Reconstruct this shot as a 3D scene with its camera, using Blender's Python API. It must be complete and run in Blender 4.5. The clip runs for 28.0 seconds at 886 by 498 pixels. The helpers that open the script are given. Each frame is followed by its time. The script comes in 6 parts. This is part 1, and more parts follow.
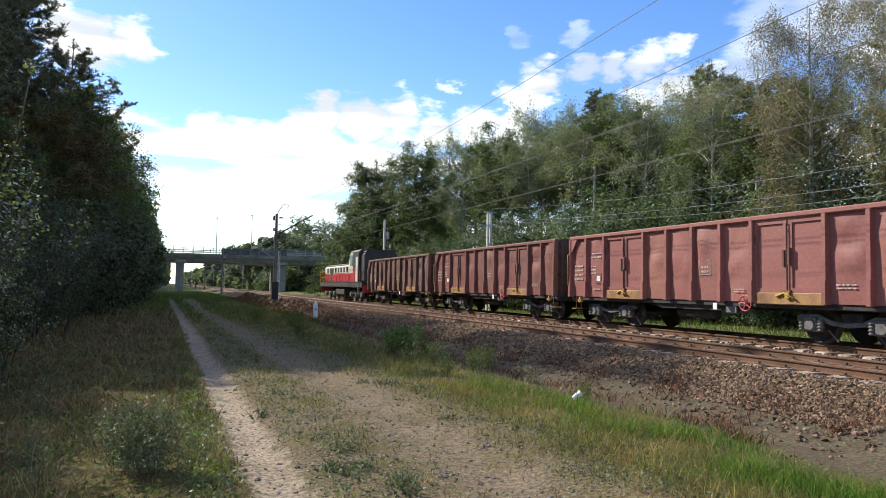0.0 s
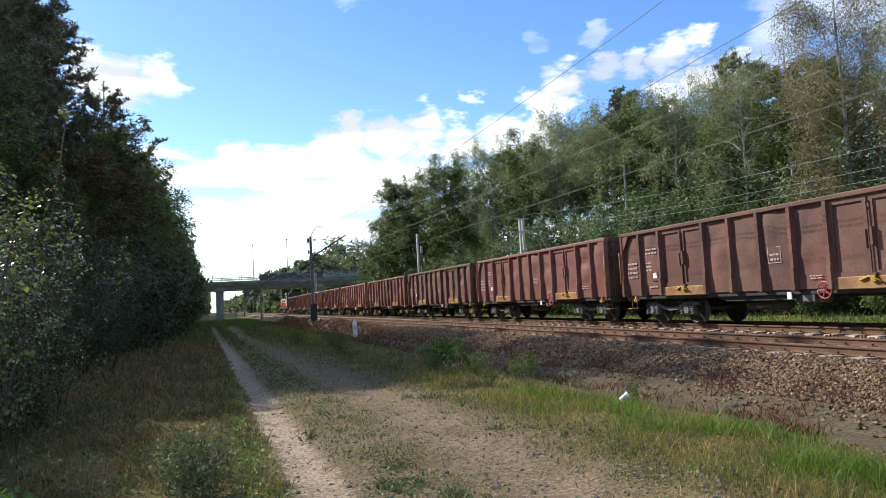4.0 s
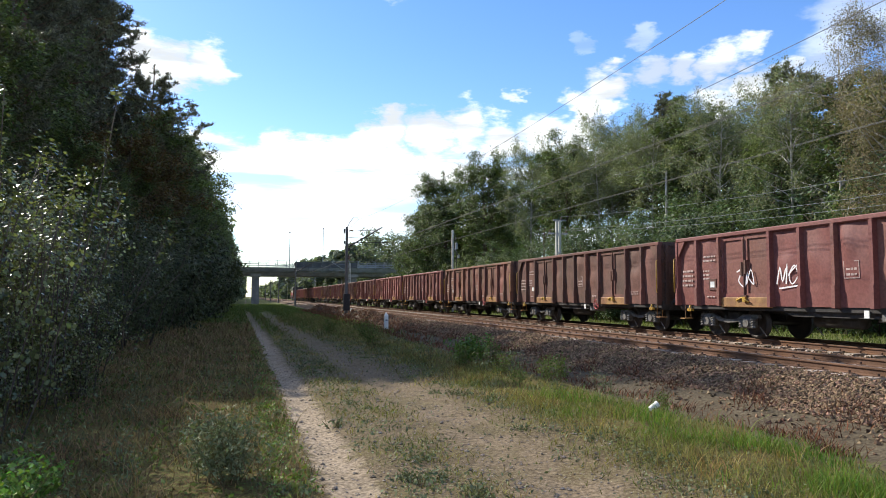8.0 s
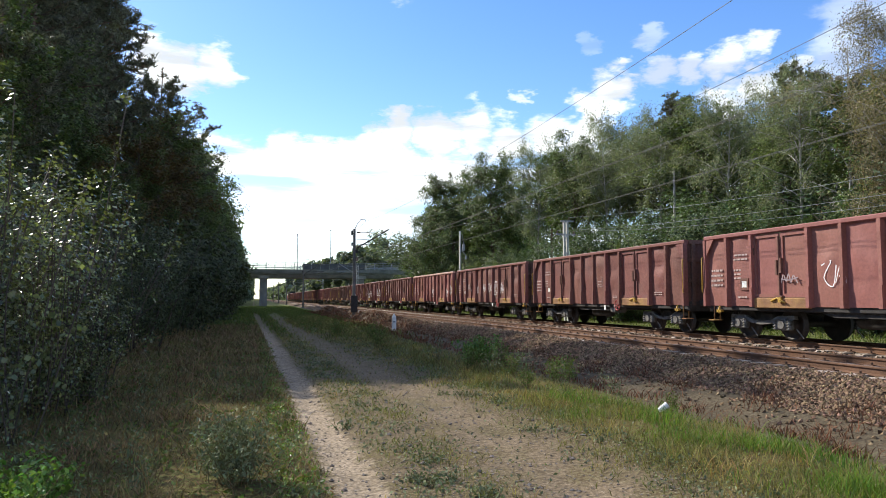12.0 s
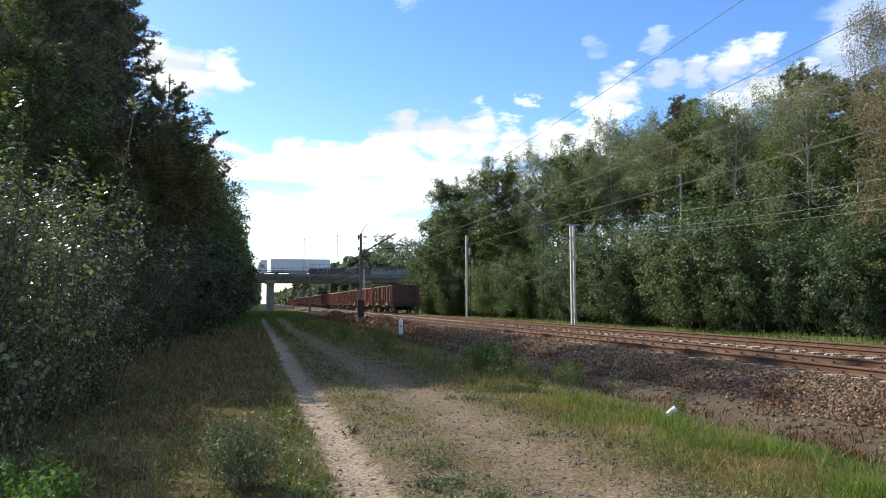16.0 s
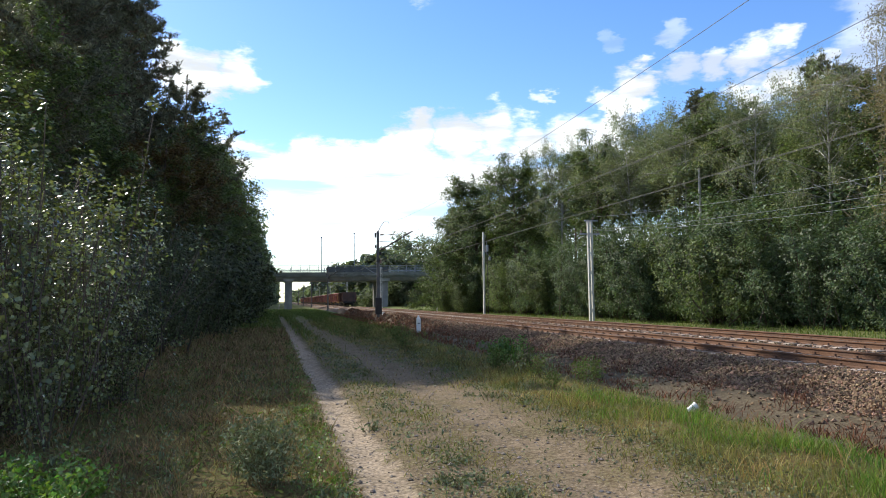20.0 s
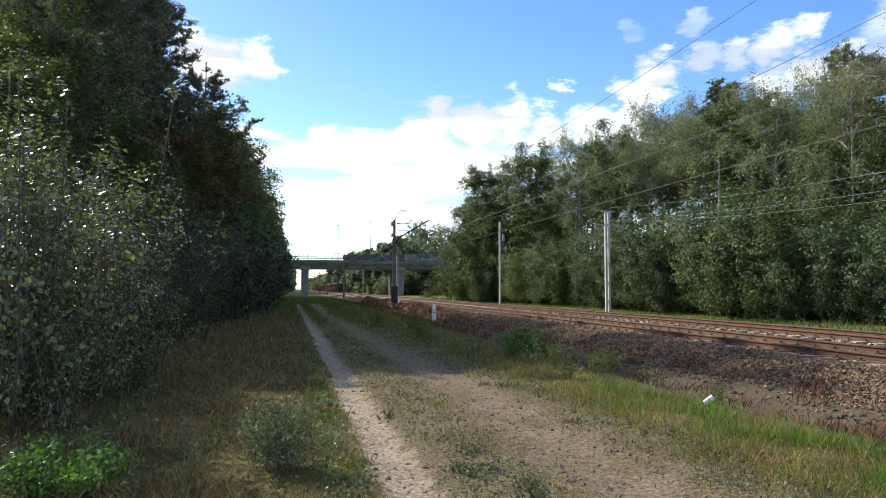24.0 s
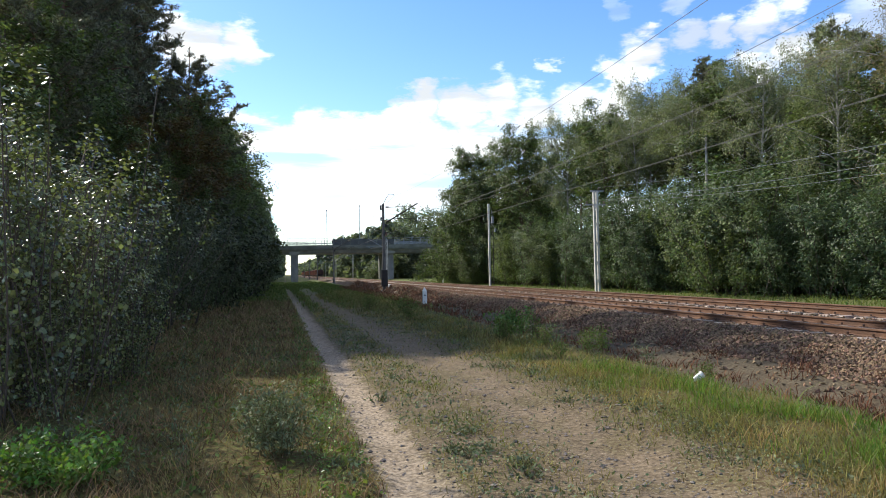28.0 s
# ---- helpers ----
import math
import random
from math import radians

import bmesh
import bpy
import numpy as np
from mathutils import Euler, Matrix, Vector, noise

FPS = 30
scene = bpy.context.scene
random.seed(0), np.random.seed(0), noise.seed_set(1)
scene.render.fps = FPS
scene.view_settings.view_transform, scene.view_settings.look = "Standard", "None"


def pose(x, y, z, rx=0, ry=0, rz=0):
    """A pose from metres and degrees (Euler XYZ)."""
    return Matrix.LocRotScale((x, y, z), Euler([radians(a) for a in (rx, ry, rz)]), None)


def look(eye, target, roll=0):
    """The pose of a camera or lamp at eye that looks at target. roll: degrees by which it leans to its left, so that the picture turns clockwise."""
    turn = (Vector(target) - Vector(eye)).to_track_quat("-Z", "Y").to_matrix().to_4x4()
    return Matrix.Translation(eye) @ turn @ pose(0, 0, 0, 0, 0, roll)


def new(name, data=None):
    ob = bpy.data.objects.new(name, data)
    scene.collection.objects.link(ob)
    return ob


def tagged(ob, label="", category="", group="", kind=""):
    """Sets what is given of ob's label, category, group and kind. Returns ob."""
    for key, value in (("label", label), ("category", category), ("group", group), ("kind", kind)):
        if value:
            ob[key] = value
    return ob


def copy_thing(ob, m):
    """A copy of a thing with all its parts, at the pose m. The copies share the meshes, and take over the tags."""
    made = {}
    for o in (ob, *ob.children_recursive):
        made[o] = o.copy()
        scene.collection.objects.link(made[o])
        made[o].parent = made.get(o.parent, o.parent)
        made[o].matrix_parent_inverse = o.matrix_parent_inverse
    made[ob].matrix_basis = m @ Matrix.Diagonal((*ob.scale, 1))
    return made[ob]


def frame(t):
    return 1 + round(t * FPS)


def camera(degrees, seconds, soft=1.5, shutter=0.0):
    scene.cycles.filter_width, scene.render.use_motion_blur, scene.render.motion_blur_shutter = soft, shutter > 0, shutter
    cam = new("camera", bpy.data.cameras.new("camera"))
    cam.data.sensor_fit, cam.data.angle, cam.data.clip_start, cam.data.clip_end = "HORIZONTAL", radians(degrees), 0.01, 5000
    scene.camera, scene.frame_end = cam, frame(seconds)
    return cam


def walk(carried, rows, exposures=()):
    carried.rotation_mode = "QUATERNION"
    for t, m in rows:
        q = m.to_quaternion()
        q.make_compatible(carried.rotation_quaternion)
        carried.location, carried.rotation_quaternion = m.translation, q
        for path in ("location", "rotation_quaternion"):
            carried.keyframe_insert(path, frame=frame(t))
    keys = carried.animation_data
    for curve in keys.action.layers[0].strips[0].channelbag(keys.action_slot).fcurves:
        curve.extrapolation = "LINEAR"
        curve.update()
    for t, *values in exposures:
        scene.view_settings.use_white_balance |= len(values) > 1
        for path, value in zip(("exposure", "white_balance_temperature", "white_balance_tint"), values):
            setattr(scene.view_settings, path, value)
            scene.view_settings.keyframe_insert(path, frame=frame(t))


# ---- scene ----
EXPO, KELVIN, TINT = 0.46, 6500, 8
cam = camera(64.4, 28.0, soft=0.9)
# seconds, tilt, lean and turn of the hand-held camera at eye height over the track bed's verge
EYE = 1.75
TURNS = [
    (0, 93.14, -0.93, -21.19),
    (0.5, 93.45, 0.43, -20.15),
    (1, 93.67, 1.74, -19.06),
    (1.5, 93.83, 2.35, -18.53),
    (2, 94.05, 2.77, -18.33),
    (2.5, 94.11, 3.35, -18.54),
    (4.5, 94.10, 2.82, -17.77),
    (5, 94.04, 2.32, -16.51),
    (5.5, 93.86, 2.16, -16.19),
    (6, 93.74, 1.20, -15.53),
    (6.5, 93.69, 0.80, -15.09),
    (7, 93.76, 0.36, -14.99),
    (7.5, 93.86, -0.14, -15.27),
    (8, 93.90, -0.14, -15.59),
    (8.5, 93.95, -0.21, -15.81),
    (9, 94.04, -0.29, -16.02),
    (9.5, 94.06, -0.34, -16.36),
    (10, 94.07, -0.28, -16.67),
    (10.5, 94.11, -0.10, -16.76),
    (11, 94.12, 0.04, -16.23),
    (11.5, 94.07, 0.21, -15.49),
    (12, 94.01, 0.04, -14.98),
    (12.5, 93.98, -0.27, -14.65),
    (14.5, 94.16, -0.18, -14.37),
    (15, 94.24, 0.03, -14.39),
    (15.5, 94.30, 0.06, -14.45),
    (16, 94.35, 0.21, -14.45),
    (16.5, 94.40, 0.39, -14.30),
    (17, 94.46, 0.43, -14.16),
    (17.5, 94.59, 0.30, -14.06),
    (18, 94.60, 0.19, -13.93),
    (18.5, 94.61, 0.23, -13.85),
    (19, 94.58, 0.40, -13.73),
    (19.5, 94.47, 0.66, -13.45),
    (20, 94.13, 0.63, -13.05),
    (20.5, 93.87, 0.70, -12.40),
    (21, 93.59, 0.72, -12.05),
    (21.5, 93.48, 1.01, -11.80),
    (23.5, 93.35, 0.34, -11.44),
    (24, 93.26, -0.06, -11.78),
    (24.5, 93.14, 0.36, -12.22),
    (25, 93.10, 0.96, -12.57),
    (25.5, 92.89, 1.34, -12.71),
    (26, 92.52, 1.55, -12.81),
    (26.5, 92.20, 1.59, -12.81),
    (27, 91.95, 1.56, -12.63),
    (27.5, 91.90, 1.22, -12.44),
    (28, 91.85, 1.07, -12.60),]
walk(cam, [(t, pose(0.035 - 0.0025 * t, 0, EYE, a, b, c)) for t, a, b, c in TURNS], [(0, EXPO, KELVIN, TINT), (28, EXPO, KELVIN, TINT)])

# ---- sun, sky and clouds ----
SUN_AZ, SUN_EL = radians(-36), radians(36.5)
sun = new("sun", bpy.data.lights.new("sun", "SUN"))
sun.data.energy, sun.data.angle, sun.data.color = 5.0, radians(0.6), (1.0, 0.93, 0.82)
sun.matrix_basis = look((math.sin(SUN_AZ) * math.cos(SUN_EL) * 200, math.cos(SUN_AZ) * math.cos(SUN_EL) * 200, math.sin(SUN_EL) * 200), (0, 0, 0))


def sky_way(az, el):
    az, el = radians(az), radians(el)
    return (math.sin(az) * math.cos(el), math.cos(az) * math.cos(el), math.sin(el))


def build_world():
    world = bpy.data.worlds.new("sky")
    scene.world = world
    world.use_nodes = True
    nt = world.node_tree
    nt.nodes.clear()
    N, L = nt.nodes.new, nt.links.new

    def mth(op, a, b=None, clamp=False):
        n = N("ShaderNodeMath")
        n.operation, n.use_clamp = op, clamp
        for i, v in enumerate((a, b)):
            if v is None:
                continue
            if isinstance(v, (int, float)):
                n.inputs[i].default_value = v
            else:
                L(v, n.inputs[i])
        return n.outputs[0]

    def ramp(v, lo, hi):
        n = N("ShaderNodeMapRange")
        n.interpolation_type = "SMOOTHSTEP"
        L(v, n.inputs[0])
        n.inputs[1].default_value, n.inputs[2].default_value = lo, hi
        return n.outputs[0]

    sky = N("ShaderNodeTexSky")
    sky.sky_type = "NISHITA"
    sky.sun_disc = False
    sky.sun_elevation, sky.sun_rotation = SUN_EL, SUN_AZ
    sky.air_density, sky.dust_density, sky.ozone_density = 1.0, 0.2, 2.5
    coord = N("ShaderNodeTexCoord").outputs["Generated"]
    n1 = N("ShaderNodeTexNoise")
    n1.inputs["Scale"].default_value, n1.inputs["Detail"].default_value, n1.inputs["Roughness"].default_value = 13.0, 9.0, 0.62
    stretch = N("ShaderNodeMapping")
    stretch.inputs["Scale"].default_value = (1, 1, 2.4)
    L(coord, stretch.inputs[0])
    L(stretch.outputs[0], n1.inputs["Vector"])
    sub = N("ShaderNodeVectorMath")
    sub.operation = "SUBTRACT"
    L(n1.outputs["Color"], sub.inputs[0])
    sub.inputs[1].default_value = (0.5, 0.5, 0.5)
    sc = N("ShaderNodeVectorMath")
    sc.operation = "SCALE"
    L(sub.outputs[0], sc.inputs[0])
    sc.inputs["Scale"].default_value = 0.105
    warped = N("ShaderNodeVectorMath")
    L(coord, warped.inputs[0])
    L(sc.outputs[0], warped.inputs[1])
    norm = N("ShaderNodeVectorMath")
    norm.operation = "NORMALIZE"
    L(warped.outputs[0], norm.inputs[0])
    way = norm.outputs[0]
    sep = N("ShaderNodeSeparateXYZ")
    L(way, sep.inputs[0])
    # the low bank of cloud all round, with a ragged top
    bank = mth("SUBTRACT", 1.0, ramp(sep.outputs[2], 0.2, 0.224))
    thin = N("ShaderNodeTexNoise")
    thin.inputs["Scale"].default_value, thin.inputs["Detail"].default_value = 5.0, 6.0
    st2 = N("ShaderNodeMapping")
    st2.inputs["Scale"].default_value = (1, 1, 7)
    L(coord, st2.inputs[0])
    L(st2.outputs[0], thin.inputs["Vector"])
    bank = mth("MULTIPLY", mth("MULTIPLY", bank, mth("ADD", mth("MULTIPLY", ramp(sep.outputs[2], 0.05, 0.14), 0.5), 0.5)), mth("ADD", mth("MULTIPLY", ramp(thin.outputs["Fac"], 0.4, 0.54), 0.8), 0.2))
    streak = mth("MULTIPLY", mth("MULTIPLY", ramp(sep.outputs[2], 0.105, 0.122), mth("SUBTRACT", 1.0, ramp(sep.outputs[2], 0.132, 0.15))), ramp(thin.outputs["Fac"], 0.36, 0.56))
    bank = mth("MULTIPLY", bank, mth("SUBTRACT", 1.0, mth("MULTIPLY", streak, 0.55)))
    mask = bank
    for az, el, r, s in ((-6.5, 17.1, 2.3, 1), (-3.4, 17.7, 1.9, 1), (-8.2, 18.3, 2.0, 1), (-4.6, 16.2, 1.3, 1), (28.5, 16.1, 2.0, 1), (29.9, 16.8, 1.5, 1), (26.8, 14.9, 1.6, 1),
                         (32.6, 17.1, 1.5, 0.7), (34.8, 17.4, 1.4, 0.75), (37.4, 17.8, 1.7, 0.85), (39.6, 18.3, 1.4, 0.75), (37.5, 14.7, 1.9, 1), (40.0, 15.3, 1.8, 1), (42.2, 15.6, 1.6, 0.9), (45, 17, 2.4, 0.5),
                         (27.2, 20, 0.9, 0.18), (31.5, 20.1, 1.2, 0.35), (21.8, 16.1, 0.8, 0.6), (46, 19.7, 2.8, 0.35), (50, 19.5, 3.2, 0.5), (54, 17.5, 3.6, 0.8), (9.5, 12.4, 1.9, 1), (11.5, 13.3, 1.8, 1), (14.6, 13.6, 2.0, 1),
                         (17.2, 13.7, 2.1, 1), (20.5, 12.8, 2.0, 1), (23.6, 13.1, 2.1, 1), (26.5, 12.8, 2.2, 1), (2.0, 11.9, 1.8, 1), (12, 25, 1.6, 0.3)):
        dot = N("ShaderNodeVectorMath")
        dot.operation = "DOT_PRODUCT"
        L(way, dot.inputs[0])
        dot.inputs[1].default_value = sky_way(az, el)
        blob = mth("MULTIPLY", ramp(dot.outputs["Value"], math.cos(radians(r * 1.05)), math.cos(radians(r * 0.3))), s)
        mask = mth("MAXIMUM", mask, blob)
    # broken cloud overhead, out of view, added to whiten the fill light
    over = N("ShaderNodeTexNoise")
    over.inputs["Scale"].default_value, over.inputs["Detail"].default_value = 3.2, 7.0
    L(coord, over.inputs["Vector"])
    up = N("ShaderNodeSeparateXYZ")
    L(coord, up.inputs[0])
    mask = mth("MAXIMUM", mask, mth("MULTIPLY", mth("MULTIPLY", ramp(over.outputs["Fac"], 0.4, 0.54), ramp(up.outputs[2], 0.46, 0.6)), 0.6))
    tone = N("ShaderNodeMixRGB")
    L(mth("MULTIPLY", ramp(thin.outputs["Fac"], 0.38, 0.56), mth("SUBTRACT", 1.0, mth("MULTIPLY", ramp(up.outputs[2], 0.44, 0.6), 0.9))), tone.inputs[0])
    tone.inputs[1].default_value = (5.5, 5.8, 6.2, 1)
    tone.inputs[2].default_value = (9.0, 9.2, 9.4, 1)
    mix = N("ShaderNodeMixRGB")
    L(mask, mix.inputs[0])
    rich = N("ShaderNodeHueSaturation")
    rich.inputs["Saturation"].default_value, rich.inputs["Value"].default_value = 1.24, 1.5
    rich.inputs["Hue"].default_value = 0.512
    L(sky.outputs[0], rich.inputs["Color"])
    L(rich.outputs[0], mix.inputs[1])
    L(tone.outputs[0], mix.inputs[2])
    bg = N("ShaderNodeBackground")
    bg.inputs[1].default_value = 0.112
    L(mix.outputs[0], bg.inputs[0])
    out = N("ShaderNodeOutputWorld")
    L(bg.outputs[0], out.inputs[0])


build_world()


# ---- materials ----
def mat(name, col, rough=0.8, metal=0.0, var=0.25, scale=2.0, fine=30.0, bump=0.15, rand=None, spread=0.3, second=None, amount=0.4, second_scale=1.2, leaf=0.0, spec=0.4, shift=0.05):
    """A procedural surface: a base colour varied at two scales, patches of a second colour, fine relief, and a spread from piece to piece."""
    m = bpy.data.materials.new(name)
    m.use_nodes = True
    nt = m.node_tree
    N, L = nt.nodes.new, nt.links.new
    b = nt.nodes["Principled BSDF"]
    b.inputs["Roughness"].default_value, b.inputs["Metallic"].default_value = rough, metal
    b.inputs["Specular IOR Level"].default_value = spec
    co = N("ShaderNodeTexCoord").outputs["Object"]
    if rand == "object":
        info = N("ShaderNodeObjectInfo")
        rnd = info.outputs["Random"]
        add = N("ShaderNodeVectorMath")
        mul = N("ShaderNodeMath")
        mul.operation = "MULTIPLY"
        L(rnd, mul.inputs[0])
        mul.inputs[1].default_value = 37.0
        L(co, add.inputs[0])
        L(mul.outputs[0], add.inputs[1])
        co = add.outputs[0]
    elif rand == "island":
        rnd = N("ShaderNodeNewGeometry").outputs["Random Per Island"]

    def nz(s, detail=4.0):
        n = N("ShaderNodeTexNoise")
        n.inputs["Scale"].default_value, n.inputs["Detail"].default_value = s, detail
        L(co, n.inputs["Vector"])
        return n.outputs["Fac"]

    def mix(kind, f, a, c):
        n = N("ShaderNodeMixRGB")
        n.blend_type = kind
        for i, v in enumerate((f, a, c)):
            if hasattr(v, "is_linked"):
                L(v, n.inputs[i])
            elif i == 0:
                n.inputs[i].default_value = v
            else:
                n.inputs[i].default_value = (*v, 1)
        return n.outputs[0]

    def grey(v, lo, hi):
        n = N("ShaderNodeMapRange")
        L(v, n.inputs[0])
        n.inputs[1].default_value, n.inputs[2].default_value = 0.3, 0.7
        n.inputs[3].default_value, n.inputs[4].default_value = lo, hi
        return n.outputs[0]

    c = mix("MIX", 0.0, col, col)
    if second:
        c = mix("MIX", grey(nz(second_scale, 6.0), 0.0, amount * 2), c, second)
    c = mix("MULTIPLY", 1.0, c, mix("MIX", grey(nz(scale), 0, 1), (1 - var,) * 3, (1 + var,) * 3))
    f = nz(fine, 3.0)
    c = mix("MULTIPLY", 1.0, c, mix("MIX", grey(f, 0, 1), (1 - var * 0.6,) * 3, (1 + var * 0.6,) * 3))
    if rand:
        hs = N("ShaderNodeHueSaturation")
        v = N("ShaderNodeMapRange")
        L(rnd, v.inputs[0])
        v.inputs[3].default_value, v.inputs[4].default_value = 1 - spread, 1 + spread
        L(v.outputs[0], hs.inputs["Value"])
        if shift:
            w = N("ShaderNodeTexWhiteNoise")
            w.noise_dimensions = "1D"
            L(rnd, w.inputs["W"])
            h = N("ShaderNodeMapRange")
            L(w.outputs[0], h.inputs[0])
            h.inputs[3].default_value, h.inputs[4].default_value = 0.5 - shift, 0.5 + shift * 0.5
            L(h.outputs[0], hs.inputs["Hue"])
        L(c, hs.inputs["Color"])
        c = hs.outputs[0]
    L(c, b.inputs["Base Color"])
    if bump:
        bp = N("ShaderNodeBump")
        bp.inputs["Strength"].default_value, bp.inputs["Distance"].default_value = bump, 0.02
        L(f, bp.inputs["Height"])
        L(bp.outputs[0], b.inputs["Normal"])
    if leaf:
        tr = N("ShaderNodeBsdfTranslucent")
        ms = N("ShaderNodeMixShader")
        ms.inputs[0].default_value = leaf
        L(mix("MULTIPLY", 1.0, c, (1.25, 1.4, 0.7)), tr.inputs[0])
        L(b.outputs[0], ms.inputs[1])
        L(tr.outputs[0], ms.inputs[2])
        L(ms.outputs[0], nt.nodes["Material Output"].inputs[0])
    return m


M_OAK = mat("oak_leaves", (0.098, 0.138, 0.045), 0.58, rand="island", spread=0.7, leaf=0.2, bump=0, var=0.2, scale=0.6, shift=0.045, spec=0.28)
M_BIRCH = mat("birch_leaves", (0.176, 0.204, 0.112), 0.6, rand="island", spread=0.6, leaf=0.3, bump=0, var=0.2, scale=0.5, shift=0.06, spec=0.25)
M_BIRCH_YELLOW = mat("autumn_birch_leaves", (0.2, 0.172, 0.082), 0.55, rand="island", spread=0.55, leaf=0.3, bump=0, var=0.2, scale=0.5, shift=0.05, spec=0.4)
M_PINE = mat("pine_needles", (0.12, 0.122, 0.082), 0.55, rand="island", spread=0.6, leaf=0.24, bump=0, var=0.2, scale=0.6, spec=0.3)
M_SHRUB = mat("shrub_leaves", (0.08, 0.12, 0.056), 0.55, rand="island", spread=0.7, leaf=0.25, bump=0, var=0.25, scale=0.6, shift=0.05, spec=0.3)
M_UNDERWOOD = mat("underwood_leaves", (0.068, 0.08, 0.04), 0.6, rand="island", spread=0.6, leaf=0.2, bump=0, var=0.25, scale=0.6, shift=0.05, spec=0.2)
M_MAPLE = mat("hedge_maple_leaves", (0.105, 0.14, 0.052), 0.58, rand="island", spread=0.65, leaf=0.3, bump=0, var=0.25, scale=0.6, shift=0.035, spec=0.28)
M_POPLAR = mat("poplar_leaves", (0.13, 0.15, 0.068), 0.24, rand="island", spread=0.65, leaf=0.25, bump=0, var=0.2, scale=1.0, shift=0.04, spec=0.6)
M_BROWN_LEAF = mat("turning_leaves", (0.135, 0.098, 0.042), 0.5, rand="island", spread=0.5, leaf=0.25, bump=0, var=0.2, scale=0.8, spec=0.1)
# leaf colour lightened and greyed in place of distance haze
M_FAR = mat("hazed_leaves", (0.125, 0.15, 0.1), 0.75, rand="island", spread=0.45, leaf=0.35, bump=0, var=0.25, scale=0.05, fine=0.6, spec=0.3)
M_BARK = mat("bark", (0.09, 0.068, 0.05), 0.9, var=0.4, scale=3, fine=25, bump=0.6)
M_PINE_BARK = mat("pine_bark", (0.19, 0.095, 0.055), 0.9, var=0.4, scale=3, fine=20, bump=0.6, second=(0.09, 0.07, 0.06), amount=0.5)
M_BIRCH_BARK = mat("birch_bark", (0.5, 0.48, 0.44), 0.8, var=0.2, scale=3, fine=14, second=(0.06, 0.055, 0.05), amount=0.4, second_scale=3.5)
M_GRASS = mat("grass_blades", (0.13, 0.17, 0.045), 0.55, rand="island", spread=0.45, leaf=0.25, bump=0, var=0.2, scale=0.9, second=(0.27, 0.2, 0.085), amount=0.5, second_scale=0.9, spec=0.1)
M_DRY = mat("dry_grass", (0.25, 0.165, 0.085), 0.7, rand="island", spread=0.65, leaf=0.15, bump=0, var=0.25, scale=0.9, second=(0.11, 0.12, 0.04), amount=0.3, second_scale=0.8, spec=0.1)
M_MEADOW = mat("meadow_grass", (0.105, 0.145, 0.04), 0.6, rand="island", spread=0.4, leaf=0.25, bump=0, var=0.25, scale=0.5, spec=0.1)
M_LUSH = mat("lush_grass", (0.11, 0.185, 0.035), 0.5, rand="island", spread=0.4, leaf=0.3, bump=0, var=0.2, scale=1.5, spec=0.1)
M_WEED = mat("grey_green_weed", (0.14, 0.165, 0.09), 0.6, rand="island", spread=0.4, leaf=0.15, bump=0, var=0.2, scale=2, spec=0.1)
M_HERB = mat("bright_herb", (0.105, 0.195, 0.036), 0.45, rand="island", spread=0.4, leaf=0.3, bump=0, var=0.2, scale=2)
M_STEM = mat("plant_stem", (0.13, 0.11, 0.05), 0.7, var=0.2, spec=0.1)
M_RUSSET = mat("russet_weed", (0.15, 0.066, 0.032), 0.75, rand="island", spread=0.45, bump=0, var=0.3, scale=2, shift=0.012, spec=0.15)
M_BALLAST = mat("ballast_bed", (0.12, 0.078, 0.045), 0.9, var=0.5, scale=5, fine=26, bump=1.0, second=(0.1, 0.085, 0.075), amount=0.4, second_scale=0.6, spec=0.06)
M_STONE = mat("ballast_stone", (0.19, 0.132, 0.08), 0.88, var=0.35, scale=12, fine=60, bump=0.3, rand="island", spread=0.6, shift=0.03, spec=0.1)
M_PEBBLE = mat("pebble", (0.25, 0.21, 0.17), 0.85, var=0.2, scale=14, rand="island", spread=0.5, shift=0.02, spec=0.1)
M_RAIL = mat("rusty_rail", (0.14, 0.066, 0.031), 0.75, metal=0.1, var=0.25, scale=1.5, fine=40, bump=0.25, second=(0.13, 0.07, 0.045), amount=0.4)
M_RAIL_TOP = mat("rail_running_surface", (0.3, 0.22, 0.18), 0.38, metal=0.8, var=0.1, scale=3, bump=0.03)
M_SLEEPER = mat("concrete_sleeper", (0.44, 0.385, 0.325), 0.9, var=0.25, scale=3, fine=30, bump=0.4, rand="object", spread=0.25, second=(0.2, 0.13, 0.09), amount=0.5, second_scale=4, shift=0.01)
M_CLIP = mat("rusty_fastening", (0.1, 0.055, 0.035), 0.8, metal=0.2, var=0.3, scale=20)
M_CONCRETE = mat("concrete", (0.36, 0.35, 0.32), 0.9, var=0.18, scale=0.7, fine=9, bump=0.2, second=(0.25, 0.245, 0.22), amount=0.4, second_scale=0.5)
M_PALE = mat("pale_concrete", (0.56, 0.55, 0.51), 0.85, var=0.15, scale=2, fine=20, second=(0.36, 0.35, 0.32), amount=0.3)
M_STEEL = mat("grey_steel", (0.26, 0.28, 0.3), 0.55, metal=0.5, var=0.2, scale=3)
M_DARK_STEEL = mat("dark_steel", (0.035, 0.033, 0.032), 0.6, metal=0.3, var=0.3, scale=4)
M_GREY_CONCRETE = mat("dark_concrete", (0.12, 0.115, 0.11), 0.9, var=0.2, scale=2, fine=20, second=(0.2, 0.19, 0.175), amount=0.3)
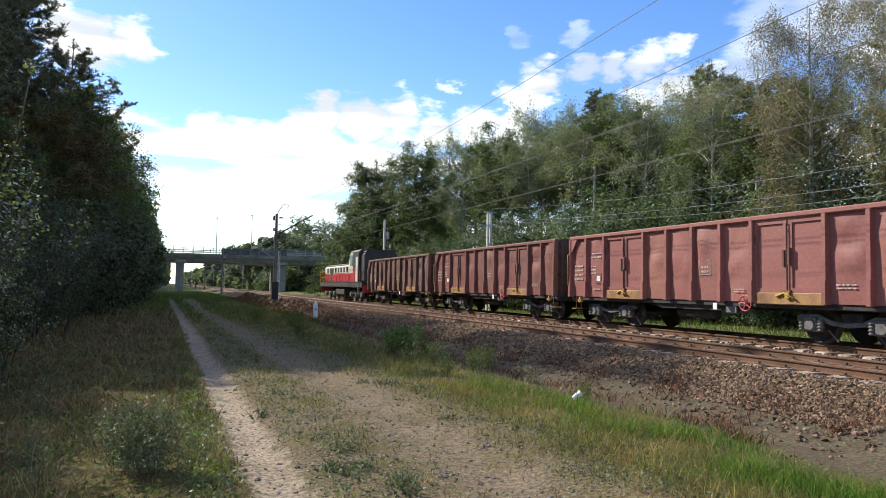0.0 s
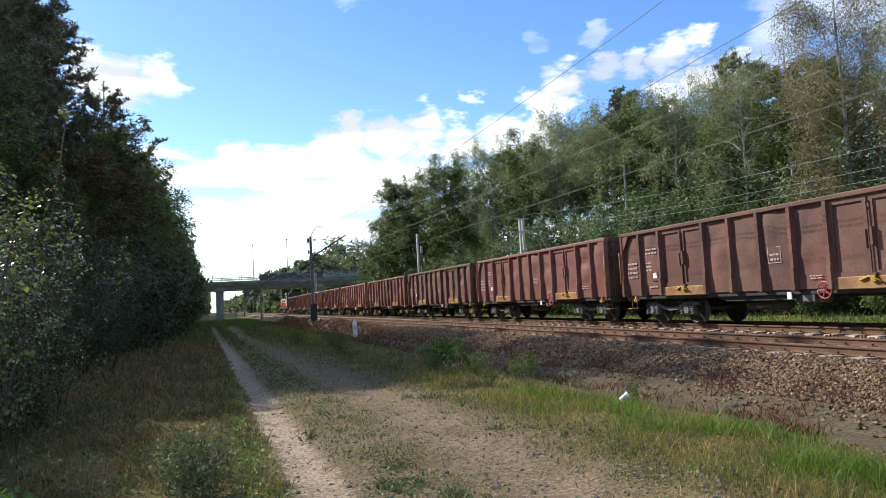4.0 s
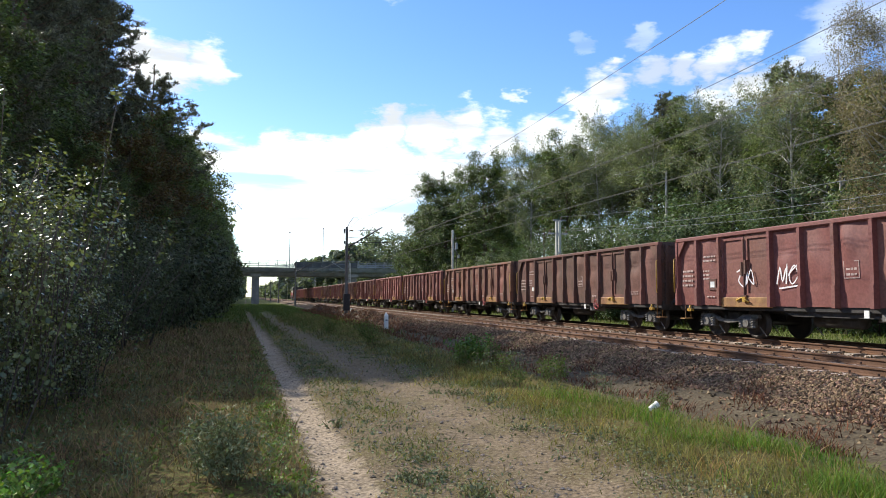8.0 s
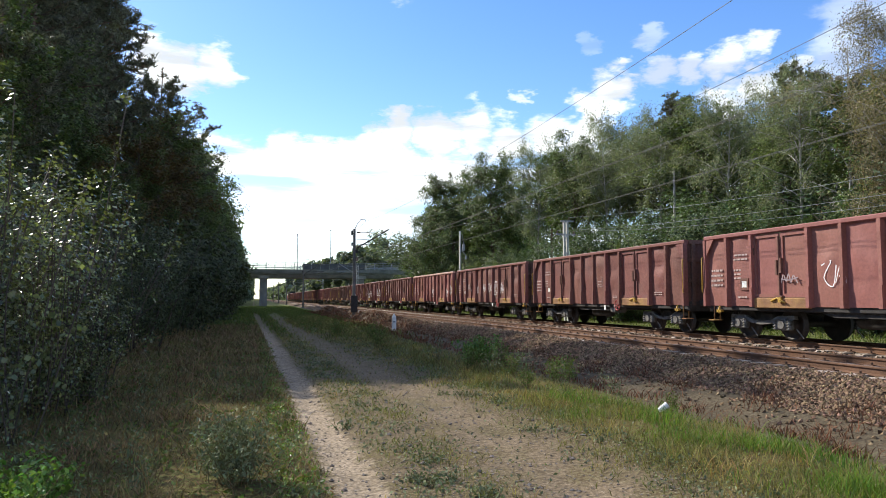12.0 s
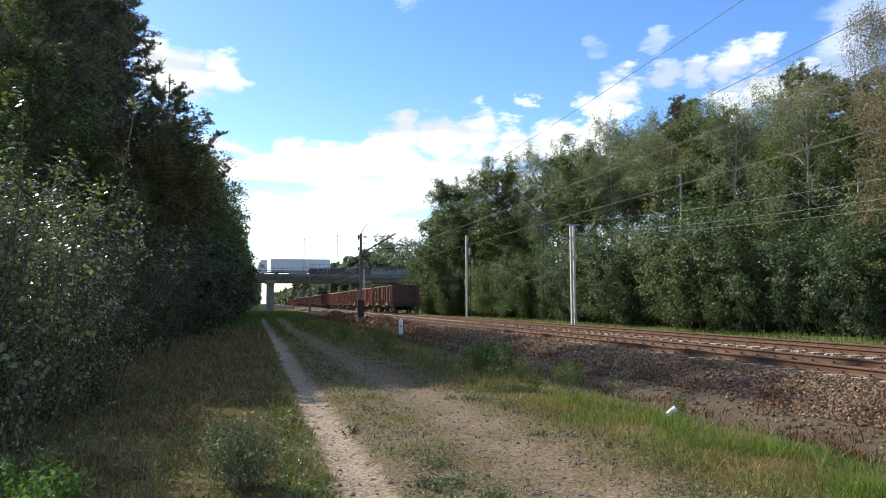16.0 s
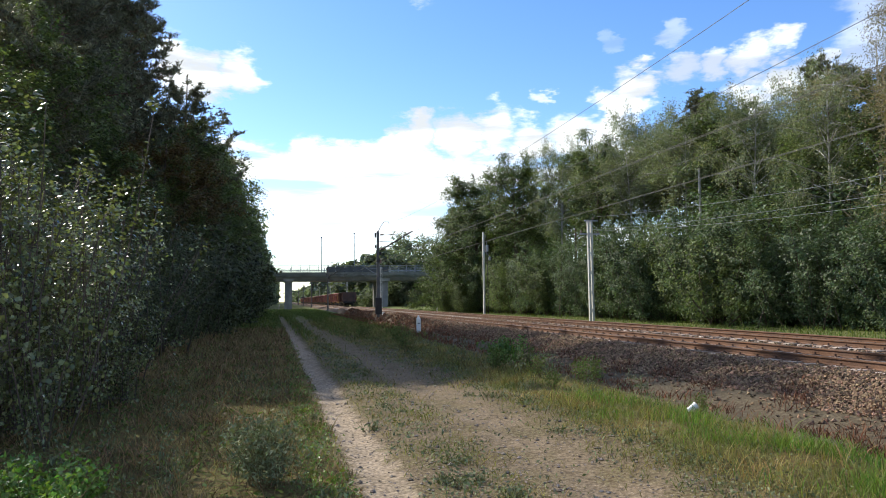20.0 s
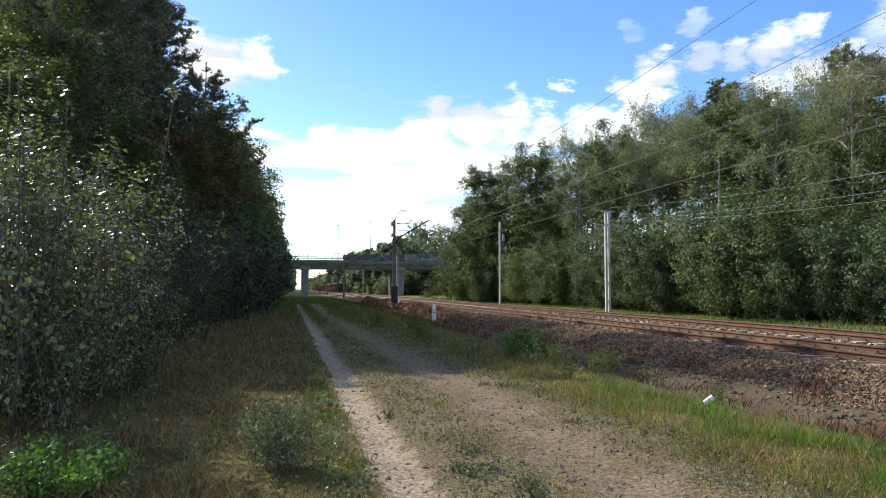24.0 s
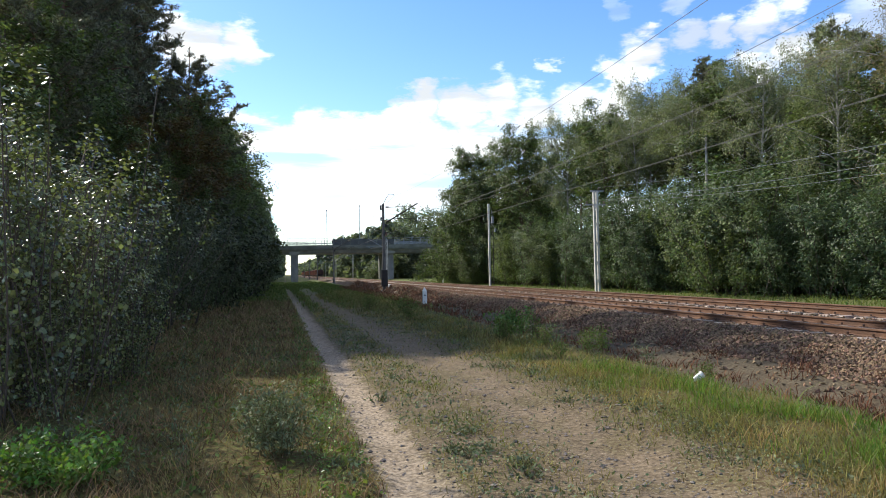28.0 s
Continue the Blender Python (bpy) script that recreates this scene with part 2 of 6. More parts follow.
# concrete darkened for the shade on the bridge's near side
M_SHADED_CONCRETE = mat("shaded_concrete", (0.25, 0.24, 0.22), 0.9, var=0.2, scale=0.8, fine=8, second=(0.17, 0.165, 0.15), amount=0.4, second_scale=0.6)
M_GREENISH = mat("greenish_concrete", (0.13, 0.14, 0.115), 0.9, var=0.25, scale=0.6, fine=8, second=(0.2, 0.195, 0.17), amount=0.35, second_scale=0.35)
M_WIRE = mat("wire", (0.11, 0.105, 0.1), 0.7, var=0.1)
M_INSULATOR = mat("insulator", (0.2, 0.14, 0.11), 0.25, var=0.1)
M_WHITE = mat("white_paint", (0.78, 0.78, 0.75), 0.6, var=0.08, scale=3, second=(0.5, 0.48, 0.44), amount=0.15)
M_SHIELD = mat("dark_screen", (0.075, 0.082, 0.085), 0.7, metal=0.1, var=0.15, scale=1)
M_RED_OXIDE = mat("oxide_red_paint", (0.25, 0.088, 0.068), 0.6, var=0.3, scale=0.9, fine=14, bump=0.12, rand="object", spread=0.1, second=(0.14, 0.066, 0.053), amount=0.5, second_scale=0.9, shift=0.01)
M_PINKISH = mat("faded_red_paint", (0.3, 0.113, 0.09), 0.62, var=0.2, scale=0.9, fine=14, bump=0.12, rand="object", spread=0.1, second=(0.2, 0.082, 0.066), amount=0.35, second_scale=0.9, shift=0.01)
M_BROWNED = mat("rust_brown_paint", (0.17, 0.07, 0.05), 0.75, var=0.25, scale=0.9, fine=14, bump=0.15, rand="object", spread=0.15, second=(0.1, 0.06, 0.045), amount=0.45, second_scale=0.8, shift=0.01)
M_UNDER = mat("sooty_running_gear", (0.045, 0.04, 0.037), 0.8, metal=0.1, var=0.35, scale=5)
# rusty brown, darker than the sides' paint to carry the wagon ends' shade
M_END_SHADE = mat("shaded_rust_paint", (0.12, 0.062, 0.046), 0.78, var=0.3, scale=0.9, fine=14, bump=0.15, rand="object", spread=0.15, second=(0.07, 0.048, 0.04), amount=0.45, second_scale=0.8, shift=0.01)
M_DUSTY = mat("dust_covered_red_paint", (0.15, 0.09, 0.058), 0.8, var=0.28, scale=0.9, fine=14, bump=0.15, rand="object", spread=0.12, second=(0.21, 0.072, 0.05), amount=0.45, second_scale=0.7, shift=0.01)
M_GEAR = mat("dusty_cast_steel", (0.15, 0.14, 0.13), 0.75, metal=0.2, var=0.3, scale=6)
M_TYRE_STEEL = mat("wheel_steel", (0.06, 0.05, 0.045), 0.6, metal=0.4, var=0.3, scale=5)
M_YELLOW = mat("yellow_paint", (0.5, 0.3, 0.04), 0.55, var=0.2, scale=4, second=(0.25, 0.15, 0.05), amount=0.3, second_scale=3)
M_OCHRE = mat("weathered_yellow_paint", (0.38, 0.22, 0.075), 0.65, var=0.25, scale=3, second=(0.22, 0.1, 0.055), amount=0.45, second_scale=2.2)
M_RED = mat("signal_red_paint", (0.42, 0.03, 0.035), 0.5, var=0.12, scale=2)
M_PINK = mat("handwheel_red", (0.45, 0.09, 0.09), 0.5, var=0.12, scale=4)
M_CREAM = mat("cream_paint", (0.62, 0.58, 0.48), 0.5, var=0.1, scale=1.5)
M_ROOF = mat("dark_roof_paint", (0.05, 0.045, 0.045), 0.6, var=0.25, scale=2)
M_MARK = mat("white_marking", (0.42, 0.31, 0.28), 0.7, var=0.25, scale=9)
M_SPRAY = mat("white_spray_paint", (0.78, 0.74, 0.74), 0.6, var=0.1, scale=6)
M_DULL_SPRAY = mat("grey_spray_paint", (0.36, 0.27, 0.27), 0.7, var=0.15, scale=6)
M_BLACK_SPRAY = mat("dark_spray_paint", (0.06, 0.045, 0.045), 0.7, var=0.15, scale=6)
M_GLASS = mat("dark_window_glass", (0.03, 0.035, 0.04), 0.08, var=0.05, bump=0, spec=0.8)
# the pale blue base stands in for sky mirrored in the panes
M_SKYGLASS = mat("sky_tinted_glass", (0.3, 0.4, 0.42), 0.12, var=0.05, bump=0, spec=0.9)
M_TRUCK = mat("white_lorry_paint", (0.72, 0.74, 0.75), 0.4, var=0.06, scale=1)
M_CAR = mat("dark_car_paint", (0.04, 0.045, 0.055), 0.25, metal=0.3, var=0.05)
M_RUBBER = mat("rubber", (0.02, 0.02, 0.02), 0.8, var=0.2)
M_POST = mat("weathered_wood_pole", (0.36, 0.34, 0.31), 0.9, var=0.25, scale=4)
M_ROAD = mat("asphalt", (0.06, 0.06, 0.06), 0.9, var=0.2, scale=1)


def ground_material():
    """Sandy ruts, dry verge and green strips, told apart by their place on the plan with ragged edges."""
    m = bpy.data.materials.new("forest_ground")
    m.use_nodes = True
    nt = m.node_tree
    N, L = nt.nodes.new, nt.links.new
    b = nt.nodes["Principled BSDF"]
    b.inputs["Roughness"].default_value = 0.95
    b.inputs["Specular IOR Level"].default_value = 0.06
    co = N("ShaderNodeTexCoord").outputs["Object"]
    sep = N("ShaderNodeSeparateXYZ")
    L(co, sep.inputs[0])

    def nz(s, d=5.0, rough=0.6):
        n = N("ShaderNodeTexNoise")
        n.inputs["Scale"].default_value, n.inputs["Detail"].default_value, n.inputs["Roughness"].default_value = s, d, rough
        L(co, n.inputs["Vector"])
        return n.outputs["Fac"]

    def mth(op, *v):
        n = N("ShaderNodeMath")
        n.operation = op
        for i, a in enumerate(v):
            if isinstance(a, (int, float)):
                n.inputs[i].default_value = a
            else:
                L(a, n.inputs[i])
        return n.outputs[0]

    def step(v, lo, hi, a=0.0, c=1.0):
        n = N("ShaderNodeMapRange")
        n.interpolation_type = "SMOOTHSTEP"
        L(v, n.inputs[0])
        for i, q in enumerate((lo, hi, a, c)):
            n.inputs[i + 1].default_value = q
        return n.outputs[0]

    def mix(f, a, c, kind="MIX"):
        n = N("ShaderNodeMixRGB")
        n.blend_type = kind
        for i, v in enumerate((f, a, c)):
            if isinstance(v, tuple):
                n.inputs[i].default_value = (*v, 1)
            elif isinstance(v, (int, float)):
                n.inputs[i].default_value = v
            else:
                L(v, n.inputs[i])
        return n.outputs[0]

    broad, mid, fine = nz(0.55), nz(2.6), nz(22.0, 4.0)
    x = mth("ADD", sep.outputs[0], mth("MULTIPLY", mth("SUBTRACT", mid, 0.5), 1.1))
    xs = mth("ADD", sep.outputs[0], mth("MULTIPLY", mth("SUBTRACT", mid, 0.5), 0.75))
    soil = mix(mid, (0.1, 0.074, 0.043), (0.178, 0.136, 0.086))
    litter = mix(step(broad, 0.35, 0.65), (0.085, 0.062, 0.027), (0.175, 0.11, 0.05))
    col = mix(step(fine, 0.35, 0.65), litter, (0.09, 0.1, 0.030))
    # the trodden lane between and beside the ruts, which bear to the left
    def off(source, at_y, c, slope, y0, y1):
        away_y = mth("SUBTRACT", mth("MINIMUM", mth("MAXIMUM", at_y, y0), y1), y0)
        return mth("ABSOLUTE", mth("SUBTRACT", source, mth("SUBTRACT", c, mth("MULTIPLY", away_y, slope))))

    along = sep.outputs[1]
    lane = mth("MULTIPLY", step(x, 0.35, 0.8), step(x, 3.7, 4.5, 1.0, 0.0))
    patchy = nz(1.25, 6.0, 0.65)
    col = mix(mth("MULTIPLY", mth("MULTIPLY", lane, step(patchy, 0.38, 0.58, 0.5, 1.0)), step(along, 16.0, 34.0, 1.0, 0.3)), col, soil)
    sand = mix(mid, (0.235, 0.18, 0.122), (0.375, 0.3, 0.218))
    left = mth("SUBTRACT", 1.0, step(off(xs, along, 1.0, 0.011, 5.6, 110.0), 0.13, 0.36))
    right = mth("SUBTRACT", 1.0, step(off(x, along, 2.95, 0.024, 9.0, 48.0), 0.25, 0.72))
    col = mix(mth("MULTIPLY", left, mth("MULTIPLY", step(broad, 0.36, 0.56, 0.7, 1.0), step(along, 30.0, 60.0, 1.0, 0.45))), col, sand)
    col = mix(mth("MULTIPLY", right, step(patchy, 0.36, 0.58, 0.25, 0.85)), col, mix(mid, (0.14, 0.102, 0.063), (0.245, 0.188, 0.126)))
    crumb = nz(55.0, 2.0, 0.5)
    col = mix(mth("MULTIPLY", mth("MAXIMUM", lane, left), step(crumb, 0.58, 0.68, 0.0, 0.55)), col, (0.34, 0.28, 0.21))
    # bare grey strip at the foot of the ballast
    bare = mth("MULTIPLY", step(x, 6.1, 6.7), step(x, 8.9, 9.5, 1.0, 0.0))
    col = mix(mth("MULTIPLY", bare, 0.85), col, mix(mid, (0.075, 0.058, 0.04), (0.15, 0.118, 0.084)))
    over = step(sep.outputs[0], 17.6, 18.6)
    col = mix(over, col, mix(fine, (0.1, 0.13, 0.04), (0.17, 0.16, 0.075)))
    away = step(sep.outputs[1], 45.0, 90.0)
    col = mix(mth("MULTIPLY", mth("MULTIPLY", away, 0.65), mth("SUBTRACT", 1.0, mth("MULTIPLY", left, 0.8))), col, mix(mid, (0.11, 0.14, 0.045), (0.18, 0.2, 0.07)))
    col = mix(1.0, col, mix(step(fine, 0.3, 0.7), (0.55, 0.55, 0.55), (1.35, 1.35, 1.35)), "MULTIPLY")
    L(col, b.inputs["Base Color"])
    bp = N("ShaderNodeBump")
    bp.inputs["Strength"].default_value, bp.inputs["Distance"].default_value = 0.6, 0.03
    L(mth("ADD", fine, mid), bp.inputs["Height"])
    L(bp.outputs[0], b.inputs["Normal"])
    return m


M_GROUND = ground_material()


# ---- mesh helpers ----
class Shape:
    """Gathers boxes, rods, tubes and sheets into one mesh."""

    def __init__(self):
        self.v, self.f, self.s = [], [], []

    def add(self, v, f, smooth=False):
        n = len(self.v)
        self.v.extend(tuple(p) for p in v)
        self.f.extend([tuple(n + i for i in q) for q in f])
        self.s.extend([smooth] * len(f))
        return self

    def box(self, x0, x1, y0, y1, z0, z1, c=0.0):
        if c <= 0:
            v = [(x, y, z) for z in (z0, z1) for y in (y0, y1) for x in (x0, x1)]
            return self.add(v, [(0, 2, 3, 1), (4, 5, 7, 6), (0, 1, 5, 4), (1, 3, 7, 5), (3, 2, 6, 7), (2, 0, 4, 6)])
        # chamfered block: the lengthwise edges are cut
        prof = [(x0 + c, z0), (x1 - c, z0), (x1, z0 + c), (x1, z1 - c), (x1 - c, z1), (x0 + c, z1), (x0, z1 - c), (x0, z0 + c)]
        return self.prism(prof, "y", y0, y1)

    def prism(self, prof, axis, a, b):
        n = len(prof)
        put = {"y": lambda p, t: (p[0], t, p[1]), "x": lambda p, t: (t, p[0], p[1]), "z": lambda p, t: (p[0], p[1], t)}[axis]
        v = [put(p, a) for p in prof] + [put(p, b) for p in prof]
        f = [(i, (i + 1) % n, n + (i + 1) % n, n + i) for i in range(n)] + [tuple(range(n))[::-1], tuple(range(n, 2 * n))]
        return self.add(v, f)

    def ring(self, x0, x1, outer, inner):
        """A flat frame in the yz plane; outer and inner are (y0, y1, z0, z1)."""
        v = []
        for x in (x0, x1):
            for y0, y1, z0, z1 in (outer, inner):
                v += [(x, y0, z0), (x, y1, z0), (x, y1, z1), (x, y0, z1)]
        f = []
        for k in range(4):
            n = (k + 1) % 4
            f += [(k, 4 + k, 4 + n, n), (8 + k, 8 + n, 12 + n, 12 + k), (k, n, 8 + n, 8 + k), (4 + k, 12 + k, 12 + n, 4 + n)]
        return self.add(v, f)

    def rod(self, p, q, r, seg=8, r2=None, caps=True):
        p, q = Vector(p), Vector(q)
        r2 = r if r2 is None else r2
        d = (q - p).normalized()
        e = d.orthogonal().normalized()
        g = d.cross(e)
        v = []
        for c, rr in ((p, r), (q, r2)):
            v += [c + (e * math.cos(2 * math.pi * i / seg) + g * math.sin(2 * math.pi * i / seg)) * rr for i in range(seg)]
        self.add(v, [(i, (i + 1) % seg, seg + (i + 1) % seg, seg + i) for i in range(seg)], seg > 5)
        if caps:
            self.add(v, [tuple(range(seg))[::-1], tuple(range(seg, 2 * seg))])
        return self

    def tube(self, pts, r, seg=6, r_end=None):
        pts = [Vector(p) for p in pts]
        k = len(pts) - 1
        v, e = [], None
        for i, p in enumerate(pts):
            d = (pts[min(i + 1, k)] - pts[max(i - 1, 0)]).normalized()
            e = d.orthogonal() if e is None else e - d * e.dot(d)
            if e.length < 1e-6:
                e = d.orthogonal()
            e = e.normalized()
            g = d.cross(e)
            a = r if r_end is None else r + (r_end - r) * i / k
            v += [p + (e * math.cos(2 * math.pi * j / seg) + g * math.sin(2 * math.pi * j / seg)) * a for j in range(seg)]
        f = [(i * seg + j, i * seg + (j + 1) % seg, (i + 1) * seg + (j + 1) % seg, (i + 1) * seg + j) for i in range(k) for j in range(seg)]
        f += [tuple(range(seg))[::-1], tuple(range(k * seg, (k + 1) * seg))]
        return self.add(v, f, seg > 4)

    def lathe(self, prof, centre, axis="x", seg=24):
        """A turned body: prof is a list of (distance along the axis, radius)."""
        v = []
        for t, r in prof:
            for i in range(seg):
                a = 2 * math.pi * i / seg
                c, s = r * math.cos(a), r * math.sin(a)
                o = {"x": (t, c, s), "y": (c, t, s), "z": (c, s, t)}[axis]
                v.append((centre[0] + o[0], centre[1] + o[1], centre[2] + o[2]))
        f = [(k * seg + i, k * seg + (i + 1) % seg, (k + 1) * seg + (i + 1) % seg, (k + 1) * seg + i) for k in range(len(prof) - 1) for i in range(seg)]
        self.add(v, f, True)
        return self.add(v[:seg] + v[-seg:], [tuple(range(seg))[::-1], tuple(range(seg, 2 * seg))])

    def mesh(self, name, material):
        me = bpy.data.meshes.new(name)
        me.from_pydata(self.v, [], self.f)
        me.polygons.foreach_set("use_smooth", self.s)
        me.materials.append(material)
        return me


def part(name, shape, material, parent, label="", at=None):
    me = shape if isinstance(shape, bpy.types.Mesh) else shape.mesh(name, material)
    ob = new(name, me)
    ob.parent = parent
    if at is not None:
        ob.matrix_basis = at
    return tagged(ob, label) if label else ob


def thing(name, at, label, category, group="", kind=""):
    ob = new(name)
    ob.empty_display_size = 0.3
    ob.matrix_basis = at
    return tagged(ob, label, category, group, kind)


def array_mesh(name, verts, faces, material, smooth=False):
    """A mesh from numpy arrays, all faces with the same number of corners."""
    me = bpy.data.meshes.new(name)
    k = faces.shape[1]
    me.vertices.add(len(verts))
    me.vertices.foreach_set("co", np.asarray(verts, np.float32).ravel())
    me.loops.add(faces.size)
    me.loops.foreach_set("vertex_index", np.asarray(faces, np.int32).ravel())
    me.polygons.add(len(faces))
    me.polygons.foreach_set("loop_start", np.arange(0, faces.size, k, dtype=np.int32))
    me.polygons.foreach_set("loop_total", np.full(len(faces), k, np.int32))
    me.polygons.foreach_set("use_smooth", np.full(len(faces), smooth))
    me.materials.append(material)
    me.update(calc_edges=True)
    return me


def units(rng, n):
    v = rng.normal(size=(n, 3))
    return v / np.linalg.norm(v, axis=1)[:, None]


def leaf_arrays(rng, pts, size, aspect=0.6, droop=0.0, out=None, simple=False):
    """Pointed leaves at pts, turned at random; out: directions that their faces lean towards."""
    n = len(pts)
    nrm = units(rng, n)
    nrm[:, 2] = np.abs(nrm[:, 2]) + 0.25
    if out is not None:
        nrm += out * 0.7
    nrm /= np.linalg.norm(nrm, axis=1)[:, None]
    a = np.cross(nrm, units(rng, n))
    a[:, 2] -= droop
    a /= np.linalg.norm(a, axis=1)[:, None] + 1e-9
    b = np.cross(nrm, a)
    s = (size * rng.uniform(0.6, 1.35, n))[:, None]
    if simple:
        k = rng.uniform(-0.25, 0.25, (n, 1))
        v = np.stack([pts - a * s * 0.5 - b * s * aspect * (0.55 + k), pts + a * s * 0.55, pts - a * s * 0.4 * k + b * s * aspect * 0.75], 1).reshape(-1, 3)
        return v, np.arange(3 * n).reshape(n, 3)
    v = np.stack([pts - a * s * 0.5, pts + b * s * aspect * 0.5 - a * s * 0.05, pts + a * s * 0.5, pts - b * s * aspect * 0.5 - a * s * 0.05], 1).reshape(-1, 3)
    return v, np.arange(4 * n).reshape(n, 4)


def clump_points(rng, clumps, n, flat=0.75):
    """n points spread over the shells of round clumps (x, y, z, radius), with their outward directions."""
    c = np.array(clumps)
    w = c[:, 3] ** 2
    i = rng.choice(len(c), n, p=w / w.sum())
    d = units(rng, n)
    r = c[i, 3] * rng.uniform(0.25, 1.0, n) ** 0.5
    o = d * r[:, None]
    o[:, 2] *= flat
    return c[i, :3] + o, d


# ---- lie of the land ----
RAIL_Z = 0.56          # top of rail
BED_Z = 0.37           # top of ballast
TRACKS = (11.22, 15.22)  # centre lines of the two tracks


def smooth(x, a, b):
    t = np.clip((x - a) / (b - a), 0, 1)
    return t * t * (3 - 2 * t)


def rut_left(y):
    return 1.0 - 0.011 * (np.clip(y, 5.6, 110) - 5.6)


def rut_right(y):
    return 2.95 - 0.024 * (np.clip(y, 9, 48) - 9)


def ground_z(x, y):
    x, y = np.asarray(x, float), np.asarray(y, float)
    z = -0.07 * np.exp(-((x - rut_left(y)) / 0.3) ** 2) - 0.05 * np.exp(-((x - rut_right(y)) / 0.45) ** 2)
    z = z + 0.06 * smooth(x, 3.3, 4.6) - 0.12 * np.exp(-((x - 6.9) / 0.8) ** 2) - 0.4 * smooth(x, 8.3, 9.3) + 0.5 * smooth(x, 17.8, 19.2) + 0.1 * smooth(x, 19.5, 24)
    z = z + 0.25 * smooth(-x, 2.0, 6.0)
    bumps = 0.018 * np.sin(x * 5.1 + 1.3 * np.sin(y * 1.7)) * np.sin(y * 3.3 + x) + 0.03 * np.sin(x * 1.3 + 0.7) * np.sin(y * 0.8 + 2)
    z = z + bumps * (1 - smooth(np.abs(x), 8, 9)) * (1 - smooth(y, 60, 90))
    return z


def build_ground():
    xs = np.concatenate([[-2600, -1200, -500, -200, -100, -60, -35, -20, -13, -10], np.arange(-8, 9.01, 0.14), np.arange(10, 26, 1.0), [30, 40, 60, 100, 200, 500, 1200, 2600]])
    ys = np.concatenate([[-2600, -1000, -300, -100, -40, -15, -5, 0, 2], np.arange(2.5, 26, 0.18), np.geomspace(26.3, 2600, 70)])
    X, Y = np.meshgrid(xs, ys)
    v = np.stack([X, Y, ground_z(X, Y)], -1).reshape(-1, 3)
    nx, ny = len(xs), len(ys)
    i = (np.arange(ny - 1)[:, None] * nx + np.arange(nx - 1)[None]).ravel()
    f = np.stack([i, i + 1, i + nx + 1, i + nx], 1)
    ob = new("ground", array_mesh("ground", v, f, M_GROUND, True))
    tagged(ob, "sandy forest ground with two worn wheel ruts and dry grass", "ground", kind="structure")


build_ground()


def bed_z(x, y=0.0):
    """The ballast's top; farther along, an uneven berm of spoil lies on its shoulder."""
    x, y = np.asarray(x, float), np.asarray(y, float)
    z = np.interp(x, [7.75, 8.2, 9.5, 9.9, 16.6, 16.9, 18.4, 18.9], [-0.22, -0.03, BED_Z, BED_Z, BED_Z, BED_Z, 0.1, -0.05])
    heap = 0.3 + 0.13 * np.sin(y * 0.83 + x) + 0.12 * np.sin(y * 0.37 + 1.0) + 0.08 * np.sin(y * 2.3 + 2 * x)
    return z + smooth(y, 33, 44) * (1 - smooth(y, 100, 130)) * heap * np.exp(-((x - 8.75) / 0.62) ** 2)


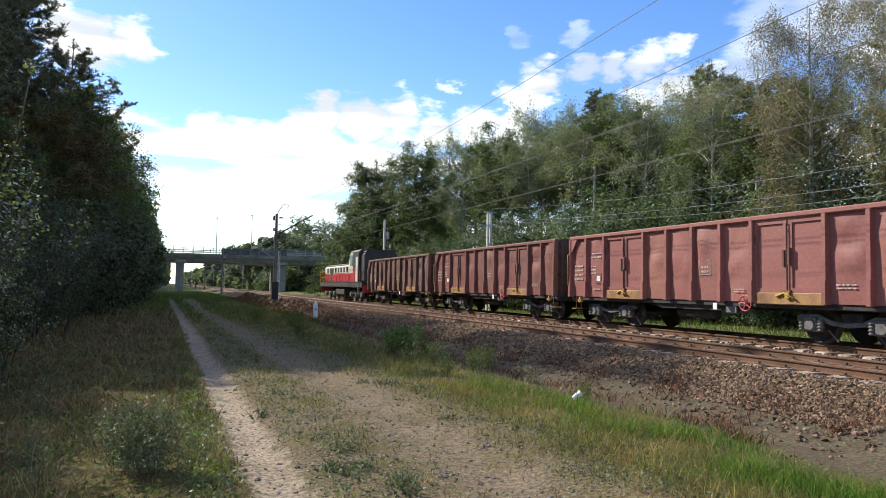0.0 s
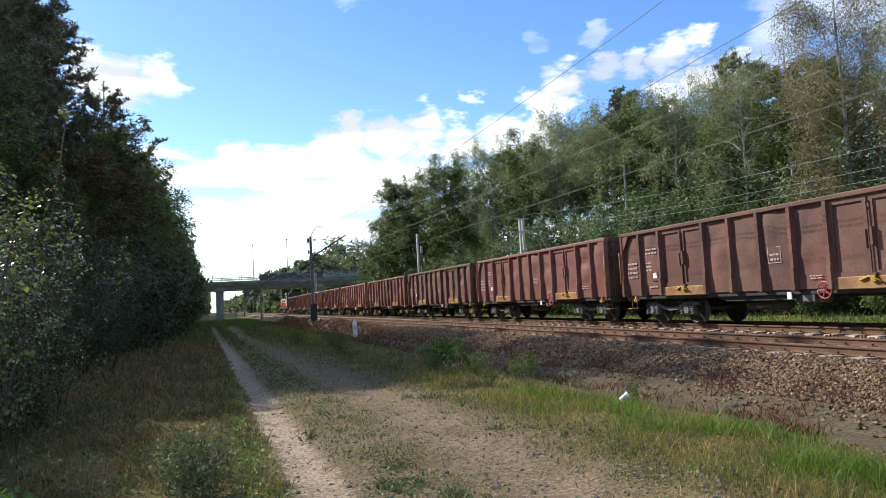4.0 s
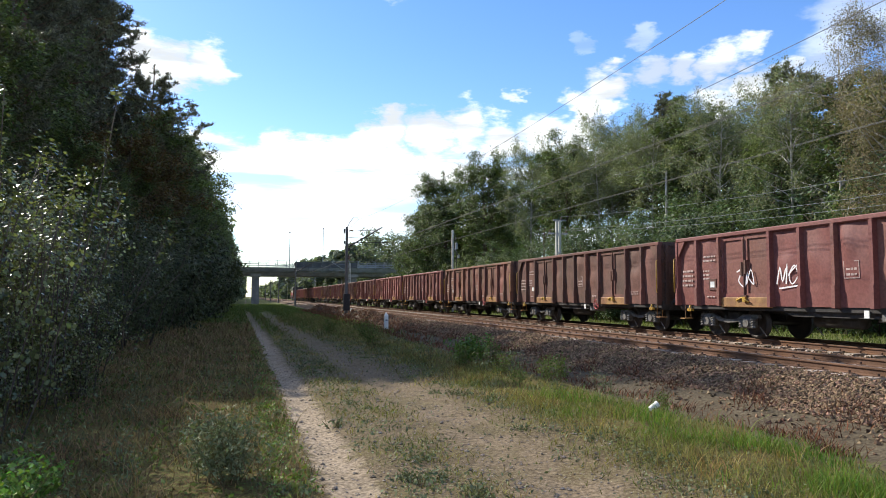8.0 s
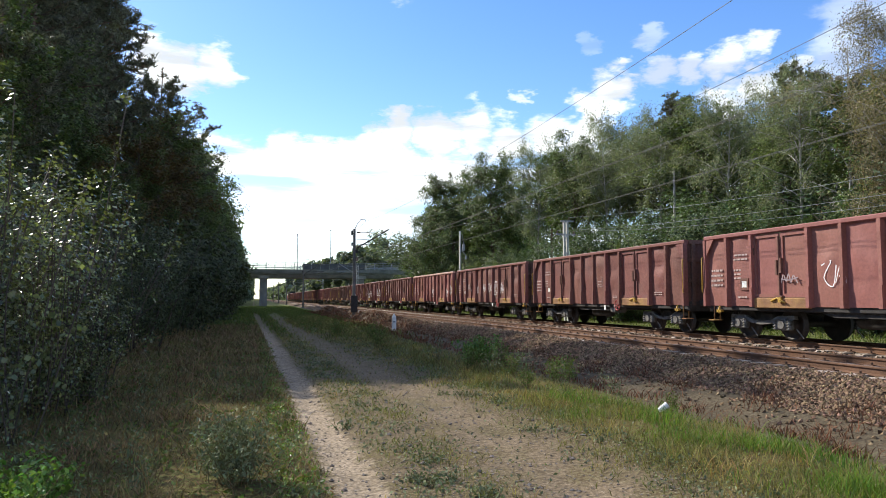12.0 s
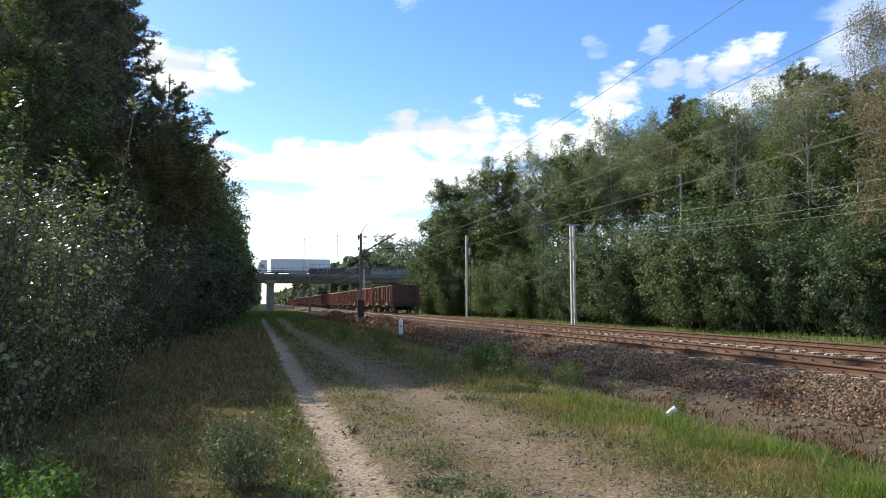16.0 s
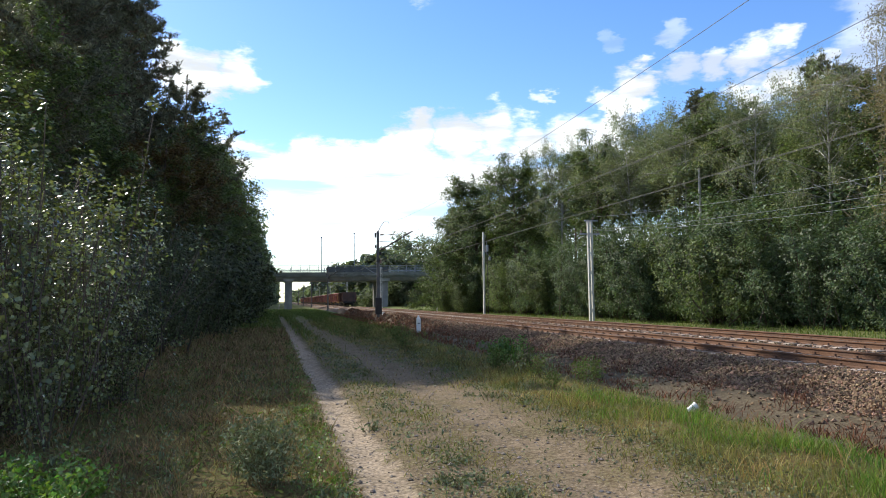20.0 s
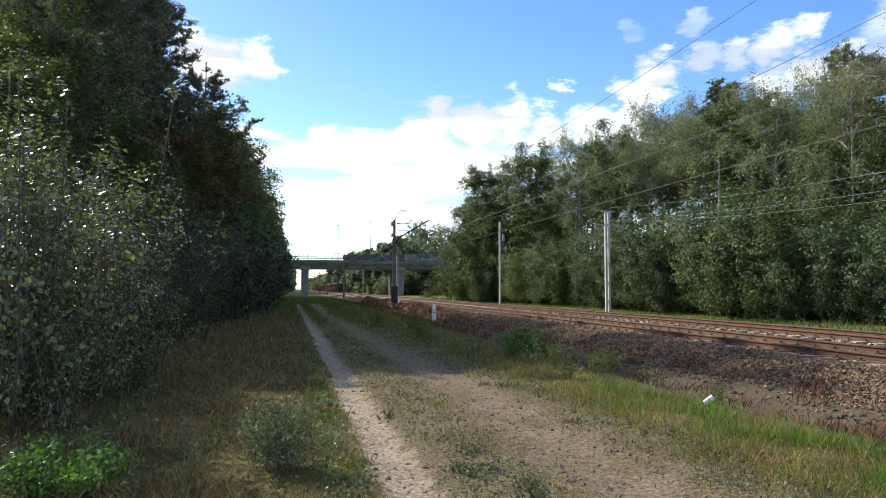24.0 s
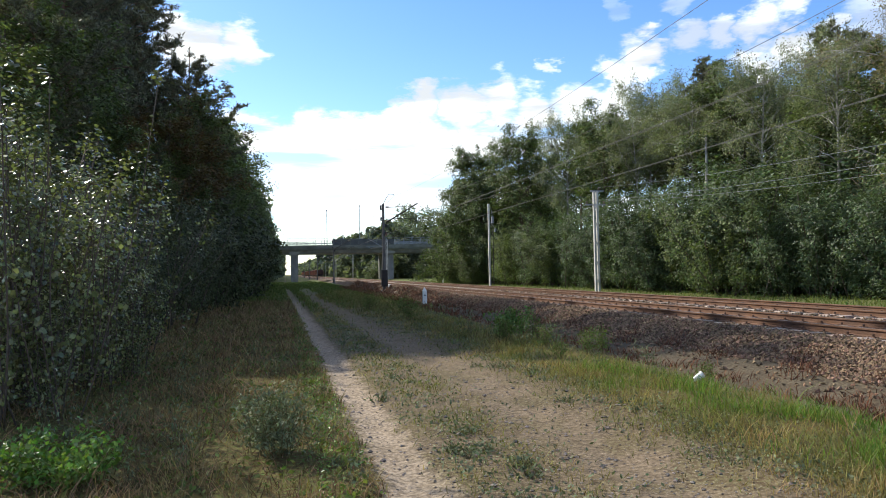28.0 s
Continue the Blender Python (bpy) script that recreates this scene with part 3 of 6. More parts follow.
def build_ballast():
    rng = np.random.default_rng(4)
    xs = np.concatenate([[7.65, 7.8], np.arange(7.95, 10.1, 0.11), np.arange(10.4, 17, 0.4), np.arange(17, 18.95, 0.3)])
    ys = np.concatenate([[-300, -40, 0, 4], np.arange(5, 32, 0.15), np.arange(32.3, 110, 0.5), np.geomspace(112, 1500, 50)])
    X, Y = np.meshgrid(xs, ys)
    Z = bed_z(X, Y) + rng.normal(0, 0.012, X.shape) * (X > 7.9) * (X < 18.8)
    edge = 0.18 * np.sin(Y * 0.9) * np.exp(-((X - 8.0) / 0.5) ** 2)
    v = np.stack([X + edge, Y, Z], -1).reshape(-1, 3)
    nx, ny = len(xs), len(ys)
    i = (np.arange(ny - 1)[:, None] * nx + np.arange(nx - 1)[None]).ravel()
    bed = new("ballast", array_mesh("ballast", v, np.stack([i, i + 1, i + nx + 1, i + nx], 1), M_BALLAST, False))
    tagged(bed, "rust-brown crushed stone ballast bed under two tracks", "ballast", kind="structure")
    # single stones: most on the slope that faces the lane, fewer between the rails and farther off
    n = 36000
    y1 = 6.3 + 30 * rng.random(n) ** 1.6
    x1 = 8.05 + 2.1 * rng.random(n) ** 0.9 + 0.12 * np.sin(y1 * 1.9)
    y2 = 7 + 40 * rng.random(13000) ** 1.4
    x2 = rng.uniform(10.0, 17.2, 13000)
    y3 = 5.5 + 14 * rng.random(800)
    x3 = rng.normal(7.9, 0.45, 800)
    y4 = 32 + 62 * rng.random(9000) ** 1.3
    x4 = rng.uniform(7.9, 9.9, 9000)
    x, y = np.concatenate([x1, x2, x3, x4]), np.concatenate([y1, y2, y3, y4])
    keep = np.ones(len(x), bool)
    for t in TRACKS:
        for r in (-0.7525, 0.7525):
            keep &= np.abs(x - t - r) > 0.13
    x, y = x[keep], y[keep]
    n = len(x)
    s = rng.uniform(0.015, 0.034, n) * (1 + 0.02 * (y - 8).clip(0))
    z = np.maximum(bed_z(x, y), ground_z(x, y)) + s * rng.uniform(0.1, 0.9, n)
    z[x < 8.0] = ground_z(x, y)[x < 8.0] + s[x < 8.0] * 0.3
    octa = np.array([(1, 0, 0), (0, 1, 0), (-1, 0, 0), (0, -1, 0), (0, 0, 1), (0, 0, -1)], float)
    q = (octa[None] * rng.uniform(0.7, 1.5, (n, 6, 1)) + rng.normal(0, 0.25, (n, 6, 3))) * s[:, None, None] * np.array([1.25, 1.05, 0.95])
    a, t = rng.uniform(0, 6.28, n), rng.normal(0, 0.5, n)
    ca, sa, ct, st = np.cos(a)[:, None], np.sin(a)[:, None], np.cos(t)[:, None], np.sin(t)[:, None]
    qx, qz = q[..., 0] * ct - q[..., 2] * st, q[..., 0] * st + q[..., 2] * ct
    v = np.stack([qx * ca - q[..., 1] * sa + x[:, None], qx * sa + q[..., 1] * ca + y[:, None], qz + z[:, None]], -1).reshape(-1, 3)
    f = np.array([(0, 1, 4), (1, 2, 4), (2, 3, 4), (3, 0, 4), (1, 0, 5), (2, 1, 5), (3, 2, 5), (0, 3, 5)])
    f = (np.arange(n)[:, None, None] * 6 + f[None]).reshape(-1, 3)
    ob = new("ballast_stones", array_mesh("ballast_stones", v, f, M_STONE))
    tagged(ob, "loose angular brown ballast stones on the track bed", "stones", kind="stuff")


build_ballast()


# ---- the two tracks ----
def build_track(x, label):
    track = thing("railway_track", pose(x, 0, 0), label, "track", "tracks", "structure")
    prof = [(-0.075, 0), (0.075, 0), (0.075, 0.012), (0.012, 0.035), (0.01, 0.115), (0.036, 0.125), (0.036, 0.15), (0.028, 0.158), (-0.028, 0.158), (-0.036, 0.15), (-0.036, 0.125), (-0.01, 0.115), (-0.012, 0.035), (-0.075, 0.012)]
    for side in (-0.7525, 0.7525):
        s = Shape().prism(prof, "y", -300, 1500)
        rail = part("rail", s, M_RAIL, track, "rusty steel rail", pose(side, 0, RAIL_Z - 0.16))
        part("running_surface", Shape().box(-0.027, 0.027, -300, 1500, 0.1585, 0.1605), M_RAIL_TOP, rail, "worn running surface")
    sl = [(-1.3, 0), (1.3, 0), (1.3, 0.12), (1.22, 0.2), (0.45, 0.2), (0.35, 0.165), (-0.35, 0.165), (-0.45, 0.2), (-1.22, 0.2), (-1.3, 0.12)]
    me = Shape().prism(sl, "y", -0.14, 0.14).mesh("sleeper", M_SLEEPER)
    clips, far = Shape(), Shape()
    for k in range(330):
        y = 4.8 + 0.6 * k
        if k < 165:
            part("sleeper", me, M_SLEEPER, track, at=pose(0, y, RAIL_Z - 0.345, rz=0.4 * math.sin(k * 7.7)))
        else:
            far.prism(sl, "y", y - 0.14, y + 0.14)
        if k < 150:
            for side in (-0.7525, 0.7525):
                for o in (-0.115, 0.115):
                    b = side + o
                    clips.box(b - 0.05, b + 0.05, y - 0.075, y + 0.075, RAIL_Z - 0.165, RAIL_Z - 0.13)
                    clips.rod((b, y, RAIL_Z - 0.14), (b, y, RAIL_Z - 0.085), 0.026, 6)
    ob = part("sleeper_far", far, M_SLEEPER, track, at=pose(0, 0, RAIL_Z - 0.345))
    tagged(ob, "concrete sleepers far along the track", kind="stuff")
    tagged(part("fastening", clips, M_CLIP, track), "rusty rail fastenings", kind="stuff")


build_track(TRACKS[0], "rusty empty near track on concrete sleepers in brown ballast")
build_track(TRACKS[1], "second track on concrete sleepers that carries the goods train")


# ---- overhead line ----
def arm(shape, x0, z0, x1, z1, r=0.035):
    shape.rod((x0, 0, z0), (x1, 0, z1), r, 6)


def build_mast(x, y, way, top, label, material, plain=False):
    """A catenary mast; way is +1 or -1, towards its track."""
    mast = thing("catenary_mast", pose(x, y, 0), label, "mast", "catenary masts")
    base = max(float(ground_z(x, y)), float(bed_z(x))) - 0.25
    part("foundation", Shape().box(-0.3, 0.3, -0.3, 0.3, base, base + 0.45, 0.04), M_GREY_CONCRETE, mast)
    post = Shape()
    if way > 0:
        post.rod((0, 0, base + 0.4), (0, 0, top), 0.17, 10, 0.11)
    if plain:
        post.prism([(-0.075, -0.12), (0.075, -0.12), (0.06, 0.12), (-0.06, 0.12)], "z", base + 0.4, top)
    for u in (-0.13, 0.13) if way < 0 and not plain else ():
        post.prism([(u - 0.045, -0.09), (u + 0.045, -0.09), (u + 0.03, 0.09), (u - 0.03, 0.09)], "z", base + 0.5, top)
    for k in range(9 if way < 0 and not plain else 0):
        z = base + 0.9 + k * (top - base - 1.3) / 8
        post.box(-0.1, 0.1, -0.05, 0.05, z, z + 0.14)
    part("post", post, material, mast)
    if plain:
        return mast
    reach = abs((TRACKS[0] if way > 0 else TRACKS[1]) - x)
    br = Shape()
    arm(br, 0.2 * way, top - 1.7, (reach + 0.3) * way, top + 0.05, 0.06)
    arm(br, 0.2 * way, top - 0.35, (reach - 0.5) * way, top - 0.2, 0.022)
    arm(br, 0.5 * way, top - 1.35, (reach + 0.9) * way, top - 1.25, 0.03)
    arm(br, (reach + 0.7) * way, top - 1.25, (reach - 0.2) * way, RAIL_Z + 5.62, 0.022)
    if way > 0:
        for shape in (Shape().box(-0.28, -0.14, -0.1, 0.1, top - 0.55, top - 0.15, 0.02), Shape().box(-0.26, -0.14, -0.08, 0.08, top - 1.5, top - 1.2, 0.02), Shape().box(0.12, 0.3, -0.1, 0.1, top - 2.1, top - 1.8, 0.02)):
            part("clamp", shape, M_DARK_STEEL, mast, "dark steel clamp")
        arm(br, 0.15, top - 0.9, reach * 0.75, top - 0.95, 0.02)
        for u in (0.45, 0.8):
            br.rod((reach * u, 0, top - 0.95 + 0.7 * (u - 0.45)), (reach * u, 0, top - 1.27), 0.018, 5)
    part("cantilever", br, M_DARK_STEEL if way > 0 else M_STEEL, mast, "tubular steel cantilever arm")
    for a, b in ((0.25, top - 1.6), (0.25, top - 0.36)):
        ins = Shape()
        ins.lathe([((0.08 * j + o) * way, r) for j in range(4) for o, r in ((-0.03, 0.03), (0, 0.09), (0.03, 0.03))], (a * way, 0, b + 0.08), "x", 10)
        part("insulator", ins, M_INSULATOR, mast, "brown ribbed insulator")
    hk = Shape().tube([(0, 0, top - 0.1), (0.25 * way, 0, top + 0.45), (0.55 * way, 0, top + 0.85), (0.95 * way, 0, top + 0.85), (1.0 * way, 0, top + 0.7)], 0.03, 6)
    part("top_bracket", hk, M_STEEL, mast)
    return mast


MAST_Y = (-5.0, 61.6, 128.0, 195.0, 262.0, 330.0)
for k, my in enumerate(MAST_Y):
    for mx, way in ((8.42, 1), (18.1, -1)):
        m = build_mast(mx, my, way, 7.85, "tall pale concrete catenary mast beside the far track" if way < 0 else "dark grey catenary mast with a cantilever arm beside the near track", M_PALE if way < 0 else M_GREY_CONCRETE, (mx, k) == (18.1, 1))
        if (mx, k) == (8.42, 1):
            part("signal_box", Shape().box(-0.28, 0.28, -0.3, -0.05, 0.55, 2.0, 0.04), M_DARK_STEEL, m, "dark grey switch box")
            part("bell", Shape().rod((0.2, -0.2, 5.0), (0.2, -0.2, 5.35), 0.1, 8), M_INSULATOR, m)
        if (mx, k) == (18.1, 1):
            w = Shape().box(0.25, 0.45, -0.12, 0.12, 6.1, 6.7, 0.02).rod((0.35, 0, 6.7), (0.2, 0, 7.6), 0.02).box(0.5, 0.65, -0.1, 0.1, 5.3, 5.6, 0.02).rod((0.1, 0, 6.2), (0.7, 0, 5.5), 0.03)
            part("tension_gear", w, M_STEEL, m, "grey wire tensioning gear")
            part("down_pipe", Shape().rod((0.38, 0, 0.3), (0.38, 0, 6.2), 0.03, 6), M_DARK_STEEL, m)


def wire_between(p, q, sag, n=14, r=0.012):
    pts = []
    for i in range(n + 1):
        t = i / n
        v = Vector(p).lerp(Vector(q), t)
        v.z -= 4 * sag * t * (1 - t)
        pts.append(v)
    return Shape().tube(pts, r, 4)


def build_wires():
    for x in TRACKS:
        lab = "thin dark overhead wires strung along the track between masts"
        w = thing("overhead_line", pose(0, 0, 0), lab, "wire", "overhead lines")
        part("contact_wire", Shape().rod((x, -71, RAIL_Z + 5.6), (x, 330, RAIL_Z + 5.6), 0.0075, 4), M_WIRE, w)
        part("contact_wire", Shape().rod((x + 0.1, -71, RAIL_Z + 5.6), (x + 0.1, 330, RAIL_Z + 5.6), 0.0075, 4), M_WIRE, w)
        drop = Shape()
        ys = (-71.0,) + MAST_Y
        for a, b in zip(ys, ys[1:]):
            s = wire_between((x, a, RAIL_Z + 7.25), (x, b, RAIL_Z + 7.25), 0.85, r=0.0075)
            part("messenger_wire", s, M_WIRE, w)
            for k in range(1, 9):
                t = k / 9
                drop.rod((x, a + (b - a) * t, RAIL_Z + 5.6), (x, a + (b - a) * t, RAIL_Z + 7.25 - 3.4 * t * (1 - t)), 0.004, 3)
        tagged(part("dropper", drop, M_WIRE, w), kind="stuff")
    f = thing("feeder_line", pose(0, 0, 0), "thin feeder wire carried over the tops of the masts", "wire", "overhead lines")
    for a, b in zip(MAST_Y, MAST_Y[1:]):
        part("feeder_wire", wire_between((9.4, a, 8.55), (9.4, b, 8.55), 0.9, r=0.0075), M_WIRE, f)


build_wires()


def build_twin_pole():
    pole = thing("twin_line_pole", pose(20.25, 43.6, 0), "pale twin-legged concrete pole of a line beside the shrubs", "pole")
    for u in (-0.11, 0.11):
        part("leg", Shape().prism([(-0.06, -0.1), (0.06, -0.1), (0.05, 0.1), (-0.05, 0.1)], "z", -0.2, 6.95), M_PALE, pole, at=pose(u, 0, 0))
    for z in (0.9, 2.1, 3.4, 4.7, 5.9):
        part("tie", Shape().box(-0.14, 0.14, -0.07, 0.07, z, z + 0.14), M_PALE, pole)
    part("crossbar", Shape().box(-0.7, 0.7, -0.06, 0.06, 6.0, 6.1), M_STEEL, pole)
    part("crossbar", Shape().box(-0.35, 0.6, -0.06, 0.06, 6.9, 7.0), M_STEEL, pole)
    for u, z in ((-0.6, 6.1), (0.6, 6.1), (0.25, 7.0)):
        ins = Shape()
        ins.lathe([(0.06 * j + o, r) for j in range(3) for o, r in ((0, 0.03), (0.03, 0.08), (0.055, 0.03))], (u, 0, z), "z", 10)
        part("insulator", ins, M_INSULATOR, pole, "brown ribbed insulator")
    line = thing("low_voltage_line", pose(0, 0, 0), "three sagging bright wires leading from the twin pole", "wire")
    for u, z, sag in ((0.25, 7.2, 1.35), (-0.6, 6.3, 1.25), (0.6, 6.28, 1.42)):
        part("line_wire", wire_between((20.25 + u, 43.6, z), (20.25 + u, -18, z), sag, 20, 0.008), M_STEEL, line)
    far = thing("line_pole", pose(20.25, -18, 0), "pale concrete pole of the roadside line", "pole")
    part("leg", Shape().rod((0, 0, -0.2), (0, 0, 7.2), 0.14, 8, 0.1), M_PALE, far)
    part("crossbar", Shape().box(-0.7, 0.9, -0.06, 0.06, 6.2, 6.3), M_STEEL, far)
    old = thing("wooden_pole", pose(27.0, 41.2, 0), "slender grey wooden pole standing among the trees", "pole")
    part("shaft", Shape().rod((0, 0, -0.2), (0.1, 0, 10.2), 0.11, 8, 0.08), M_POST, old)
    part("cap", Shape().rod((0.1, 0, 10.2), (0.1, 0, 10.3), 0.1, 8, 0.03), M_POST, old)


build_twin_pole()


# ---- the road bridge ----
def build_bridge():
    b = thing("road_bridge", pose(0, 160, 0), "long grey concrete road bridge over the railway with railings", "bridge", kind="structure")
    part("girder", Shape().prism([(0.6, 6.36), (10.4, 6.36), (10.9, 7.1), (0.1, 7.1)], "x", -48, 62), M_SHADED_CONCRETE, b)
    part("deck", Shape().box(-48, 62, -0.2, 11.2, 7.1, 7.9), M_GREENISH, b)
    part("edge_beam", Shape().box(-48, 62, -0.45, 0.0, 7.45, 8.2, 0.03), M_GREENISH, b, "dark greenish concrete edge beam")
    part("edge_beam", Shape().box(-48, 62, 11.0, 11.45, 7.45, 8.2, 0.03), M_PALE, b)
    part("roadway", Shape().box(-48, 62, 0.6, 10.4, 7.904, 7.96), M_ROAD, b)
    for x0, x1 in ((1.12, 2.72), (21.9, 24.3), (44, 46), (-22, -20)):
        part("pier", Shape().box(x0, x1, 1.0, 2.6, -0.3, 6.36, 0.08), M_SHADED_CONCRETE, b, "concrete pier in a shaded tone")
        part("pier", Shape().box(x0, x1, 8.0, 9.6, -0.3, 6.36, 0.08), M_SHADED_CONCRETE, b, "concrete pier in a shaded tone")
        part("pier_head", Shape().box(x0 - 0.3, x1 + 0.3, 0.3, 10.6, 6.2, 6.9, 0.05), M_CONCRETE, b)
    for yy in (-0.25, 11.25):
        for z in (8.55, 8.85):
            part("guard_rail", Shape().box(-48, 62, yy - 0.05, yy + 0.05, z, z + 0.14, 0.02), M_STEEL, b, "grey steel guard rail")
        for z in (9.35, 9.7):
            part("hand_rail", Shape().box(-48, 62, yy - 0.03, yy + 0.03, z, z + 0.06), M_STEEL, b)
        post = Shape().box(-0.05, 0.05, -0.05, 0.05, 8.15, 9.76).mesh("railing_post", M_STEEL)
        for k in range(55):
            part("railing_post", post, M_STEEL, b, at=pose(-47.5 + 2 * k, yy, 0))
    for k in range(7):
        part("screen_panel", Shape().box(10.3 + 2 * k, 12.22 + 2 * k, -0.42, -0.37, 8.2, 9.5), M_SHIELD, b, "dark screening panel")
    for k in range(4):
        part("fence_frame", Shape().box(10.3 + 1.1 * k, 10.34 + 1.1 * k, -0.4, -0.36, 9.7, 10.4).box(10.3 + 1.1 * k, 11.4 + 1.1 * k, -0.4, -0.36, 10.36, 10.4), M_STEEL, b)
    for x0, x1 in ((-500, -48), (62, 500)):
        ap = thing("approach_embankment", pose(0, 160, 0), "grassy embankment that carries the road up to the bridge", "embankment", kind="structure")
        part("earthwork", Shape().prism([(-14, -0.3), (25, -0.3), (11.2, 7.7), (-0.2, 7.7)], "x", x0, x1), M_DRYBANK, ap)
        part("roadway", Shape().box(x0, x1, 0.6, 10.4, 7.69, 7.96), M_ROAD, ap)
    for x, y, top in ((9.15, 160.3, 16.1), (17.6, 170.6, 18.1), (-14, 170.6, 17), (38, 170.6, 18)):
        lamp = thing("street_lamp", pose(x, y, 0), "tall thin grey street lamp on the bridge", "street lamp", "bridge lamps")
        part("column", Shape().rod((0, 0, 7.9), (0, 0, top), 0.1, 8, 0.05), M_STEEL, lamp)
        part("head", Shape().box(-0.15, 0.15, -0.1, 0.9, top - 0.05, top + 0.1, 0.03), M_STEEL, lamp)


M_DRYBANK = mat("bank_grass", (0.13, 0.14, 0.05), 0.95, var=0.35, scale=0.5, fine=6, bump=0.5, second=(0.2, 0.16, 0.08), amount=0.4)
build_bridge()


# ---- small things by the lane ----
def build_small():
    z = float(ground_z(7.35, 37.6))
    p = thing("kilometre_post", pose(7.32, 37.6, z), "white square stone distance post with a pointed top by the track", "post")
    part("shaft", Shape().prism([(-0.105, -0.105), (0.105, -0.105), (0.105, 0.105), (-0.105, 0.105)], "z", -0.2, 0.78), M_WHITE, p)
    part("point", Shape().add([(-0.105, -0.105, 0.78), (0.105, -0.105, 0.78), (0.105, 0.105, 0.78), (-0.105, 0.105, 0.78), (0, 0, 1.0)], [(0, 1, 4), (1, 2, 4), (2, 3, 4), (3, 0, 4)]), M_WHITE, p)
    part("mark", Shape().box(-0.06, 0.06, -0.109, -0.106, 0.5, 0.58), M_STEEL, p)
    x, y = 5.72, 9.1
    z = float(ground_z(x, y))
    c = thing("paper_cup", pose(x, y, z + 0.11, 15, 58, 10), "crumpled white paper cup lying in the grass", "cup")
    part("cup", Shape().lathe([(-0.075, 0.03), (-0.07, 0.034), (0.0, 0.042), (0.06, 0.048), (0.068, 0.052)], (0, 0, 0), "z", 14), M_WHITE, c)
    part("rim", Shape().lathe([(0.06, 0.05), (0.068, 0.056), (0.074, 0.05)], (0, 0, 0), "z", 14), M_WHITE, c)
    for x, y, hgt in ((9.0, 62.5, 0.9), (9.3, 88, 0.8), (20.5, 92, 0.7)):
        p = thing("marker_post", pose(x, y, float(ground_z(x, y))), "small white marker post beside the track", "post", "marker posts")
        part("shaft", Shape().box(-0.08, 0.08, -0.08, 0.08, -0.1, hgt, 0.02), M_WHITE, p)
        part("cap", Shape().box(-0.1, 0.1, -0.1, 0.1, hgt, hgt + 0.06, 0.02), M_WHITE, p)


build_small()


# ---- trees ----
def limb_points(rng, base, az, rise, length, n=5, curl=0.25):
    p = Vector(base)
    out = [p.copy()]
    for i in range(n):
        az += rng.normal(0, 0.22)
        rise += curl * rng.normal(0.3, 0.6)
        p = p + Vector((math.cos(az) * math.cos(rise), math.sin(az) * math.cos(rise), math.sin(rise))) * (length / n)
        out.append(p.copy())
    return out


def bent(rng, p, way, length, n, pull):
    """A thin branch from p: its way is drawn up or down by pull on its course."""
    out, d = [p.copy()], way.normalized()
    for _ in range(n):
        d = (d + Vector((rng.normal(0, 0.16), rng.normal(0, 0.16), pull + rng.normal(0, 0.1)))).normalized()
        out.append(out[-1] + d * (length / n))
    return out


def bunches(rng, twigs, n, per, wide, tall):
    """n leaf places in bunches of about per, strung along the twigs; with the middle of each one's bunch."""
    a = np.array([t[0][:] for t in twigs])
    b = np.array([t[1][:] for t in twigs])
    w = np.linalg.norm(b - a, axis=1) + 0.05
    m = max(n // per, 1)
    i = rng.choice(len(a), m, p=w / w.sum())
    mid = a[i] + (b[i] - a[i]) * rng.random((m, 1))
    k = rng.integers(0, m, n)
    return mid[k] + rng.normal(0, 1, (n, 3)) * np.array([wide, wide, tall]), mid[k]


def needle_arrays(rng, mid, length, width):
    """Thin needles that spread upwards and outwards from the tufts' middles."""
    n = len(mid)
    d = units(rng, n)
    d[:, 2] = np.abs(d[:, 2]) * 0.9 + 0.1
    d /= np.linalg.norm(d, axis=1)[:, None]
    b = np.cross(d, units(rng, n))
    b /= np.linalg.norm(b, axis=1)[:, None] + 1e-9
    l = (length * rng.uniform(0.6, 1.25, n))[:, None]
    v = np.stack([mid + d * l * 0.1 - b * width, mid + d * l * 0.25 + b * width, mid + d * l], 1).reshape(-1, 3)
    return v, np.arange(3 * n).reshape(n, 3)


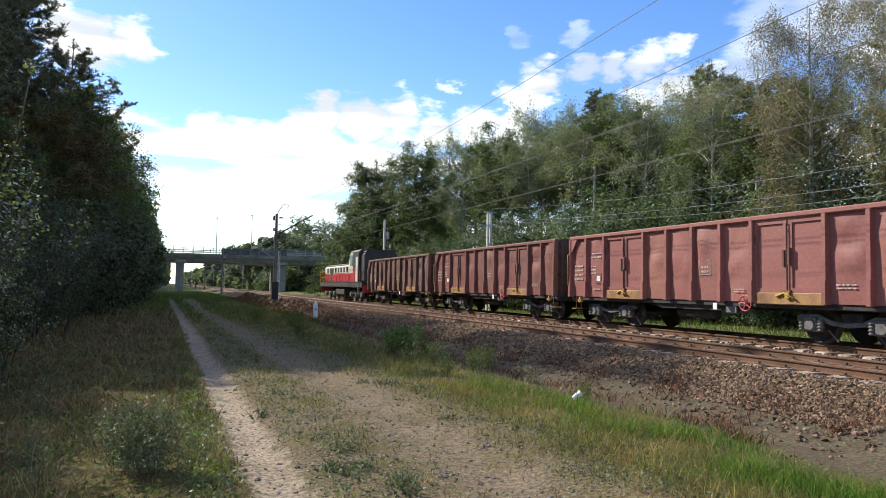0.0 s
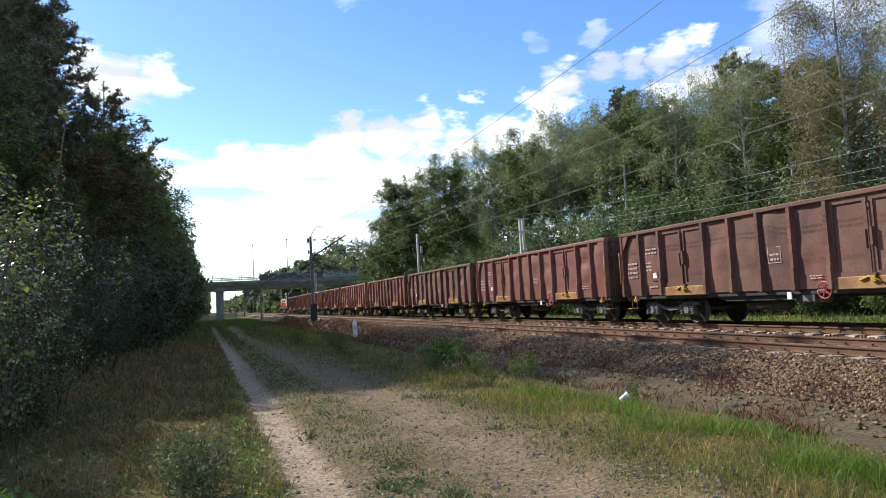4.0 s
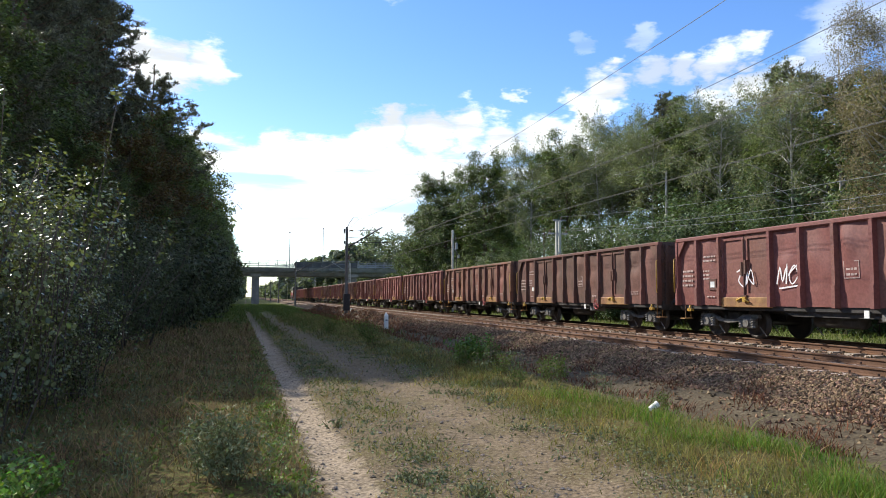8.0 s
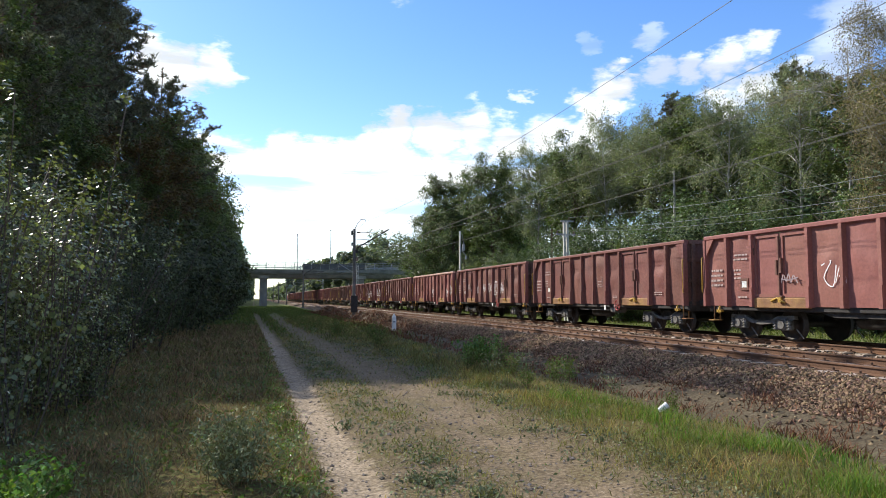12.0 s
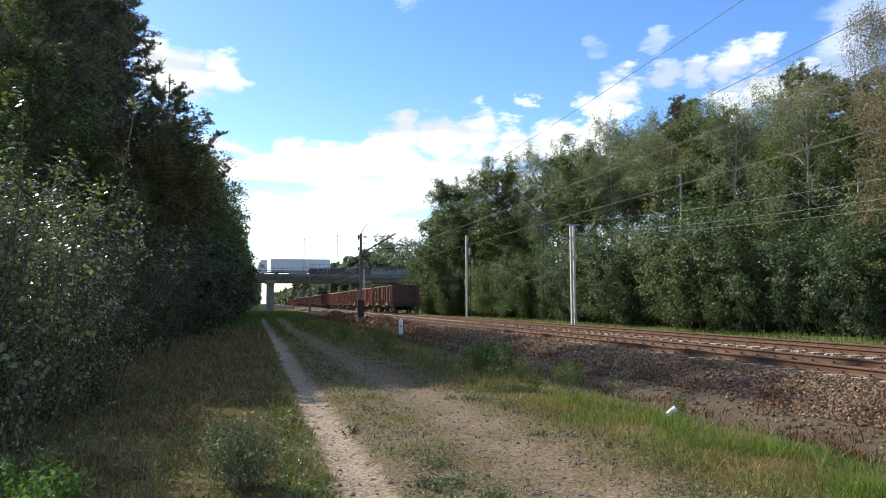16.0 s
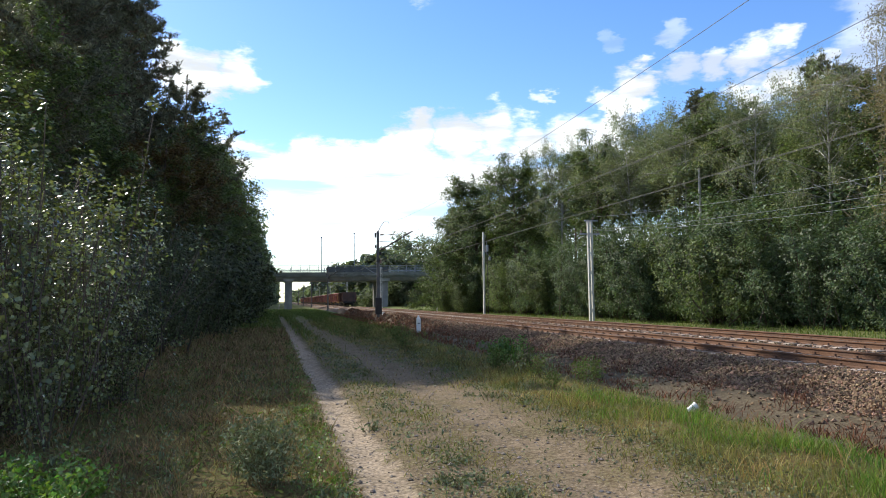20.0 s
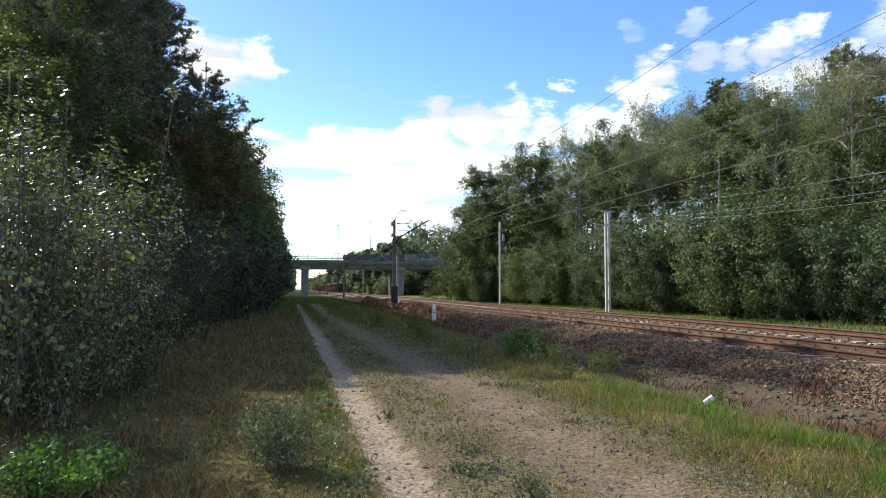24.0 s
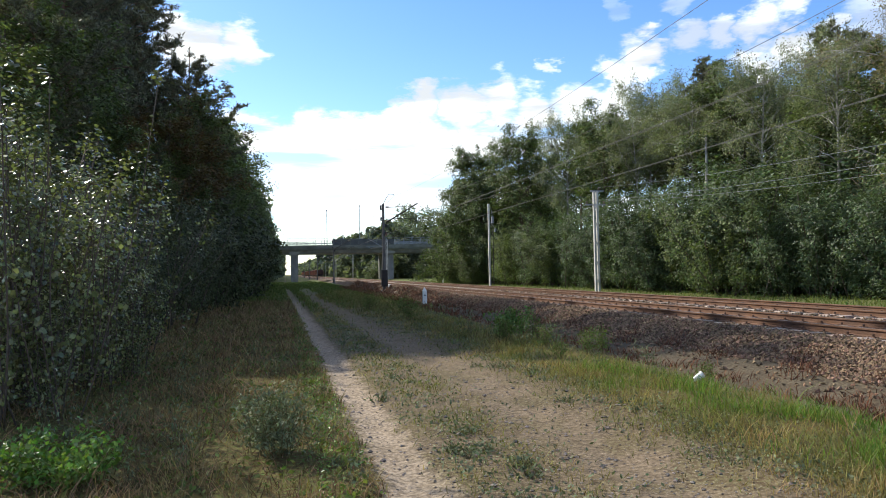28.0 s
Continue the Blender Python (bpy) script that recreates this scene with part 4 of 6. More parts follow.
def make_tree(spec, at, label, group):
    """Trunk or canes, limbs, side branches and twigs, with the leaves in bunches along the twigs."""
    rng = np.random.default_rng(spec["seed"])
    h, r, base, style = spec["h"], spec["r"], spec["base"], spec["style"]
    tree = thing(spec["name"], at, label, spec["cat"], group)
    wood, twigs = Shape(), []
    lean = rng.normal(0, 0.02, 2) * h
    spine = [Vector((lean[0] * (k / 8) ** 1.5 + rng.normal(0, 0.1 * spec["thick"]), lean[1] * (k / 8) ** 1.5 + rng.normal(0, 0.02), -0.3 + (h * 0.97 + 0.3) * k / 8)) for k in range(9)]
    if style != "shrub":
        wood.tube(spine, spec["thick"], 7, 0.03)
    side = spec.get("side", 1.2)
    pull = {"birch": -0.3, "spruce": -0.1, "pine": 0.22, "shrub": 0.1}.get(style, 0.05)
    for k in range(spec["limbs"]):
        u = (k + rng.random()) / spec["limbs"]
        az = k * 2.4 + rng.normal(0, 0.4)
        if style == "shrub":
            foot = (rng.normal(0, r * 0.25), rng.normal(0, r * 0.25), -0.15)
            pts = limb_points(rng, foot, az, rng.uniform(spec.get("rise", 0.75), 1.45), h * rng.uniform(0.6, 1.02), 6, 0.1)
            wood.tube(pts, spec.get("cane", 0.04), 5, 0.008)
        else:
            f = base + (1 - base) * u * (1.0 if style == "spruce" else 0.87)
            k0 = min(int(f * 8), 7)
            p = spine[k0].lerp(spine[k0 + 1], f * 8 - k0)
            if style == "spruce":
                ln, rise = r * (1 - u) + 0.25, -0.25 + 0.5 * u
            elif style == "pine":
                ln, rise = r * (0.5 + 0.7 * math.sin(math.pi * min(u * 0.8 + 0.2, 1))) * rng.uniform(0.6, 1.15), rng.uniform(0.0, 0.6)
            elif style == "broad":
                ln, rise = r * (1.12 - 0.78 * u) * rng.uniform(0.75, 1.1), rng.uniform(-0.15, 0.3) + 0.3 * u
            elif style == "birch":
                ln, rise = r * (0.5 + 0.72 * math.sin(math.pi * (0.12 + 0.78 * u))) * rng.uniform(0.6, 1.2), rng.uniform(0.5, 1.05)
            else:
                ln, rise = r * (0.5 + 0.75 * math.sin(math.pi * (0.15 + 0.8 * u))) * rng.uniform(0.6, 1.15), rng.uniform(0.15, 0.9)
            pts = limb_points(rng, p, az, rise, ln, 5, 0.12 if style != "birch" else -0.12)
            wood.tube(pts, max(0.02, spec["thick"] * 0.36 * (1 - 0.7 * u)), 5, 0.012)
        last = len(pts) - 1
        for i in range(1 if style == "shrub" else 2, last + 1):
            along = (pts[i] - pts[i - 1]).normalized()
            if style == "spruce":
                twigs.append((pts[i - 1], pts[i]))
            for _ in range(spec.get("per", 3)):
                way = along * rng.uniform(0.1, 0.9) + Vector(units(rng, 1)[0]) * 0.8
                b = bent(rng, pts[i], way, side * rng.uniform(0.45, 1.2) * (1.15 - 0.5 * i / last), 3, pull)
                if spec.get("fine", 1):
                    wood.rod(b[0], b[1], 0.014 if style != "shrub" else 0.007, 3, 0.008, False)
                    wood.rod(b[1], b[3], 0.008 if style != "shrub" else 0.005, 3, 0.003, False)
                for a, c in zip(b, b[1:]):
                    twigs.append((a, c))
                    if style != "pine":
                        d = (c - a).normalized() + Vector(units(rng, 1)[0]) * 0.9 + Vector((0, 0, pull * 2))
                        twigs.append((c, c + d.normalized() * side * rng.uniform(0.15, 0.5)))
                if style == "pine":
                    twigs.append((b[-1], b[-1] + (b[-1] - b[-2]) * 0.3))
    if style != "shrub":
        twigs += [(spine[-2].lerp(spine[-1], 0.6), spine[-1])] * 3
    wo = part("stem" if style == "shrub" else "trunk", wood, spec["bark"], tree)
    if style == "shrub":
        tagged(wo, kind="stuff")
    wide = spec.get("wide", 0.16)
    pts, mid = bunches(rng, twigs, spec["leaves"], spec.get("bunch", 9), wide, wide * (1.9 if style == "birch" else 0.8))
    if style in ("pine", "spruce"):
        v, f = needle_arrays(rng, mid + (pts - mid) * 0.25, spec["leaf"], spec["leaf"] * spec["aspect"])
    else:
        pts[:, 2] = np.maximum(pts[:, 2], 0.06)
        out = pts - np.array([0, 0, h * 0.55])
        out /= np.linalg.norm(out, axis=1)[:, None] + 1e-9
        v, f = leaf_arrays(rng, pts, spec["leaf"], spec.get("aspect", 0.6), 0.8 if style == "birch" else 0.1, out, "near" not in spec)
    part("crown", array_mesh("crown", v, f, spec["mat"]), spec["mat"], tree)
    return tree


KINDS = {
    "oak_a": dict(name="oak_tree", cat="tree", seed=11, style="broad", h=17.5, r=7.4, base=0.08, thick=0.3, limbs=52, side=1.9, wide=0.24, bunch=14, leaves=62000, leaf=0.2, mat=M_OAK, bark=M_BARK),
    "oak_b": dict(name="broadleaf_tree", cat="tree", seed=12, style="oak", h=16, r=3.7, base=0.34, thick=0.22, limbs=26, side=1.5, wide=0.2, bunch=12, leaves=21000, leaf=0.18, mat=M_OAK, bark=M_BARK),
    "oak_c": dict(name="broadleaf_tree", cat="tree", seed=13, style="oak", h=15, r=3.3, base=0.2, thick=0.2, limbs=26, side=1.4, wide=0.2, bunch=12, leaves=21000, leaf=0.17, mat=M_MAPLE, bark=M_BARK),
    "birch_a": dict(name="birch_tree", cat="tree", seed=21, style="birch", h=17, r=4.0, base=0.5, thick=0.15, limbs=26, side=1.7, wide=0.13, leaves=24000, leaf=0.125, mat=M_BIRCH, bark=M_BIRCH_BARK),
    "birch_b": dict(name="birch_tree", cat="tree", seed=22, style="birch", h=16, r=3.5, base=0.55, thick=0.14, limbs=22, side=1.6, wide=0.13, leaves=20000, leaf=0.125, mat=M_BIRCH, bark=M_BIRCH_BARK),
    "birch_y": dict(name="autumn_birch_tree", cat="tree", seed=23, style="birch", h=17, r=4.2, base=0.3, thick=0.17, limbs=30, side=1.8, wide=0.16, leaves=70000, leaf=0.08, mat=M_BIRCH_YELLOW, bark=M_BIRCH_BARK),
    "birch_bare": dict(name="bare_birch_tree", cat="tree", seed=24, style="birch", h=17, r=2.8, base=0.3, thick=0.13, limbs=24, side=1.5, wide=0.12, leaves=1500, leaf=0.09, mat=M_BIRCH_YELLOW, bark=M_BIRCH_BARK),
    "pine_a": dict(name="pine_tree", cat="tree", seed=31, style="pine", h=18, r=3.6, base=0.3, thick=0.22, limbs=36, side=1.1, per=4, wide=0.16, leaves=26000, leaf=0.3, aspect=0.11, mat=M_PINE, bark=M_PINE_BARK),
    "pine_c": dict(name="pine_tree", cat="tree", seed=35, style="pine", h=21, r=3.6, base=0.26, thick=0.24, limbs=52, side=1.1, per=4, wide=0.16, leaves=32000, leaf=0.3, aspect=0.11, mat=M_PINE, bark=M_PINE_BARK),
    "pine_d": dict(name="pine_tree", cat="tree", seed=36, style="pine", h=23.5, r=2.7, base=0.24, thick=0.24, limbs=60, side=1.0, per=4, wide=0.16, leaves=34000, leaf=0.3, aspect=0.11, mat=M_PINE, bark=M_PINE_BARK),
    "pine_b": dict(name="pine_tree", cat="tree", seed=32, style="pine", h=17, r=2.8, base=0.58, thick=0.18, limbs=22, side=1.1, per=4, wide=0.16, leaves=16000, leaf=0.32, aspect=0.13, mat=M_PINE, bark=M_PINE_BARK),
    "spruce": dict(name="spruce_tree", cat="tree", seed=33, style="spruce", h=17, r=2.3, base=0.3, thick=0.18, limbs=70, side=0.6, per=2, wide=0.12, leaves=18000, leaf=0.28, aspect=0.13, mat=M_PINE, bark=M_BARK),
    "shrub_a": dict(fine=0, name="shrub", cat="shrub", seed=41, style="shrub", h=5.9, r=2.2, base=0, thick=0.05, limbs=18, side=1.0, wide=0.14, bunch=8, leaves=25000, leaf=0.112, mat=M_SHRUB, bark=M_BARK),
    "shrub_b": dict(fine=0, name="shrub", cat="shrub", seed=42, style="shrub", h=5.3, r=2.4, base=0, thick=0.05, limbs=18, side=1.0, wide=0.14, bunch=8, leaves=25000, leaf=0.112, mat=M_MAPLE, bark=M_BARK),
    "shrub_c": dict(fine=0, name="shrub", cat="shrub", seed=43, style="shrub", h=4.8, r=2.1, base=0, thick=0.05, limbs=16, side=0.9, wide=0.14, bunch=8, leaves=21000, leaf=0.11, mat=M_SHRUB, bark=M_BARK),
    "under": dict(fine=0, name="undergrowth_shrub", cat="shrub", seed=44, style="shrub", h=4.2, r=1.7, base=0, thick=0.05, limbs=15, side=0.8, wide=0.12, bunch=8, leaves=12000, leaf=0.075, near=1, mat=M_UNDERWOOD, bark=M_BARK),
    "thicket": dict(fine=0, name="shrub", cat="shrub", seed=48, style="shrub", h=5.6, r=2.3, base=0, thick=0.05, limbs=14, side=1.1, wide=0.2, leaves=9000, leaf=0.14, mat=M_SHRUB, bark=M_BARK),
    "thicket_b": dict(fine=0, name="undergrowth_shrub", cat="shrub", seed=49, style="shrub", h=4.4, r=1.9, base=0, thick=0.05, limbs=13, side=1.0, wide=0.2, leaves=8000, leaf=0.19, mat=M_UNDERWOOD, bark=M_BARK),
    "grove": dict(fine=0, name="broadleaf_tree", cat="tree", seed=14, style="oak", h=15.5, r=3.4, base=0.22, thick=0.2, limbs=18, side=1.9, wide=0.4, bunch=8, leaves=7000, leaf=0.32, mat=M_OAK, bark=M_BARK),
    "poplar": dict(name="young_poplar", cat="shrub", seed=45, style="shrub", h=4.3, r=1.1, base=0, thick=0.05, limbs=16, side=0.55, wide=0.09, bunch=5, leaves=5600, leaf=0.064, aspect=0.8, rise=1.15, cane=0.014, near=1, mat=M_POPLAR, bark=M_BARK),
    "poplar_b": dict(name="young_poplar", cat="shrub", seed=46, style="shrub", h=3.6, r=1.15, base=0, thick=0.05, limbs=15, side=0.55, wide=0.09, bunch=5, leaves=5200, leaf=0.06, aspect=0.8, rise=1.15, cane=0.014, near=1, mat=M_POPLAR, bark=M_BARK),
    "poplar_c": dict(name="poplar_shoot", cat="shrub", seed=51, style="shrub", h=5.2, r=0.5, base=0, thick=0.05, limbs=5, per=2, side=0.35, wide=0.06, bunch=2, leaves=600, leaf=0.08, near=1, aspect=0.85, rise=1.2, cane=0.012, mat=M_POPLAR, bark=M_BARK),
    "turning": dict(name="turning_tree", cat="tree", seed=47, style="oak", h=12, r=2.6, base=0.25, thick=0.15, limbs=20, side=1.2, wide=0.18, bunch=10, leaves=13000, leaf=0.16, mat=M_BROWN_LEAF, bark=M_BARK),
}
PLANTED = {}


def plant(kind, x, y, s=1.0, turn=0.0, label="", group=""):
    at = pose(x, y, float(ground_z(x, y)) - 0.05, 0, 0, turn)
    if kind not in PLANTED:
        tree = make_tree(KINDS[kind], at @ Matrix.Diagonal((s, s, s, 1)), label, group)
        PLANTED[kind] = (tree, s)
        return tree
    tree, s0 = PLANTED[kind]
    q = s / s0
    return tagged(copy_thing(tree, at @ Matrix.Diagonal((q, q, q, 1))), label, "", group)


def build_woods():
    rnd = random.Random(5)
    g = "trees beyond the tracks"
    plant("oak_a", 23.6, 83, 1.0, 40, "large dark green oak with a broad crown at the wood's edge", g)
    plant("oak_b", 24.5, 71, 1.02, 10, "tall dark green broadleaf tree behind the shrubs", g)
    plant("oak_b", 27.0, 76, 1.08, 100, "tall dark green broadleaf tree behind the shrubs", g)
    plant("oak_a", 25.0, 93, 0.9, 200, "large dark green oak with a broad crown at the wood's edge", g)
    row = [("birch_a", 27.5, 66, 1.0), ("birch_b", 29, 60, 0.95), ("spruce", 31.5, 47.8, 1.05), ("oak_b", 27.2, 56.5, 0.98), ("birch_a", 30.5, 55, 1.02), ("birch_b", 28, 52, 0.88), ("pine_b", 31.5, 47, 1.02), ("birch_b", 28, 44.5, 0.92),
           ("oak_b", 30, 42, 0.93), ("birch_a", 29, 38.5, 0.85), ("pine_b", 32.5, 36, 0.97), ("oak_c", 29, 34, 0.98), ("birch_a", 28, 31, 0.98), ("pine_a", 31.5, 28.5, 0.95), ("oak_b", 28.5, 27, 0.95),
           ("birch_y", 27.5, 24, 0.9), ("birch_bare", 27.6, 27.4, 1.05), ("birch_b", 30, 21.5, 1.1), ("birch_y", 27.8, 18.8, 1.02), 
           ("birch_b", 32, 63, 0.95), ("birch_a", 33, 57, 1.0), ("birch_b", 33, 50, 0.98), ("pine_b", 34.5, 61, 0.96), ("pine_b", 34, 53, 1.0), ("birch_a", 33.5, 71, 1.05), ("birch_b", 34, 46, 0.95), ("birch_a", 34.5, 40, 0.86),
           ("pine_b", 35, 66, 1.0), ("pine_b", 36, 56, 0.98), ("birch_a", 36, 43, 0.87), ("pine_b", 38, 37, 0.98), ("birch_b", 37, 31, 1.1), ("pine_a", 36, 24, 1.15),
           ("oak_b", 29, 92, 1.0), ("birch_a", 33, 84, 1.0), ("pine_b", 33, 75, 1.05), ("oak_c", 26, 100, 1.0), ("oak_b", 29, 112, 1.0)]
    words = {"birch_a": "airy grey-green birch with a white trunk", "birch_b": "slender birch with thin drooping twigs", "birch_bare": "nearly leafless pale birch among the trees", "birch_y": "birch turning yellow-brown with a white trunk", "pine_a": "dark green pine with a reddish trunk",
             "pine_c": "tall dark pine with tufted branches", "pine_d": "tall slim dark pine with tufted branches", "pine_b": "tall bare-stemmed pine with a dark crown", "spruce": "narrow dark spruce with a pointed top", "oak_b": "tall dark green broadleaf tree behind the shrubs", "oak_c": "yellow-green broadleaf tree behind the shrubs",
             "oak_a": "large dark green oak", "grove": "dense broadleaf tree deep in the wood", "turning": "small tree with leaves turning brown"}
    for k, x, y, s in row:
        s *= 0.8 if y < 36 and (k, y) != ("birch_y", 24) else 1.0
        plant(k, x, y, s, rnd.uniform(0, 360), words[k], g)
    y = 15.0
    while y < 98:
        k = rnd.choice(("shrub_a", "shrub_a", "shrub_b", "shrub_c", "shrub_a"))
        s = rnd.uniform(0.92, 1.15) * (0.88 if y < 32 else 1.06)
        x = 23.6 + rnd.uniform(-0.6, 0.9) + (0.7 if y < 24 else 0)
        plant(k, x, y, s, rnd.uniform(0, 360), "dense green shrub in the hedge beyond the tracks" if k != "shrub_b" else "yellow-green shrub in the hedge beyond the tracks", "hedge shrubs")
        plant("shrub_c" if y < 45 else "thicket", x + 2.4, y + 1.2, s * (1.25 if y < 45 else 0.92 if y < 80 else 1.15), rnd.uniform(0, 360), "dense green shrub behind the hedge front", "hedge shrubs")
        y += rnd.uniform(2.3, 3.0)
    for k in range(26):
        y = 17 + 3.4 * k + rnd.uniform(-1, 1)
        if 46 < y < 80:
            continue
        plant("thicket", 29.5 + rnd.uniform(-1.5, 1.5), y, rnd.uniform(1.4, 1.9), rnd.uniform(0, 360), "tall shrub filling the wood behind the hedge", "hedge shrubs")
        plant("grove", 40 + rnd.uniform(-1.5, 3), y * 1.15, rnd.uniform(0.85, 1.05) * (0.8 if y < 40 else 1), rnd.uniform(0, 360), "broadleaf tree deep in the wood", g)
    for x, y, s in ((20.6, 82, 0.8), (20.6, 87, 0.8), (21.0, 78, 0.8)):
        plant("shrub_b", x, y, s, x * 91, "yellow-green shrub under the large oak", "hedge shrubs")
    # the wood along the lane
    g = "trees beside the lane"
    # pines and groves scaled up beyond view to throw shade on ballast and train
    left = [("pine_d", -12.0, 40, 1.0), ("pine_d", -12.2, 44.3, 0.99), ("pine_d", -11.8, 48.6, 0.9), ("pine_c", -15.0, 45.5, 1.58), ("pine_c", -14.3, 50.5, 1.5), ("pine_c", -14.6, 55.5, 1.5), ("pine_c", -14.6, 61, 1.5), ("pine_a", -11.0, 52.5, 1.03), ("pine_c", -7.5, 58, 0.96), ("pine_a", -7.2, 63, 1.08), ("pine_c", -11.9, 53, 1.35), ("pine_c", -13.4, 59, 1.4), ("pine_a", -12.7, 44, 1.3), ("pine_c", -14.8, 66, 1.3), ("pine_a", -9.8, 33, 0.88),
            ("oak_c", -6.6, 47, 0.8), ("turning", -6.7, 44, 0.95), ("turning", -6.6, 52, 1.05), ("oak_b", -7.2, 57, 0.95), ("oak_c", -6.6, 63, 0.98), ("pine_a", -8.2, 68, 1.02), ("oak_b", -6.7, 74, 1.02),
            ("grove", -10.5, 71, 1.15), ("grove", -10.5, 80, 1.35), ("grove", -10.2, 89, 1.45), ("grove", -10, 98, 1.5), ("grove", -9.8, 107, 1.5), ("grove", -9.5, 116, 1.5), ("grove", -9.2, 125, 1.5), ("grove", -9, 134, 1.5), ("grove", -8.8, 143, 1.5), ("grove", -8.6, 153, 1.4),
            ("pine_a", -7.1, 84, 0.98), ("oak_b", -6.2, 94, 1.03), ("oak_c", -5.6, 106, 1.02), ("oak_b", -5.8, 119, 0.92), ("oak_c", -5.0, 132, 0.86), ("oak_b", -4.5, 146, 0.84),
            # the first two stand mostly out of view, added to shade the verge
            ("oak_c", -8.3, 21.4, 0.58), ("oak_b", -9.2, 25.5, 0.66), ("pine_a", -8.4, 26.5, 0.68), ("oak_c", -9.3, 31, 0.9), ("pine_a", -10.2, 36, 1.1), ("turning", -7.0, 33, 0.75), ("oak_b", -6.8, 29.5, 0.5), ("oak_c", -6.7, 37, 0.55)]
    for k, x, y, s in left:
        plant(k, x, y, s, rnd.uniform(0, 360), words[k].replace("behind the shrubs", "beside the lane"), g)
    y = 15.5
    while y < 118:
        plant("under" if y < 38 else "thicket_b", -4.5 + rnd.uniform(-0.5, 0.4), y, rnd.uniform(0.8, 1.25) + (0.25 if y > 50 else 0), rnd.uniform(0, 360), "dark leafy undergrowth at the lane's edge", "undergrowth")
        if rnd.random() < 0.6:
            plant("under" if y < 38 else "thicket_b", -6.8 + rnd.uniform(-0.4, 0.4), y + 1, rnd.uniform(1.1, 1.5), rnd.uniform(0, 360), "dark leafy undergrowth in the wood's shade", "undergrowth")
        y += rnd.uniform(2.0, 3.2) * (1 + y / 90)
    for k, x, y, s, a in (("poplar", -3.55, 10.5, 1.0, 20), ("poplar_b", -3.0, 12.0, 0.9, 90), ("poplar", -4.4, 11.4, 1.12, 200), ("poplar_b", -3.5, 13.4, 1.05, 150), ("poplar_b", -4.6, 13.6, 1.2, 310), ("poplar", -3.6, 15.2, 1.0, 250), ("poplar_b", -3.1, 10.2, 0.55, 60), ("poplar_b", -2.7, 13.2, 0.6, 10), ("poplar_b", -4.2, 9.6, 0.8, 140), ("poplar_c", -3.5, 10.3, 0.88, 30), ("poplar_c", -3.0, 11.2, 0.7, 260), ("poplar_c", -2.75, 9.4, 0.9, 100), ("poplar_c", -3.2, 9.0, 0.96, 200)):
        plant(k, x, y, s, a, "tall sparse poplar shoot with large pale leaves" if k == "poplar_c" else "young poplar shoots with glinting leaves at the lane's edge", "young poplars")


build_woods()


def build_far_woods():
    """Tree lines far along the railway and behind the bridge, in loose leaf masses."""
    rng = np.random.default_rng(9)

    def fill(n, xr, yr, hr, per, size, leaves, big, name, label):
        cl = []
        for _ in range(n):
            x, y, hgt = rng.uniform(*xr), rng.uniform(*yr), rng.uniform(*hr)
            for k in range(per):
                u = (k + rng.random()) / per
                cl.append((x + rng.normal(0, 1.3), y + rng.normal(0, 1.5), 0.6 + (hgt - 1.2) * u, size * rng.uniform(0.8, 1.25) * (1.1 - 0.35 * u)))
        pts, out = clump_points(rng, cl, leaves, 1.0)
        pts[:, 2] = np.maximum(pts[:, 2], 0.2)
        v, f = leaf_arrays(rng, pts, big * (1 + 0.0012 * (pts[:, 1] - yr[0])), 0.75, 0.0, out, True)
        tagged(new(name, array_mesh(name, v, f, M_FAR)), label, "woods", kind="stuff")

    fill(40, (23, 62), (178, 186), (11, 15.5), 10, 2.0, 40000, 0.75, "far_wood", "mixed wood behind the road bridge")
    fill(50, (30, 80), (188, 204), (17, 21.5), 10, 2.3, 40000, 0.65, "far_wood", "mixed wood behind the road bridge")
    fill(44, (23, 30), (186, 300), (12, 16), 9, 2.2, 36000, 1.3, "far_wood", "wood along the railway beyond the bridge")
    fill(80, (24, 32), (300, 1400), (12, 17), 8, 3.0, 20000, 3.2, "far_wood", "wood along the railway beyond the bridge")
    fill(40, (-13, -5), (176, 240), (13, 18), 10, 2.4, 16000, 1.1, "far_wood", "wood beside the lane beyond the bridge")
    # mostly hidden wood, added this tall so that the far train is shaded
    fill(90, (-16, -8), (235, 560), (24, 31), 12, 3.0, 30000, 1.7, "far_wood", "tall wood added beyond the bridge to shade the far train")
    fill(60, (-14, -5), (420, 1400), (16, 24), 9, 3.0, 14000, 2.2, "far_wood", "wood beside the lane beyond the bridge")
    # low scrub and trees on the near flank of the road embankment
    cl = []
    for _ in range(90):
        x, y, hgt = rng.uniform(22, 70), rng.uniform(172, 180), rng.uniform(2, 8)
        for _ in range(4):
            cl.append((x + rng.normal(0, 1.2), y + rng.normal(0, 1), rng.uniform(0.5, hgt), rng.uniform(0.9, 1.8)))
    pts, out = clump_points(rng, cl, 26000, 1.0)
    v, f = leaf_arrays(rng, pts, 0.55, 0.7, 0.0, out, True)
    tagged(new("embankment_scrub", array_mesh("embankment_scrub", v, f, M_FAR)), "dark scrub behind the bridge", "scrub", kind="stuff")


build_far_woods()


